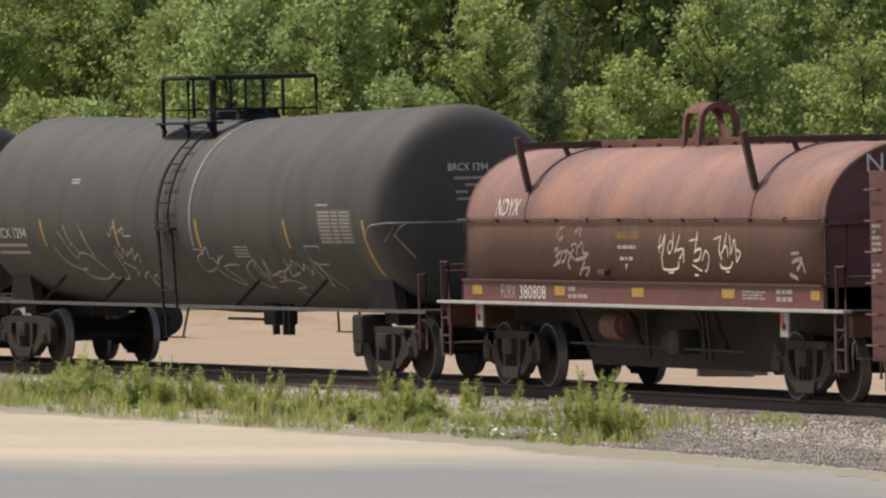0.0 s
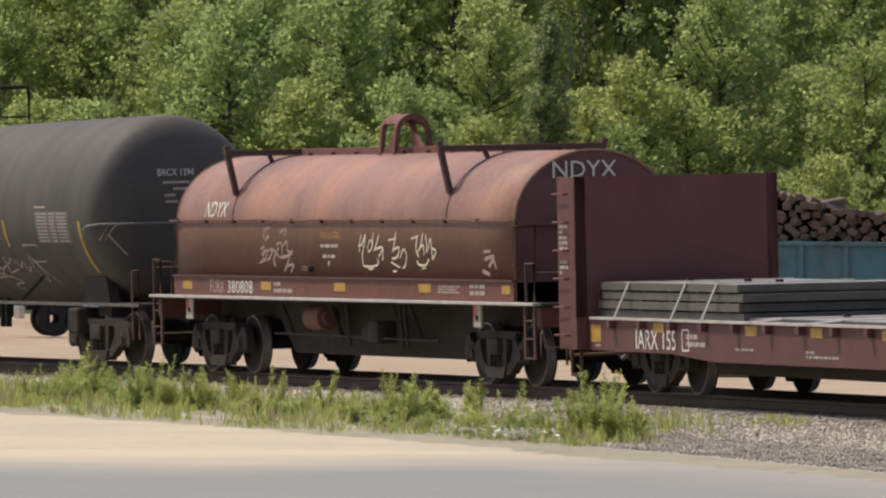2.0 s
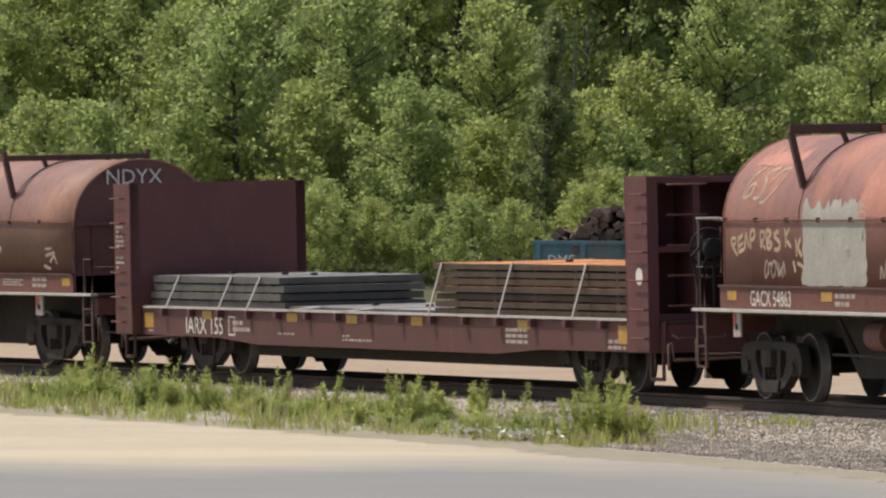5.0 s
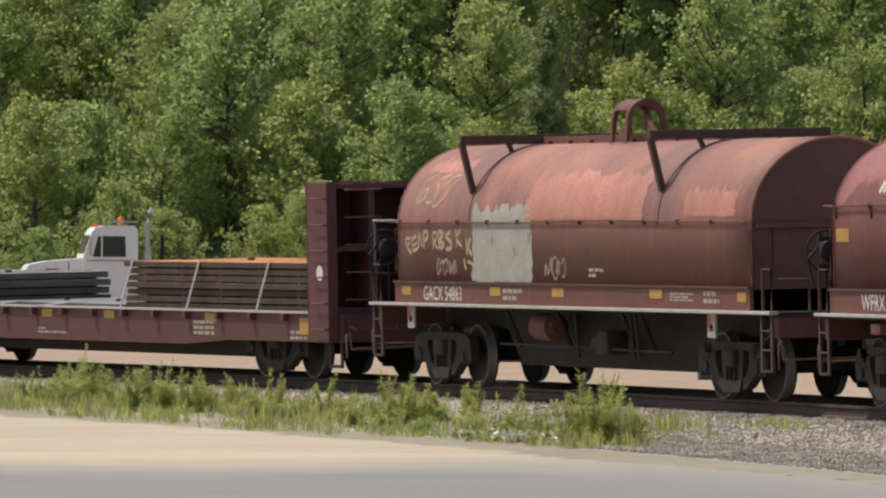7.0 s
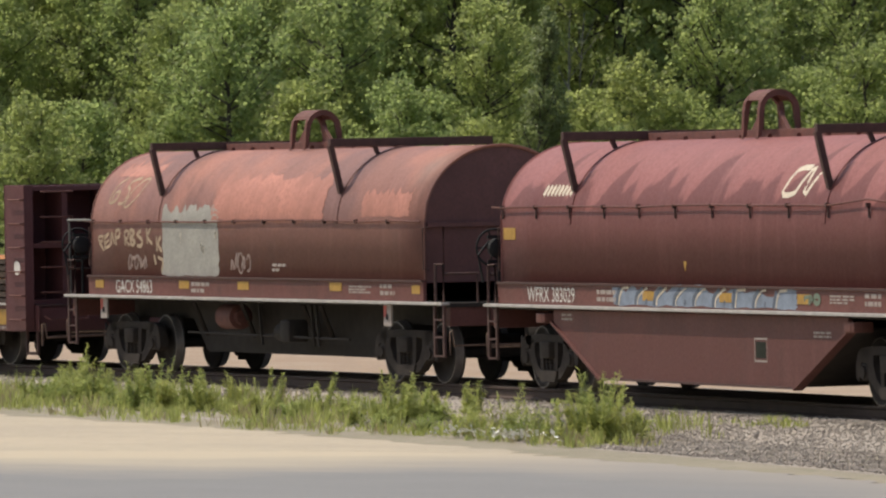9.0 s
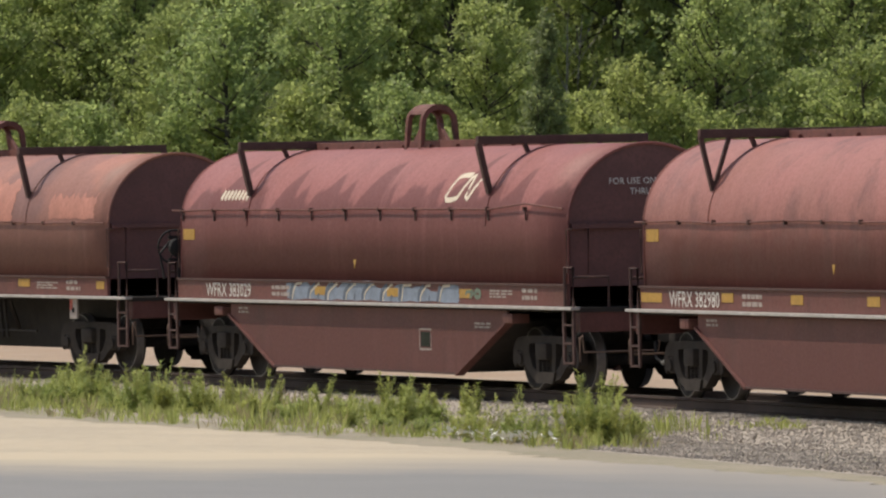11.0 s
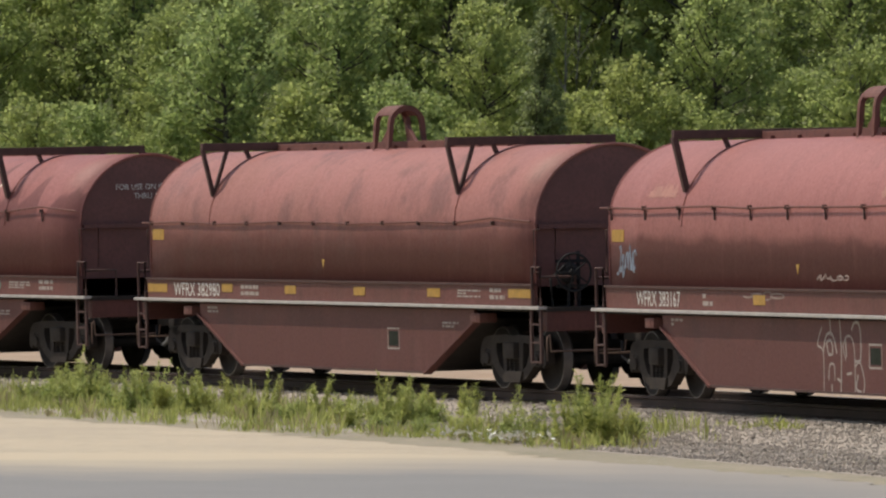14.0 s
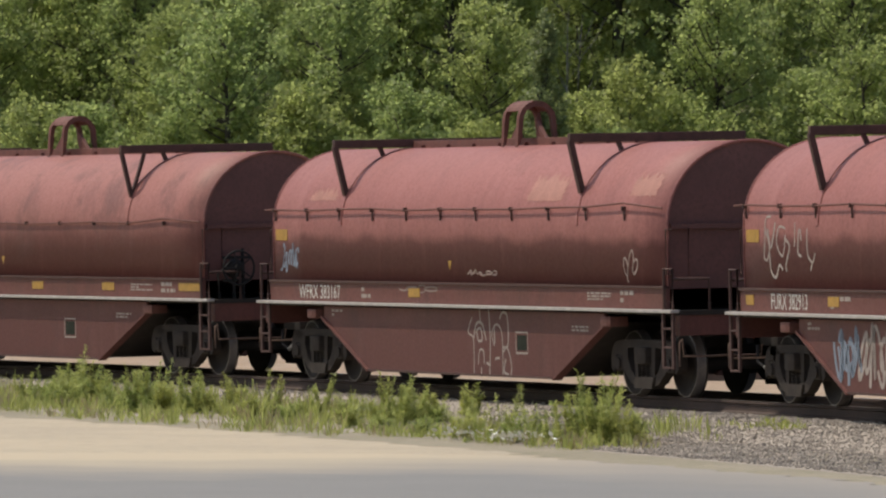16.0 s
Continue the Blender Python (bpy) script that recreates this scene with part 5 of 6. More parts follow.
def weed(spots, material, label, seed):
    """Leafy weeds: upright stems set with narrow leaves."""
    rng = np.random.default_rng(seed)
    for s, side, h, w in spots:
        p, _ = track(s, side)
        t = thing("weed", label, "weed", "verge weeds")
        t.location = (p.x, p.y, bed(side) - 0.01)
        stems, out = Shape(), []
        for i in range(int(10 + 30 * w)):
            r, a = abs(rng.normal(0, w)), rng.uniform(0, 6.283)
            hh = h * rng.uniform(0.55, 1.05) * math.exp(-0.35 * (r / w) ** 2)
            b = np.array([r * math.cos(a), r * math.sin(a), 0])
            e = b + np.array([0.25 * hh * math.cos(a), 0.25 * hh * math.sin(a), hh]) * (0.6 + 0.4 * rng.random())
            stems.tube([tuple(b), tuple(e)], [0.006, 0.003], 4)
            n = int(30 + 95 * hh)
            q = rng.uniform(0.15, 1.0, n)
            c = b + (e - b) * q[:, None]
            ang = rng.uniform(0, 6.283, n)
            d = np.stack([np.cos(ang), np.sin(ang), rng.uniform(0.0, 0.9, n)], 1)
            L = (0.105 * rng.uniform(0.45, 1.0, n) * (1.2 - 0.5 * q))[:, None]
            side_v = np.cross(d, (0, 0, 1.0)) + rng.normal(0, 0.2, (n, 3))
            out.append(np.stack([c, c + d * L * 0.5 + side_v * L * 0.12, c + d * L, c + d * L * 0.5 - side_v * L * 0.12], 1))
        tagged(part("stalk", stems, material, t), kind="stuff")
        tagged(part("foliage", quads_mesh("foliage", np.concatenate(out), material), None, t), kind="stuff")


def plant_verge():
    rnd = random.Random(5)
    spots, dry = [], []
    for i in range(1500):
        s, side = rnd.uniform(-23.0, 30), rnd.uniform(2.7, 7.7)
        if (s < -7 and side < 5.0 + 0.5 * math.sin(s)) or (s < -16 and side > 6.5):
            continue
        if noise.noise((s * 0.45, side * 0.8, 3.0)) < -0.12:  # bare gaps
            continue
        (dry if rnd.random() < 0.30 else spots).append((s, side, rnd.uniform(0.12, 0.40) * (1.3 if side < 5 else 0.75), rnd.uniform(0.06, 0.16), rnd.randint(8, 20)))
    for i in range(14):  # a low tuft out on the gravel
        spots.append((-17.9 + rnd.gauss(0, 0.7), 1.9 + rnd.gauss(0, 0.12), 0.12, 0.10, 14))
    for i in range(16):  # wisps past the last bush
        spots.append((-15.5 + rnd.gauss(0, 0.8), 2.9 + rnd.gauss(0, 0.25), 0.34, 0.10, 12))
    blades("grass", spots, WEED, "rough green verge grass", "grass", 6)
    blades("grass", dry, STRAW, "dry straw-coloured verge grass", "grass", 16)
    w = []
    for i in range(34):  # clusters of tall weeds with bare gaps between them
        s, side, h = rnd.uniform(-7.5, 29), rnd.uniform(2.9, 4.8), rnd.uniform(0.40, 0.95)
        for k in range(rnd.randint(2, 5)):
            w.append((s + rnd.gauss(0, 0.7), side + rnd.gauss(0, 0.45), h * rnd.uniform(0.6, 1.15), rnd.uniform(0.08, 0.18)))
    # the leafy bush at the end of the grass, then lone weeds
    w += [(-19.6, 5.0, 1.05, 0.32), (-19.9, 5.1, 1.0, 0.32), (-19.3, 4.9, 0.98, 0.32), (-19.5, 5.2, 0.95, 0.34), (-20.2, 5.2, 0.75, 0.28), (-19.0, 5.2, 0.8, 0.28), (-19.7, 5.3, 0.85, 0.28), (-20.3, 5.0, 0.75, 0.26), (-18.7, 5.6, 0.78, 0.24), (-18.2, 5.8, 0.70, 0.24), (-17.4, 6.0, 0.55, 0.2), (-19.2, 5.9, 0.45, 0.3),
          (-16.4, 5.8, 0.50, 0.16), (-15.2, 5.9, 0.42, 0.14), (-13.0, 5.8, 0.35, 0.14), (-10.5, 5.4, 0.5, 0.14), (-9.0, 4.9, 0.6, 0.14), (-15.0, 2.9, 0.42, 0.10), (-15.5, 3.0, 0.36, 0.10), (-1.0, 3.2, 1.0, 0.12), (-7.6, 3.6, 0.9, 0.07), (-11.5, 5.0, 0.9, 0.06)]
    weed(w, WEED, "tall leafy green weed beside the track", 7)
    fl = []
    rng = np.random.default_rng(12)
    for i in range(110):  # small white flowers at the edge of the grass
        p, _ = track(rnd.gauss(-19.4, 1.3), rnd.gauss(6.3, 0.22))
        c = np.array((p.x, p.y, -0.38 + rnd.uniform(0, 0.1)))
        for k in range(3):
            d = rng.normal(size=3) * 0.018
            e = np.cross(d, (0.2, 0.3, 1.0))
            fl.append(np.stack([c - d, c + e, c + d, c - e]))
    tagged(new("flowers", quads_mesh("flowers", np.array(fl), BLOSSOM)), "small white wild flowers at the road edge", "flowers", kind="stuff")


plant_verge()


# ---- things in the yard behind the track ----
def gondola_and_ties():
    at = Matrix.Translation((10.0, 178.0, -0.30)) @ Matrix.Rotation(radians(-8), 4, "Z")
    g = thing("gondola_car", "weathered blue open gondola car heaped with old ties", "railway car")
    g.matrix_basis = at
    h, top = 8.0, 2.52
    for y in (-1.4, 1.4):
        part("side_wall", Shape().box(-h, h, min(y, y * 0.97), max(y, y * 0.97), 1.05, top - 0.06), BLUE, g)
        part("top_rim", Shape().box(-h - 0.04, h + 0.04, y - 0.08, y + 0.08, top - 0.09, top, 0.01), BLUE, g)
        for k in range(17):
            x = -h + 0.08 + (2 * h - 0.16) * k / 16
            part("side_post", Shape().prism([(x - 0.07, 1.05), (x + 0.07, 1.05), (x + 0.05, top - 0.08), (x - 0.05, top - 0.08)], min(y, y * 1.06), max(y, y * 1.06)), BLUE, g)
    for x in (-h, h):
        part("end_wall", Shape().box(x - 0.04, x + 0.04, -1.36, 1.36, 1.05, top - 0.05), BLUE, g)
    part("floor", Shape().box(-h, h, -1.36, 1.36, 0.98, 1.05), DARK, g)
    part("underframe", Shape().box(-h, h, -0.4, 0.4, 0.62, 0.98), DARK, g)
    for x in (-5.6, 5.6):
        rail_truck_still(g, x)
    writing("DME", 0.22, 0.58, g, lambda u, v, q: (-h + 0.30 + u, -1.402 - q, 1.98 + v), WHITE, "lettering")
    part("small_print", Shape().box(-h + 0.4, -h + 0.9, -1.406, -1.40, 1.72, 1.78), DIMWHITE, g)
    for q in (-1, 1):
        me2 = strip_straight(q * 0.755)
        r = tagged(new("siding_rail", me2), "rusty steel siding rail", "rail", "rails", "structure")
        r.matrix_world = at
    # heap of ties
    tm = Shape().box(-0.09, 0.09, -1.25, 1.25, -0.075, 0.075, 0.015).mesh("railroad_tie", OLDTIE)
    rnd = random.Random(3)
    rest = Shape()
    crest = [(-7.8, 2.6), (-7.0, 2.95), (-6.4, 3.25), (-5.5, 3.15), (-4.4, 3.5), (-3.0, 3.7), (-1.7, 3.45), (-0.6, 3.1), (1.0, 3.3), (3.0, 3.5), (5.0, 3.2), (7.5, 2.6)]
    for layer in range(17):
        z = 2.10 + 0.108 * layer
        x = -7.7 + rnd.uniform(0, 0.2)
        while x < 7.7:
            high = np.interp(x, [c[0] for c in crest], [c[1] for c in crest]) + rnd.uniform(-0.06, 0.06)
            if z < high:
                m = Matrix.Translation((x, rnd.uniform(-0.16, 0.08), z + rnd.uniform(-0.03, 0.03))) @ Euler((rnd.uniform(-0.06, 0.06), rnd.uniform(-0.75, 0.75), rnd.gauss(0, 0.10))).to_matrix().to_4x4()
                if x < -0.6:
                    t = tagged(new("heaped_tie", tm), "old dark brown wooden tie heaped in the gondola", "railroad tie", "heaped ties")
                    t.matrix_world = at @ m
                else:
                    rest.add([at @ m @ Vector((a, b, c)) for a in (-0.09, 0.09) for b in (-1.25, 1.25) for c in (-0.075, 0.075)], [(0, 1, 3, 2), (4, 6, 7, 5), (0, 4, 5, 1), (2, 3, 7, 6), (0, 2, 6, 4), (1, 5, 7, 3)])
            x += rnd.uniform(0.19, 0.25)
    tagged(new("heaped_ties", rest.mesh("heaped_ties", OLDTIE)), "old dark brown ties farther along the heap", "railroad tie", kind="stuff")


def strip_straight(y):
    return Shape().box(-9, 40, y - 0.035, y + 0.035, -0.17, 0.0).mesh("siding_rail", RAILSTEEL)


def rail_truck_still(car, x):
    n = len(WHEELS)
    rail_truck(car, x)
    del WHEELS[n:]


gondola_and_ties()


def work_truck():
    t = thing("truck_tractor", "white conventional truck tractor with an orange beacon", "truck")
    t.matrix_basis = Matrix.Translation((-11.22, 215.0, -0.42)) @ Matrix.Rotation(radians(8), 4, "Z") @ Matrix.Scale(0.95, 4)
    # faces -x; side towards the track is -y
    hood = Shape().prism([(0.0, 0.9), (0.0, 1.95), (0.10, 2.08), (0.6, 2.18), (1.62, 2.28), (1.62, 0.9)], -0.75, 0.75)
    part("hood", hood, TRUCKWHITE, t, "", True)
    part("hood_marking", Shape().box(0.55, 0.95, -0.757, -0.752, 1.90, 1.98), REDPLATE, t, "red marking on the hood side")
    part("hood_seam", Shape().box(1.20, 1.23, -0.757, -0.752, 1.4, 2.16), DARK, t)
    part("cab_pole", Shape().tube([(3.85, -0.7, 0.9), (3.85, -0.7, 2.95)], 0.05, 8), BLACKBAR, t, "black pole behind the cab", True)
    part("grille", Shape().box(-0.06, 0.0, -0.6, 0.6, 1.0, 1.9), CHROME, t)
    cab = part("cab", Shape().prism([(1.60, 0.85), (1.60, 2.30), (1.82, 2.98), (1.95, 3.14), (2.20, 3.20), (3.05, 3.20), (3.14, 3.05), (3.14, 0.85)], -1.0, 1.0), TRUCKWHITE, t)
    for y in (-1.006, 1.006):
        w = part("side_window", Shape().prism([(1.86, 2.32), (2.02, 2.90), (2.78, 2.90), (2.80, 2.32)], min(y, y * 0.995), max(y, y * 0.995)), GLASS, cab, "dark side window")
        part("door_pillar", Shape().box(2.10, 2.14, min(y, y * 1.01), max(y, y * 1.01), 2.30, 2.92), TRUCKWHITE, w)
        part("door_stripe", Shape().box(1.7, 3.1, min(y, y * 1.003), max(y, y * 1.003), 2.20, 2.23), REDPLATE, cab)
        m = Shape().bar((1.75, y, 2.7), (1.80, y * 1.25, 2.75), 0.03).box(1.74, 1.80, y * 1.28 - 0.11, y * 1.28 + 0.11, 2.35, 2.85, 0.02)
        part("mirror", m, CHROME, t)
    part("windscreen", Shape().bar((1.625, 0, 2.42), (1.79, 0, 2.92), 0.02, 1.7, (0, 1, 0)), GLASS, cab, "dark windscreen")
    part("beacon", Shape().lathe([(0.10, 0), (0.10, 0.16), (0.07, 0.22), (0.001, 0.24)], (0, 0, 0), 16, "x").mesh("beacon", BEACON, True), None, cab, "orange rotating beacon lamp").matrix_basis = Matrix.Translation((2.72, -0.3, 3.22)) @ Matrix.Rotation(radians(-90), 4, "Y")
    for k in range(3):
        part("marker_lamp", Shape().box(1.95, 2.05, -0.7 + 0.6 * k, -0.6 + 0.6 * k, 3.16, 3.24, 0.02), BEACON, cab, "small amber marker lamp")
    part("light_bar", Shape().box(2.3, 3.15, -0.9, -0.86, 3.28, 3.33).box(2.35, 2.39, -0.9, -0.86, 3.18, 3.3), CHROME, cab)
    for y in (-0.85,):
        s = Shape().tube([(3.42, y, 1.2), (3.42, y, 3.30), (3.48, y, 3.55), (3.56, y, 3.68)], 0.07, 10).tube([(3.42, y, 1.6), (3.42, y, 2.5)], 0.13, 12)
        part("exhaust_stack", s, CHROME, t, "", True)
    part("headlamp", Shape().box(-0.02, 0.2, -0.95, -0.78, 1.35, 1.55, 0.02), CHROME, t)
    part("headlamp", Shape().box(-0.02, 0.2, 0.78, 0.95, 1.35, 1.55, 0.02), CHROME, t)
    part("bumper", Shape().box(-0.25, -0.10, -1.15, 1.15, 0.5, 0.85, 0.03), CHROME, t)
    part("chassis", Shape().box(0.0, 4.4, -0.45, 0.45, 0.75, 1.0), DARK, t)
    part("fuel_tank", Shape().tube([(1.8, -1.0, 0.75), (3.1, -1.0, 0.75)], 0.3, 16), CHROME, t, "", True)
    for x in (0.75, 3.95):
        for y in (-0.95, 0.95):
            w = Shape().lathe([(0.15, -0.15), (0.45, -0.14), (0.50, -0.09), (0.50, 0.09), (0.45, 0.14), (0.15, 0.15), (0.15, -0.15)], (0, 0, 0), 24)
            o = part("wheel", w, BLACKBAR, t, "", True)
            o.location = (x, y, 0.50)
    for y in (-0.92, 0.92):
        part("fender", Shape().prism([(0.05, 1.05), (0.25, 1.30), (1.15, 1.30), (1.45, 0.95), (1.40, 0.90), (1.10, 1.22), (0.30, 1.22), (0.10, 1.0)], y - 0.22, y + 0.22), TRUCKWHITE, t)


work_truck()


def scrap_bin():
    b = thing("scrap_bin", "rusty brown steel scrap bin standing in the yard", "bin")
    b.matrix_basis = Matrix.Translation((-13.6, 214.0, -0.42))
    part("bin_wall", Shape().box(-2.2, 0.55, -1.0, 1.0, 0.2, 2.35, 0.02), DARKBAR, b)
    part("bin_rim", Shape().box(-2.26, 0.61, -1.06, 1.06, 2.2, 2.38, 0.02), RUSTBAR, b)
    part("bin_skid", Shape().box(-2.2, 0.5, -0.8, -0.6, 0.0, 0.2).box(-2.2, 0.5, 0.6, 0.8, 0.0, 0.2), DARK, b)


scrap_bin()


def timbers():
    """Weathered beams left lying in the sand behind the track."""
    for k, (x, y, a, l) in enumerate([(5.5, 155.5, 8, 1.1), (5.9, 157.5, -5, 1.0)]):
        t = tagged(part("timber", Shape().box(-l / 2, l / 2, -0.12, 0.12, 0, 0.20, 0.015), OLDTIE), "weathered timber beam lying on the sand", "timber", "loose timbers")
        t.matrix_world = Matrix.Translation((x, y, -0.455)) @ Matrix.Rotation(radians(a), 4, "Z")


timbers()

# ---- the train ----
tank, tank_at = tank_car("tank_car", "long weathered black tank car with white spray tags", 52.88)


def tank_marks(car, at):
    head = lambda u, v, q: (on_head(0.50 - u, v) - q - 0.004, 0.50 - u, v)
    writing("BRCX 1294", 0.115, 0.66, car, shifted(head, 0.06, 3.14), WHITE, "reporting_mark")
    s = Shape()
    for r, (u, w) in enumerate([(0.15, 0.48), (0.33, 0.34), (0.17, 0.20), (0.19, 0.22)]):
        z = 3.03 - 0.105 * r
        stroke(s, [(u + w * k / 6, z) for k in range(7)], 0.04, head)
    part("small_print", s, DIMWHITE, car)
    writing("BRCX 1294", 0.17, 1.52, car, shifted(at, -7.72, 2.12), WHITE, "reporting_mark")
    s = Shape()
    for z in (2.0, 1.88):
        stroke(s, [(-7.7, z), (-6.3, z)], 0.05, at)
    part("small_print", s, DIMWHITE, car)
    for u in (-5.47, -2.23, 1.21, 4.72):
        y = Shape()
        stroke(y, [(u + 0.008 * k, 2.43 - 0.05 * k) for k in range(10)], 0.085, at)
        part("reflector", y, YELLOW, car, "yellow reflective stripe")
    y = Shape()
    stroke(y, [(7.72, 2.42 - 0.05 * k) for k in range(18)], 0.10, at)
    part("reflector", y, YELLOW, car, "yellow reflective stripe")
    p = Shape()
    stroke(p, [(6.68, 2.58 - 0.053 * k) for k in range(11)], 1.32, at)
    b = part("data_panel", p, plain("grey_data_panel", (0.105, 0.10, 0.096), 0.7, 0, 0.2, 5), car, "grey stencilled data panel")
    rows = Shape()
    for k in range(9):
        for u0, u1 in ((6.08, 6.5), (6.58, 6.8), (6.88, 7.25)):
            stroke(rows, [(u0, 2.54 - 0.056 * k), (u1, 2.54 - 0.056 * k)], 0.024, lambda u, v, q: at(u, v, 0.009))
    part("small_print", rows, DIMWHITE, b)
    g = Shape()
    stroke(g, [(5.30, 2.02), (5.85, 2.02), (5.95, 1.74), (5.45, 1.74), (5.30, 2.02)], 0.028, at)
    for z in (2.0, 1.95, 1.90, 1.85):
        stroke(g, [(2.55, z), (3.1, z)], 0.022, at)
    for z in (3.08, 3.03):
        stroke(g, [(-4.2, z), (-3.85, z)], 0.03, at)
    stroke(g, [(6.0, 2.65), (6.45, 2.65)], 0.03, at)
    part("small_print", g, DIMWHITE, car)
    # long looping scrawls
    spray(car, at, drawn("5,29.5 7.5,24 9.5,18 11.5,16 13,18.5 11,24 10,21.5 / 8.5,33 10,25 / 1,22 4,14 10,10 13.5,10.5 10.5,9 13,6 19,5 24,7 26,8.5 24.5,6 32,5.5 33.8,11 32.5,20 / 16.5,34 18.5,25 21.5,16 / 18,30 20.5,17 / 13,18.5 18.5,17.5 24,10", -5.17, 1.29, 0.0827, 0.0320), 0.028, DIMWHITE, "thin white spray-paint scrawl")
    spray(car, at, drawn("31.5,29 32.5,27 34.5,32 36.5,28 / 37,29 40,31.5 39.5,27.5 43.5,27.5 / 34,22 35.5,16 37.5,21 38.5,17 40,19.5 / 40,18 43,21 41,15 45,18.5 44,13.5 / 35,14 40,10 38,7 / 41,6 45,9 44,1.5 47,7 49,7.5 / 48,6 51,1", -5.17, 1.29, 0.0827, 0.0320), 0.028, DIMWHITE, "thin white spray-paint scrawl")
    spray(car, at, drawn("73.5,21 78,20 74,16 76,10 81,11.5 / 77,18 80,22 80,16 / 81,17 83,14 85,18 / 87,18 82.5,14 82.5,9 88.5,3.5 89.5,6 85,12 90,13.5 92.5,13", -5.17, 1.29, 0.0827, 0.0320), 0.028, DIMWHITE, "thin white spray-paint scrawl")
    spray(car, at, drawn("100,16 95.5,12 95.5,6 101,2 102,6 99.5,11 100.5,16 / 100.5,16 103,7 105,16 104.8,8 / 105,8 111,10.5 110,7 107,9 / 106,5 112,6 116,3 111.5,1.5 113,-2 / 111.5,10 115,12 114,8 119,10", -5.17, 1.29, 0.0827, 0.0320), 0.028, DIMWHITE, "thin white spray-paint scrawl")
    spray(car, at, drawn("115,16.5 114.5,14 116.5,13 118,16 119,13 / 120,15 121,11 123,14 124,9 125.5,12 / 127.5,17.5 127,11 128.5,3.5 130,8 128.5,16 / 128.5,16 132,6 133.5,1.5", -5.17, 1.29, 0.0827, 0.0320), 0.028, DIMWHITE, "thin white spray-paint scrawl")
    t = Shape()
    for pts in ([(0.06, 2.10), (0.20, 2.34), (0.16, 2.08), (0.30, 2.30), (0.42, 2.36)], [(0.2, 2.2), (0.45, 2.0), (0.66, 1.85)]):
        t.tube([(on_head(1.42 - 0.7 * q, z) - 0.006, 1.42 - 0.7 * q, z) for q, z in pts], 0.012, 5)
    part("spray_tag", t, DIMWHITE, car)


tank_marks(tank, tank_at)
tank2, _ = tank_car("tank_car", "plain black tank car ahead in the train", 73.0)

A, B = 6.80, 7.76
hp = hood_place(1.27, 1.16, 2.40, 0)
coil = coil_car("coil_car", "orange-brown covered coil car with faded rusty hood", 34.75, A, HOOD_ORANGE, False, (4.45, -4.2), False, 2.42, END_RED, None, 0.13)
hp1 = hood_place(1.27, 1.03, 2.40, 0)
side_marks(coil, A, "FURX 380808", 5.25, 3.42, 31, [(6.25, 0.40, 1.40), (2.85, 0.42, 1.41), (-0.20, 0.45, 1.41), (-3.55, 0.46, 1.42), (-A + 0.2, 0.3, 1.42)], DIMWHITE)
writing("NDYX", 0.24, 0.98, coil, shifted(hp1, -5.62, 2.48), WHITE, "reporting_mark", "", 0.25)
writing("NDYX", 0.24, 1.02, coil, on_tail(-A - 0.02, 0.66, 3.03), WHITE, "reporting_mark")
writing("INSULATED", 0.10, 0.80, coil, on_wall(0.70, 1.272, 2.15), YELLOW, "lettering")
part("small_print", text_bars(Shape(), 0.70, 1.272, 2.06, 1, 0.7, 0.05, 9), DIMWHITE, coil)
part("small_print", text_bars(Shape(), 0.62, 1.272, 1.90, 1, 0.5, 0.05, 10), DIMWHITE, coil)
part("inspection_mark", Shape().prism([(0.32, 1.80), (0.42, 1.80), (0.37, 1.70)], 1.272, 1.277), DIMWHITE, coil)
spray(coil, hp1, drawn("65.5,18.5 66,25 66.8,28 / 65,21.5 67.2,23 69,28 68,21 66.8,16 / 67.2,16 67.5,12 69,10.5 75.5,11.2 76,15 / 70,22 71,18.5 72.8,22 72,25 70.5,22 / 73.5,29 73,21 / 73.8,19 76,25 76.8,28 / 74.5,20 78.5,21 77.5,17.5 76.5,16 / 79,21 78.8,14 / 70.5,9 73.5,9.2", -3.69, 1.44, 0.0696, 0.0275), 0.03, CREAM, "cream spray-paint tag")
spray(coil, hp1, drawn("82,25 86.5,26 / 86.2,29.5 85.5,24 84.5,18.5 / 85,20 88,21 87,16 84,15 / 83.5,13 86,11.5 88.5,10 / 90.5,20.5 89,17 88.5,15 / 90.5,20.5 92.2,17 91.2,11 90,10 / 84.5,8 86.5,8", -3.69, 1.44, 0.0696, 0.0275), 0.03, CREAM, "cream spray-paint tag")
spray(coil, hp1, drawn("94.8,25.8 98.5,27.2 / 98.5,28 97.5,20 99,16 / 101.5,29 100,22 98.5,18.5 / 100,21 101.5,22.5 102,17 / 102.8,28 103.5,22 103,18.5 / 104,18.5 105.5,26 106.5,15 / 106,21 108.5,19 106.5,14.5 / 98,14 99,11.8 103,11.8 104.5,15 / 100.8,9.8 102.8,10", -3.69, 1.44, 0.0696, 0.0275), 0.03, CREAM, "cream spray-paint tag")
spray(coil, hp1, drawn("9,25 9.5,30 13,32 / 12,27 10,24.5 / 19,29 22.5,31.5 21.5,27 / 7,19 9,21 8.5,14 6.5,11.5 / 7.5,16.5 11,19 10,14 8,13 / 11.5,18.5 14,19.5 13,15 11,13.5 / 14,20 18.5,15 / 18,20.5 15,14 16,10 / 16.5,22 19.5,23 20,17", -3.69, 1.44, 0.0696, 0.0275), 0.045, FAINT, "faded pale spray-paint scrawl")
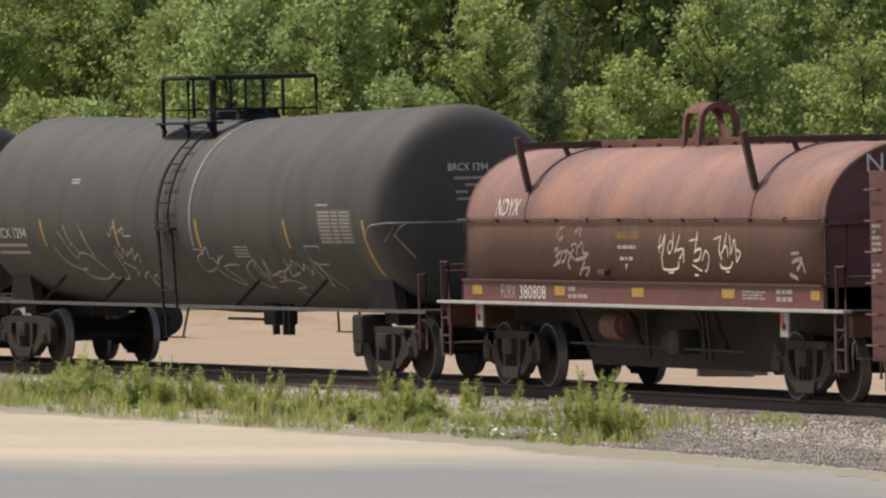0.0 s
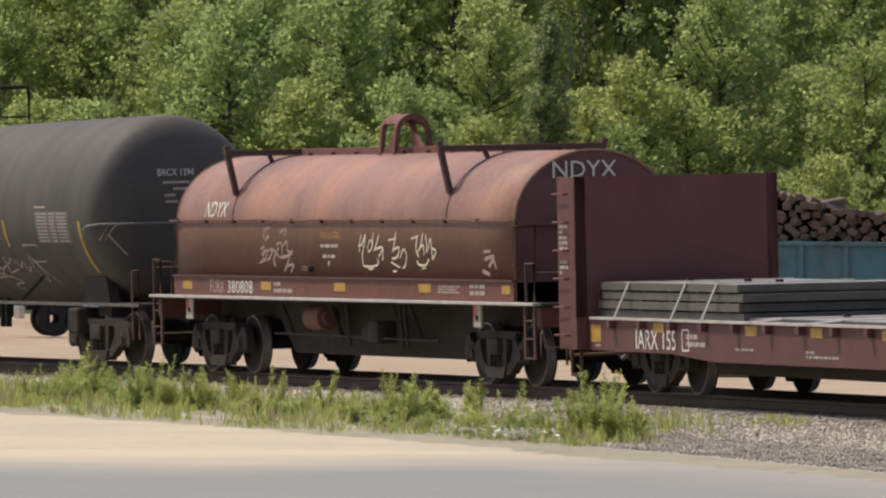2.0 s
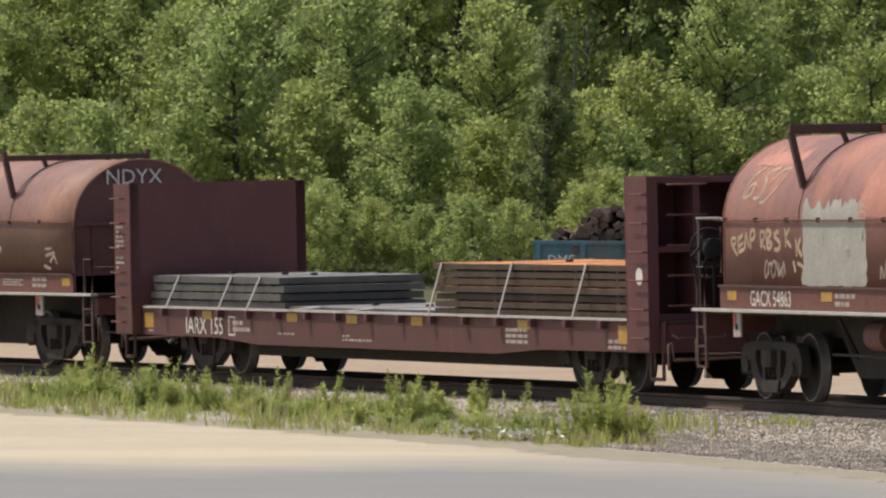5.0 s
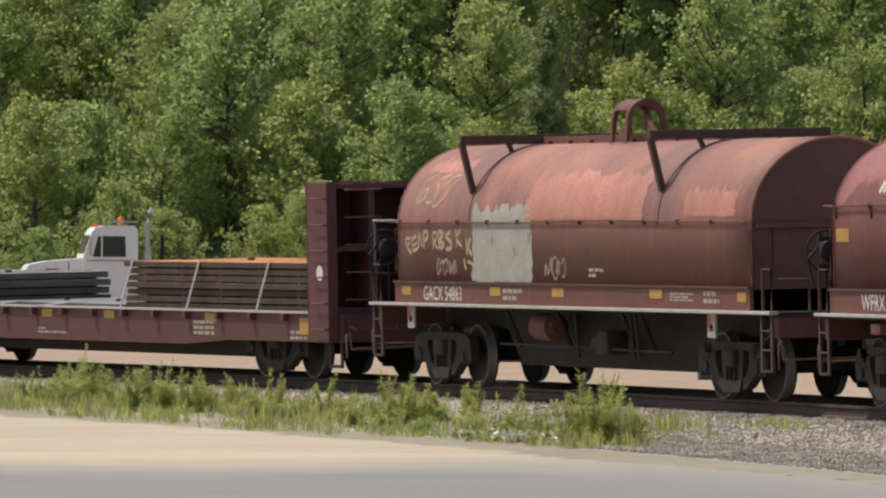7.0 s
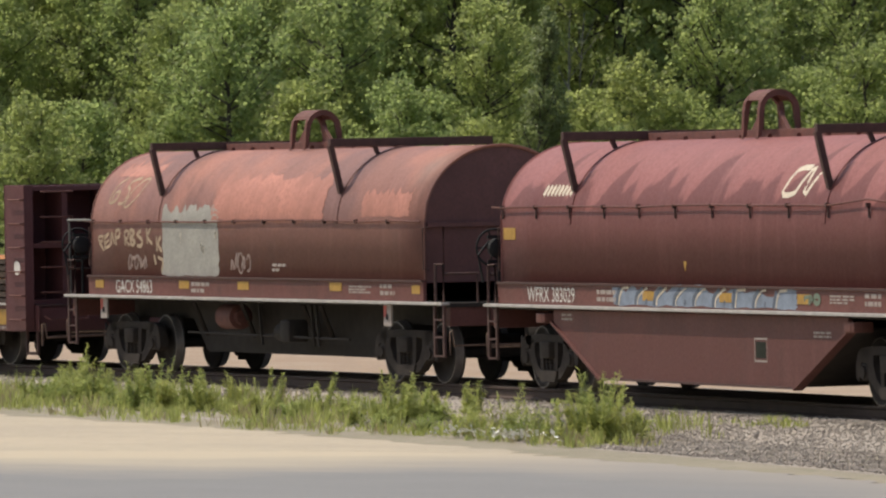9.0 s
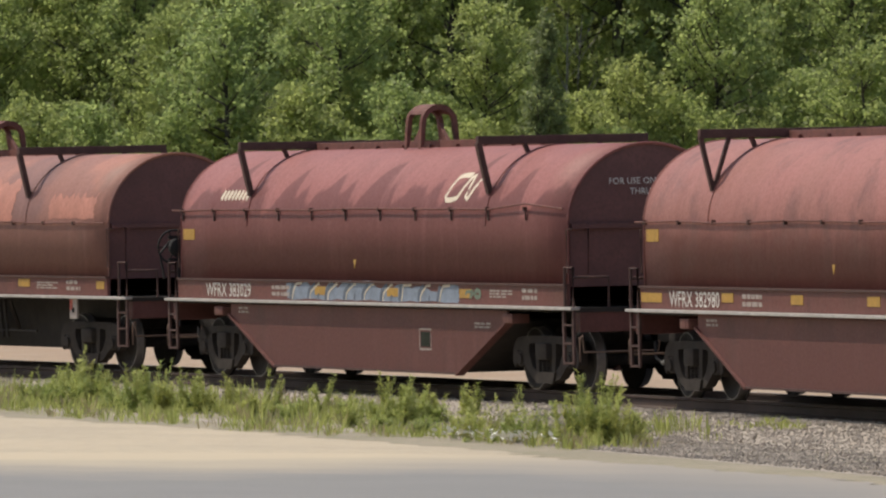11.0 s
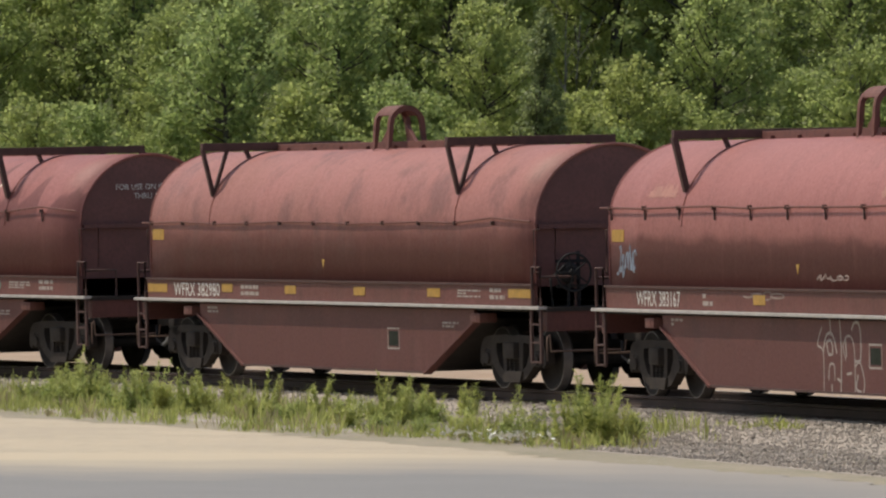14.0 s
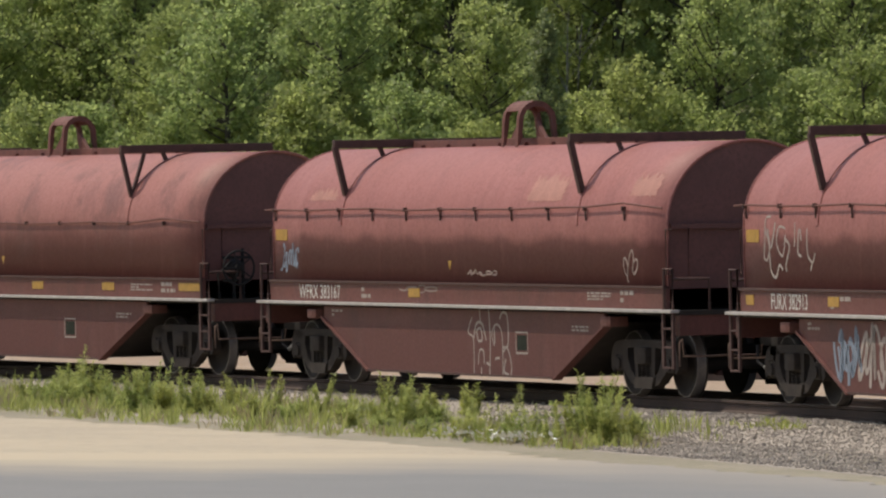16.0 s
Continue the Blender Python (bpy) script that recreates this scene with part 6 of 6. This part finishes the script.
spray(coil, hp1, drawn("20.5,21 23,24 23.5,18.5 26,18.5 / 19,15 24,16 26.5,18.5 / 24.5,14.5 22.5,10 21.5,7 / 22.5,10 27,11 25,6.5", -3.69, 1.44, 0.0696, 0.0275), 0.045, FAINT, "faded pale spray-paint scrawl")
spray(coil, hp1, drawn("134,19 138,19.5 / 134.5,15 139.5,16.5 137,11 / 133.5,9 137.5,7 / 139.5,15 141,10", -3.69, 1.44, 0.0696, 0.0275), 0.05, FAINT, "faded pale spray-paint scrawl")
part("latch", Shape().box(1.02, 1.30, 1.27, 1.36, 1.64, 1.72, 0.01), DARKBAR, coil)

flat = flat_car("bulkhead_flat_car", "maroon bulkhead flat car carrying steel plates", 15.0)
writing("IARX 155", 0.27, 1.65, flat, on_wall(7.93, 1.351, 0.635), WHITE, "reporting_mark")
part("small_print", text_bars(Shape(), 10.85 - 5.0, 1.352, 0.86, 2, 0.9, 0.06, 1), DIMWHITE, flat)
part("small_print", text_bars(Shape(), 10.85 - 1.2, 1.352, 0.68, 1, 1.2, 0.03, 2), DIMWHITE, flat)
part("small_print", text_bars(Shape(), 1.2, 1.352, 0.70, 2, 1.2, 0.035, 3), DIMWHITE, flat)
part("small_print", text_bars(Shape(), -5.2, 1.352, 0.88, 3, 0.8, 0.05, 4), DIMWHITE, flat)
part("small_print", text_bars(Shape(), -8.9, 1.352, 0.76, 2, 0.8, 0.05, 5), DIMWHITE, flat)
part("small_print", text_bars(Shape(), 3.9, 1.352, 0.70, 1, 0.7, 0.03, 6), DIMWHITE, flat)
part("small_print", text_bars(Shape(), 10.62, 1.532, 2.36, 5, 0.35, 0.045, 7), DIMWHITE, flat)
part("small_print", text_bars(Shape(), 10.62, 1.532, 1.86, 3, 0.35, 0.045, 8), DIMWHITE, flat)
for x, w, h in [(9.62, 0.42, 0.24), (6.98, 0.42, 0.13), (3.28, 0.44, 0.13), (0.8, 0.44, 0.13), (-1.81, 0.44, 0.13), (-5.88, 0.46, 0.13), (-9.5, 0.48, 0.26)]:
    part("reflector", Shape().box(x - w / 2, x + w / 2, 1.352, 1.357, (0.94 if h < 0.2 else 0.83) - h / 2, (0.94 if h < 0.2 else 0.83) + h / 2), YELLOW, flat, "yellow reflector patch")
fb = Shape()
stroke(fb, [(-6.02, 0.64), (-5.76, 0.64), (-5.76, 0.92), (-6.02, 0.92), (-6.02, 0.63)], 0.03, lambda u, v, q: (-u, 1.351 + q, v))
part("stencil_box", fb, WHITE, flat)
part("route_dot", Shape().lathe([(0.001, 0), (0.12, 0)], (-10.42, 1.534, 1.66), 16), WHITE, flat)


def plate_stack(label, x0, x1, y0, y1, z0, n, thick, edge, top, straps, seed):
    """Steel plates lying on the flat car with spacers between; it rides with the car."""
    rnd = random.Random(seed)
    t = thing("plate_stack", label, "steel plates", "steel load")
    z = z0
    for k in range(n):
        d = [rnd.uniform(-0.12, 0.12) for _ in range(2)] + [rnd.uniform(-0.03, 0.03) for _ in range(2)]
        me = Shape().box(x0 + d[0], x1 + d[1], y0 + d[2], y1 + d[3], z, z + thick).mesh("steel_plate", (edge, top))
        # Upward faces take the lighter top colour; on grey plates it paints in highlights.
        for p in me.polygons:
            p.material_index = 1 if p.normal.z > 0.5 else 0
        part("steel_plate", me, None, t)
        z += thick
        if k < n - 1:
            for j in range(5):
                x = x0 + (x1 - x0) * (j + 0.5) / 5
                part("spacer", Shape().box(x - 0.05, x + 0.05, y0 + 0.02, y1 - 0.02, z, z + 0.025), BROWNPLATE, t)
            z += 0.025
    for x, lean in straps:
        s = Shape()
        q = [(x + lean, 1.42, 1.06), (x, y1 + 0.02, z + 0.01), (x - 0.5, 0.0, z + 0.012), (x, y0 - 0.02, z + 0.01), (x + lean, -1.42, 1.06)]
        for k in range(4):
            s.bar(q[k], q[k + 1], 0.012, 0.055, (1, 0, 0))
        part("strap", s, STRAPMAT, t, "bright steel tie-down strap")
        part("strap_buckle", Shape().box(x - 0.12, x - 0.02, 0.30, 0.38, z, z + 0.05), DARK, t)
    CARS.append((t, 15.0, 7.75))


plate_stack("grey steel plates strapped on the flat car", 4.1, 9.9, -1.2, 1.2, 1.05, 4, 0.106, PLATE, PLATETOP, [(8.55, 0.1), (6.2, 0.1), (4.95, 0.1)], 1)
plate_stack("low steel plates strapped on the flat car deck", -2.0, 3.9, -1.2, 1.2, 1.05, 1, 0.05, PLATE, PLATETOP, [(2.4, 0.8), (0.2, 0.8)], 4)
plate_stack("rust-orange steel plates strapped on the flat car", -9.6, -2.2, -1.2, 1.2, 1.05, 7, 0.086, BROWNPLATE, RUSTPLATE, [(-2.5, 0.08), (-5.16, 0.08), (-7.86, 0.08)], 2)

coil2 = coil_car("coil_car", "salmon-red covered coil car with a grey patch", -5.12, A, HOOD_PINK, False, (3.9, -3.45), False, 2.44, END_RED, (1, 1.12, 2.05))
grab(coil2, [(A + 0.02, 1.28, 2.45), (A + 0.06, 1.33, 2.46), (A + 0.95, 1.33, 2.46), (A + 0.97, 1.30, 2.40), (A + 0.97, 1.30, 1.22)], 0.02, BANDGREY, "end_rail")
side_marks(coil2, A, "GACX 54863", 5.62, 4.03, 41, [(6.35, 0.36, 1.42), (2.65, 0.42, 1.43), (0.17, 0.45, 1.43), (-3.54, 0.46, 1.44), (-A + 0.2, 0.3, 1.42)], None, 1.68)


def ragged_patch(car, place, u0, u1, v0, v1, material, label, seed):
    """A patch of paint with a ragged outline, following the hood."""
    rnd = random.Random(seed)
    s = Shape()
    n, m = 26, 12
    v, f = [], []
    for i in range(n + 1):
        top = v1 + rnd.uniform(-0.10, 0.06)
        lo = v0 + rnd.uniform(-0.01, 0.02)
        for j in range(m + 1):
            u = u0 + (u1 - u0) * i / n + (rnd.uniform(-0.05, 0.05) if i in (0, n) else 0)
            v.append(place(u, lo + (top - lo) * j / m, 0.004))
    f = [(i * (m + 1) + j, i * (m + 1) + j + 1, (i + 1) * (m + 1) + j + 1, (i + 1) * (m + 1) + j) for i in range(n) for j in range(m)]
    part("paint_patch", s.add(v, f), material, car, label)


for u0, u1, v0, v1, k in [(-1.6, 2.9, 2.46, 3.14, 31), (-6.3, -4.6, 3.16, 3.38, 33), (4.4, 6.2, 2.5, 2.9, 34)]:
    ragged_patch(coil2, hp, u0, u1, v0, v1, SALMON, "newer salmon-coloured paint patch", k)
ragged_patch(coil2, hp, -3.70, -1.32, 1.56, 2.66, GREYPATCH, "pale grey primer patch with ragged edges", 2)
spray(coil2, hp, drawn("15.5,52.2 12,48 10.8,40 12.5,38.5 / 12.5,38.5 15,41 15,45 12.5,43.5 12.5,38.5 / 23.5,52 20,50.5 18.5,48 20.5,45 19.5,39 16.5,38.5 / 29,51.5 26,51 22.5,45 20.5,37.5 22.5,37 27,43 29.2,51", -6.97, 1.56, 0.0744, 0.0303), 0.04, TAN, "pale spray-paint tag")
spray(coil2, hp, drawn("7,16 6.2,20 8.5,21 8,18 6.5,18 9.5,13 / 10,14.5 9.8,22 / 9.8,20 12.5,22.5 / 10,17 12.5,19 / 10,14.5 13,16 / 13.5,16 14,23 15.5,17 / 16.5,16 16.5,23 18.5,24.5 18.5,21 16.5,20", -6.97, 1.56, 0.0744, 0.0303), 0.055, TAN, "tan sprayed letters")
spray(coil2, hp, drawn("22.2,16 21.8,23 24,23.5 23.5,20 22.2,19.5 24.5,16 / 25.5,16 25.2,24 27.5,23 25.8,20 28,18 25.8,16 / 31.5,24 29.2,22 32,19 31.5,16 29,16 / 35.2,17 34.8,25.5 / 37.5,25.5 35.2,21 38,17", -6.97, 1.56, 0.0744, 0.0303), 0.055, TAN, "tan sprayed letters")
spray(coil2, hp, drawn("40.5,21 40.8,13 / 43,21 41.5,17 43.5,13 / 39,11 40,6 / 41,10 44,8 43,2", -6.97, 1.56, 0.0744, 0.0303), 0.06, TAN, "tan spray-paint runs")
spray(coil2, hp, drawn("74,26 74.8,19 / 75.2,23 74,20 / 66,17.5 67.2,13 68,16 / 54.5,23 54.6,17", -6.97, 1.56, 0.0744, 0.0303), 0.05, CREAM, "cream paint runs")
for u, v, w, h, k, m in [(-5.2, 1.66, 0.85, 0.24, 25, 6), (-0.8, 1.62, 0.8, 0.32, 26, 5)]:
    spray(coil2, hp, scribble(u, v, w, h, k, m), 0.04, FAINT, "faded spray-paint tag", k)
part("small_print", text_bars(Shape(), -0.9, 1.272, 1.78, 2, 0.55, 0.045, 19), DIMWHITE, coil2)


def trough_marks(car, seed):
    fr = Shape()
    stroke(fr, [(2.24, 0.56), (2.68, 0.56), (2.68, 0.86), (2.24, 0.86), (2.24, 0.55)], 0.03, lambda u, v, q: (-u, 1.30 + q, v))
    part("stencil_box", fr, DIMWHITE, car)
    part("stencil_field", Shape().box(-2.64, -2.28, 1.301, 1.304, 0.60, 0.82), STENCIL, car)
    part("small_print", text_bars(Shape(), -4.35, 1.302, 0.98, 2, 0.6, 0.03, seed), DIMWHITE, car)
    part("small_print", text_bars(Shape(), 5.2, 1.302, 1.12, 2, 0.45, 0.035, seed + 1), DIMWHITE, car)
    part("inspection_mark", Shape().prism([(0.30, 1.88), (0.42, 1.88), (0.36, 1.74)], 1.272, 1.277), YELLOW, car)
    part("reflector", Shape().box(B - 0.60, B - 0.10, 1.272, 1.277, 2.17, 2.34), YELLOW, car, "yellow warning plate on the hood")


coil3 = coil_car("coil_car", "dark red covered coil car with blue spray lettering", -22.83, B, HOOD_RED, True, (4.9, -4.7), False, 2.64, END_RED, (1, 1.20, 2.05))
side_marks(coil3, B, "WFRX 383029", 6.53, 4.58, 51, [(1.64, 0.45, 1.40), (-1.28, 0.45, 1.40), (-4.1, 0.45, 1.40)])
trough_marks(coil3, 52)
sill_at = lambda u, v, q: (-u, 1.329 + q, v)
ragged_patch(coil3, sill_at, -3.05, 3.85, 1.262, 1.515, BLUEGRAF, "blue-grey spray lettering along the sill", 5)
rnd3 = random.Random(36)
on_sill = lambda a, b, q: (-a, 1.334 + q, b)
for k in range(9):  # swollen letters: a dark body shade, a pale edge and a thin dark gap each
    u, t = -2.9 + 0.74 * k, rnd3.uniform(-0.10, 0.16)
    spray(coil3, on_sill, [[(u, 1.27), (u + 0.05, 1.40), (u + 0.16 + t, 1.505)]], 0.07, DARKBLUE, "dark edge of a sprayed letter", k)
    spray(coil3, on_sill, [[(u + 0.10, 1.265), (u + 0.14, 1.38), (u + 0.28 + t, 1.50)], [(u + 0.28 + t, 1.50), (u + 0.50, 1.51)]], 0.032, CREAM, "pale edge of a sprayed letter", k)
    if k % 2:
        spray(coil3, on_sill, [[(u + 0.42, 1.28), (u + 0.46, 1.36)]], 0.06, DARKBLUE, "dark gap in a sprayed letter", k)
spray(coil3, lambda a, b, q: (-a, 1.334 + q, b), scribble(4.15, 1.33, 0.5, 0.14, 8, 3), 0.06, plain("green_grey_spray", (0.15, 0.19, 0.14), 0.7), "grey-green spray-paint smear")
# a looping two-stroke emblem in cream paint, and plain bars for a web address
em = Shape()
curve = [(3.66, 3.13), (3.40, 3.13), (3.22, 3.10), (3.14, 2.98), (3.07, 2.82), (3.14, 2.77), (3.34, 2.77), (3.52, 2.80), (3.62, 2.95), (3.72, 3.10), (3.80, 3.12), (3.84, 3.0), (3.82, 2.82), (3.92, 2.78), (4.04, 2.95), (4.16, 3.14)]
stroke(em, curve, 0.075, hp)
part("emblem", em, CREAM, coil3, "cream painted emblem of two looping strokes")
ad = Shape()
for k in range(8):
    stroke(ad, [(-6.15 + 0.155 * k + 0.06 * (j / 2), 2.80 + 0.07 * j) for j in range(3)], 0.10, hp)
part("small_print", ad, CREAM, coil3)
writing("FOR USE ON GTW", 0.095, 1.08, coil3, on_tail(-B - 0.02, 0.62, 2.97), WHITE, "lettering")
writing("THRU 18", 0.095, 0.50, coil3, on_tail(-B - 0.02, 0.30, 2.82), WHITE, "lettering")

coil4 = coil_car("coil_car", "faded rose-red covered coil car", -41.40, B, HOOD_ROSE, True, (5.2, -4.75), True, 2.44, END_RED, (-1, 0.85, 1.72))
side_marks(coil4, B, "WFRX 382980", 6.59, 4.58, 61, [(7.33, 0.85, 1.40), (4.26, 0.45, 1.42), (1.59, 0.45, 1.41), (-1.22, 0.45, 1.41), (-4.11, 0.48, 1.41), (-7.3, 0.8, 1.42)])
trough_marks(coil4, 62)

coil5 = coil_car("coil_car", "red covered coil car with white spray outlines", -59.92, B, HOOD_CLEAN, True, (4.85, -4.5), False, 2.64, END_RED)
side_marks(coil5, B, "WFRX 383167", 6.51, 4.75, 71, [(1.67, 0.45, 1.40)])
trough_marks(coil5, 72)
spray(coil5, lambda u, v, q: (-u, 1.301 + q, v), drawn("0.8,9.9 0.1,7.4 1,6.2 1,0.2 / 1,6.2 1.5,8.7 2.5,8.9 3.2,6.2 / 1.8,6.2 1.6,7.7 2.3,8 2.5,6.2 1.8,6 / 1.8,2.2 2,4.4 2.7,4.4 2.8,2.2 / 2.1,11.2 2.3,8.7 / 3.7,11.2 3.9,6.2 3.7,0 / 2.3,1.7 2.3,0 / 3.2,2.5 3.9,2", 0.37, 0.18, 0.2250, 0.0890), 0.034, DIMWHITE, "white spray-paint outline letters")
spray(coil5, lambda u, v, q: (-u, 1.301 + q, v), drawn("4.6,5.2 4.2,7.2 4.8,8.7 5.6,8.4 6,6.2 6,0 / 4.6,8.2 4.7,5.7 / 5.6,9.7 6,10.7 6.7,10.6 7,8.7 6.9,5.4 6,5.2 / 6,4.2 6.8,5 7.5,2.2 7.2,0 / 6.5,3.2 6.2,1.2 7,0.7 / 4.7,3.2 5.5,3.4", 0.37, 0.18, 0.2250, 0.0890), 0.034, DIMWHITE, "white spray-paint outline letters")
spray(coil5, hp, scribble(-7.42, 1.66, 0.72, 0.50, 43, 7), 0.035, BLUEGRAF, "pale blue spray-paint tag", 43)
spray(coil5, hp, scribble(6.2, 1.6, 0.5, 0.45, 44, 3), 0.03, FAINT, "faint spray-paint tag", 44)
spray(coil5, sill_at, scribble(-2.3, 1.40, 1.5, 0.12, 45, 4), 0.03, FAINT, "faint spray-paint tag on the sill", 45)
spray(coil5, hp, scribble(0.4, 1.66, 1.1, 0.10, 46, 5), 0.025, FAINT, "faint spray-paint tag", 46)
for u0, u1, v0, v1, k in [(2.55, 3.85, 2.74, 3.10, 6), (6.3, 7.2, 2.80, 3.12, 7), (-6.3, -5.2, 2.78, 2.93, 8)]:
    ragged_patch(coil5, hp, u0, u1, v0, v1, OVERPAINT, "faded pink overpainted patch", k)

coil6 = coil_car("coil_car", "red covered coil car with pale spray tags", -78.45, B, HOOD_CLEAN, True, (4.85, -4.5), False, 2.66, END_RED)
side_marks(coil6, B, "FURX 382913", 6.53, 5.11, 81, [(7.4, 0.3, 1.40), (4.1, 0.42, 1.40)])
trough_marks(coil6, 82)
spray(coil6, hp, drawn("5,11.8 4,11.3 3.8,7.8 3.6,5.3 4.2,4.6 4.7,6.8 3.9,9.8 / 4.4,9.8 5,6.6 6,10.8 / 4.7,5.8 5,2.8 6,1.8 6.7,3.8 7.4,3 / 8,9.8 6.7,10 6.2,7.3 7.4,5.3 8,8.8 / 7.8,8.3 8.8,6.8 8,3.8 8.2,2.8", -7.66, 1.56, 0.1950, 0.0810), 0.036, DIMWHITE, "pale looping spray-paint tag")
spray(coil6, hp, drawn("10,10.8 9.8,6.8 / 10.7,9.8 10.5,6 11.2,5.3 / 11.2,7.8 11,9.8 / 12.4,9.8 12.4,5.8 13.4,4.3 13.9,5.8 / 13.4,4.3 13,3", -7.66, 1.56, 0.1950, 0.0810), 0.036, DIMWHITE, "pale looping spray-paint tag")
spray(coil6, lambda u, v, q: (-u, 1.301 + q, v), scribble(-4.15, 0.30, 0.95, 0.80, 49, 7), 0.09, BLUEGRAF, "pale blue-grey spray-paint lettering", 49)
spray(coil6, lambda u, v, q: (-u, 1.301 + q, v), scribble(-3.2, 0.28, 1.2, 0.85, 50, 6), 0.08, DIMWHITE, "pale spray-paint lettering", 50)


def motions():
    """The train rolls along its curve; every wheelset turns with the distance gone."""
    for car, centre, base in CARS:
        rows = []
        for t, r in REACH:
            a, _ = track(centre + r + base)
            b, _ = track(centre + r - base)
            d = a - b
            rows.append((t, Matrix.Translation((a + b) / 2 + Vector((0, 0, 0.022))) @ Matrix.Rotation(math.atan2(d.y, d.x), 4, "Z") @ Matrix.Rotation(-CANT, 4, "X")))
        walk(car, rows)
    for w in WHEELS:
        at = tuple(w.location)
        walk(w, [(k / 10, pose(*at, 0, math.degrees(reach(k / 10) / RADIUS) % 360, 0)) for k in range(161)])


motions()
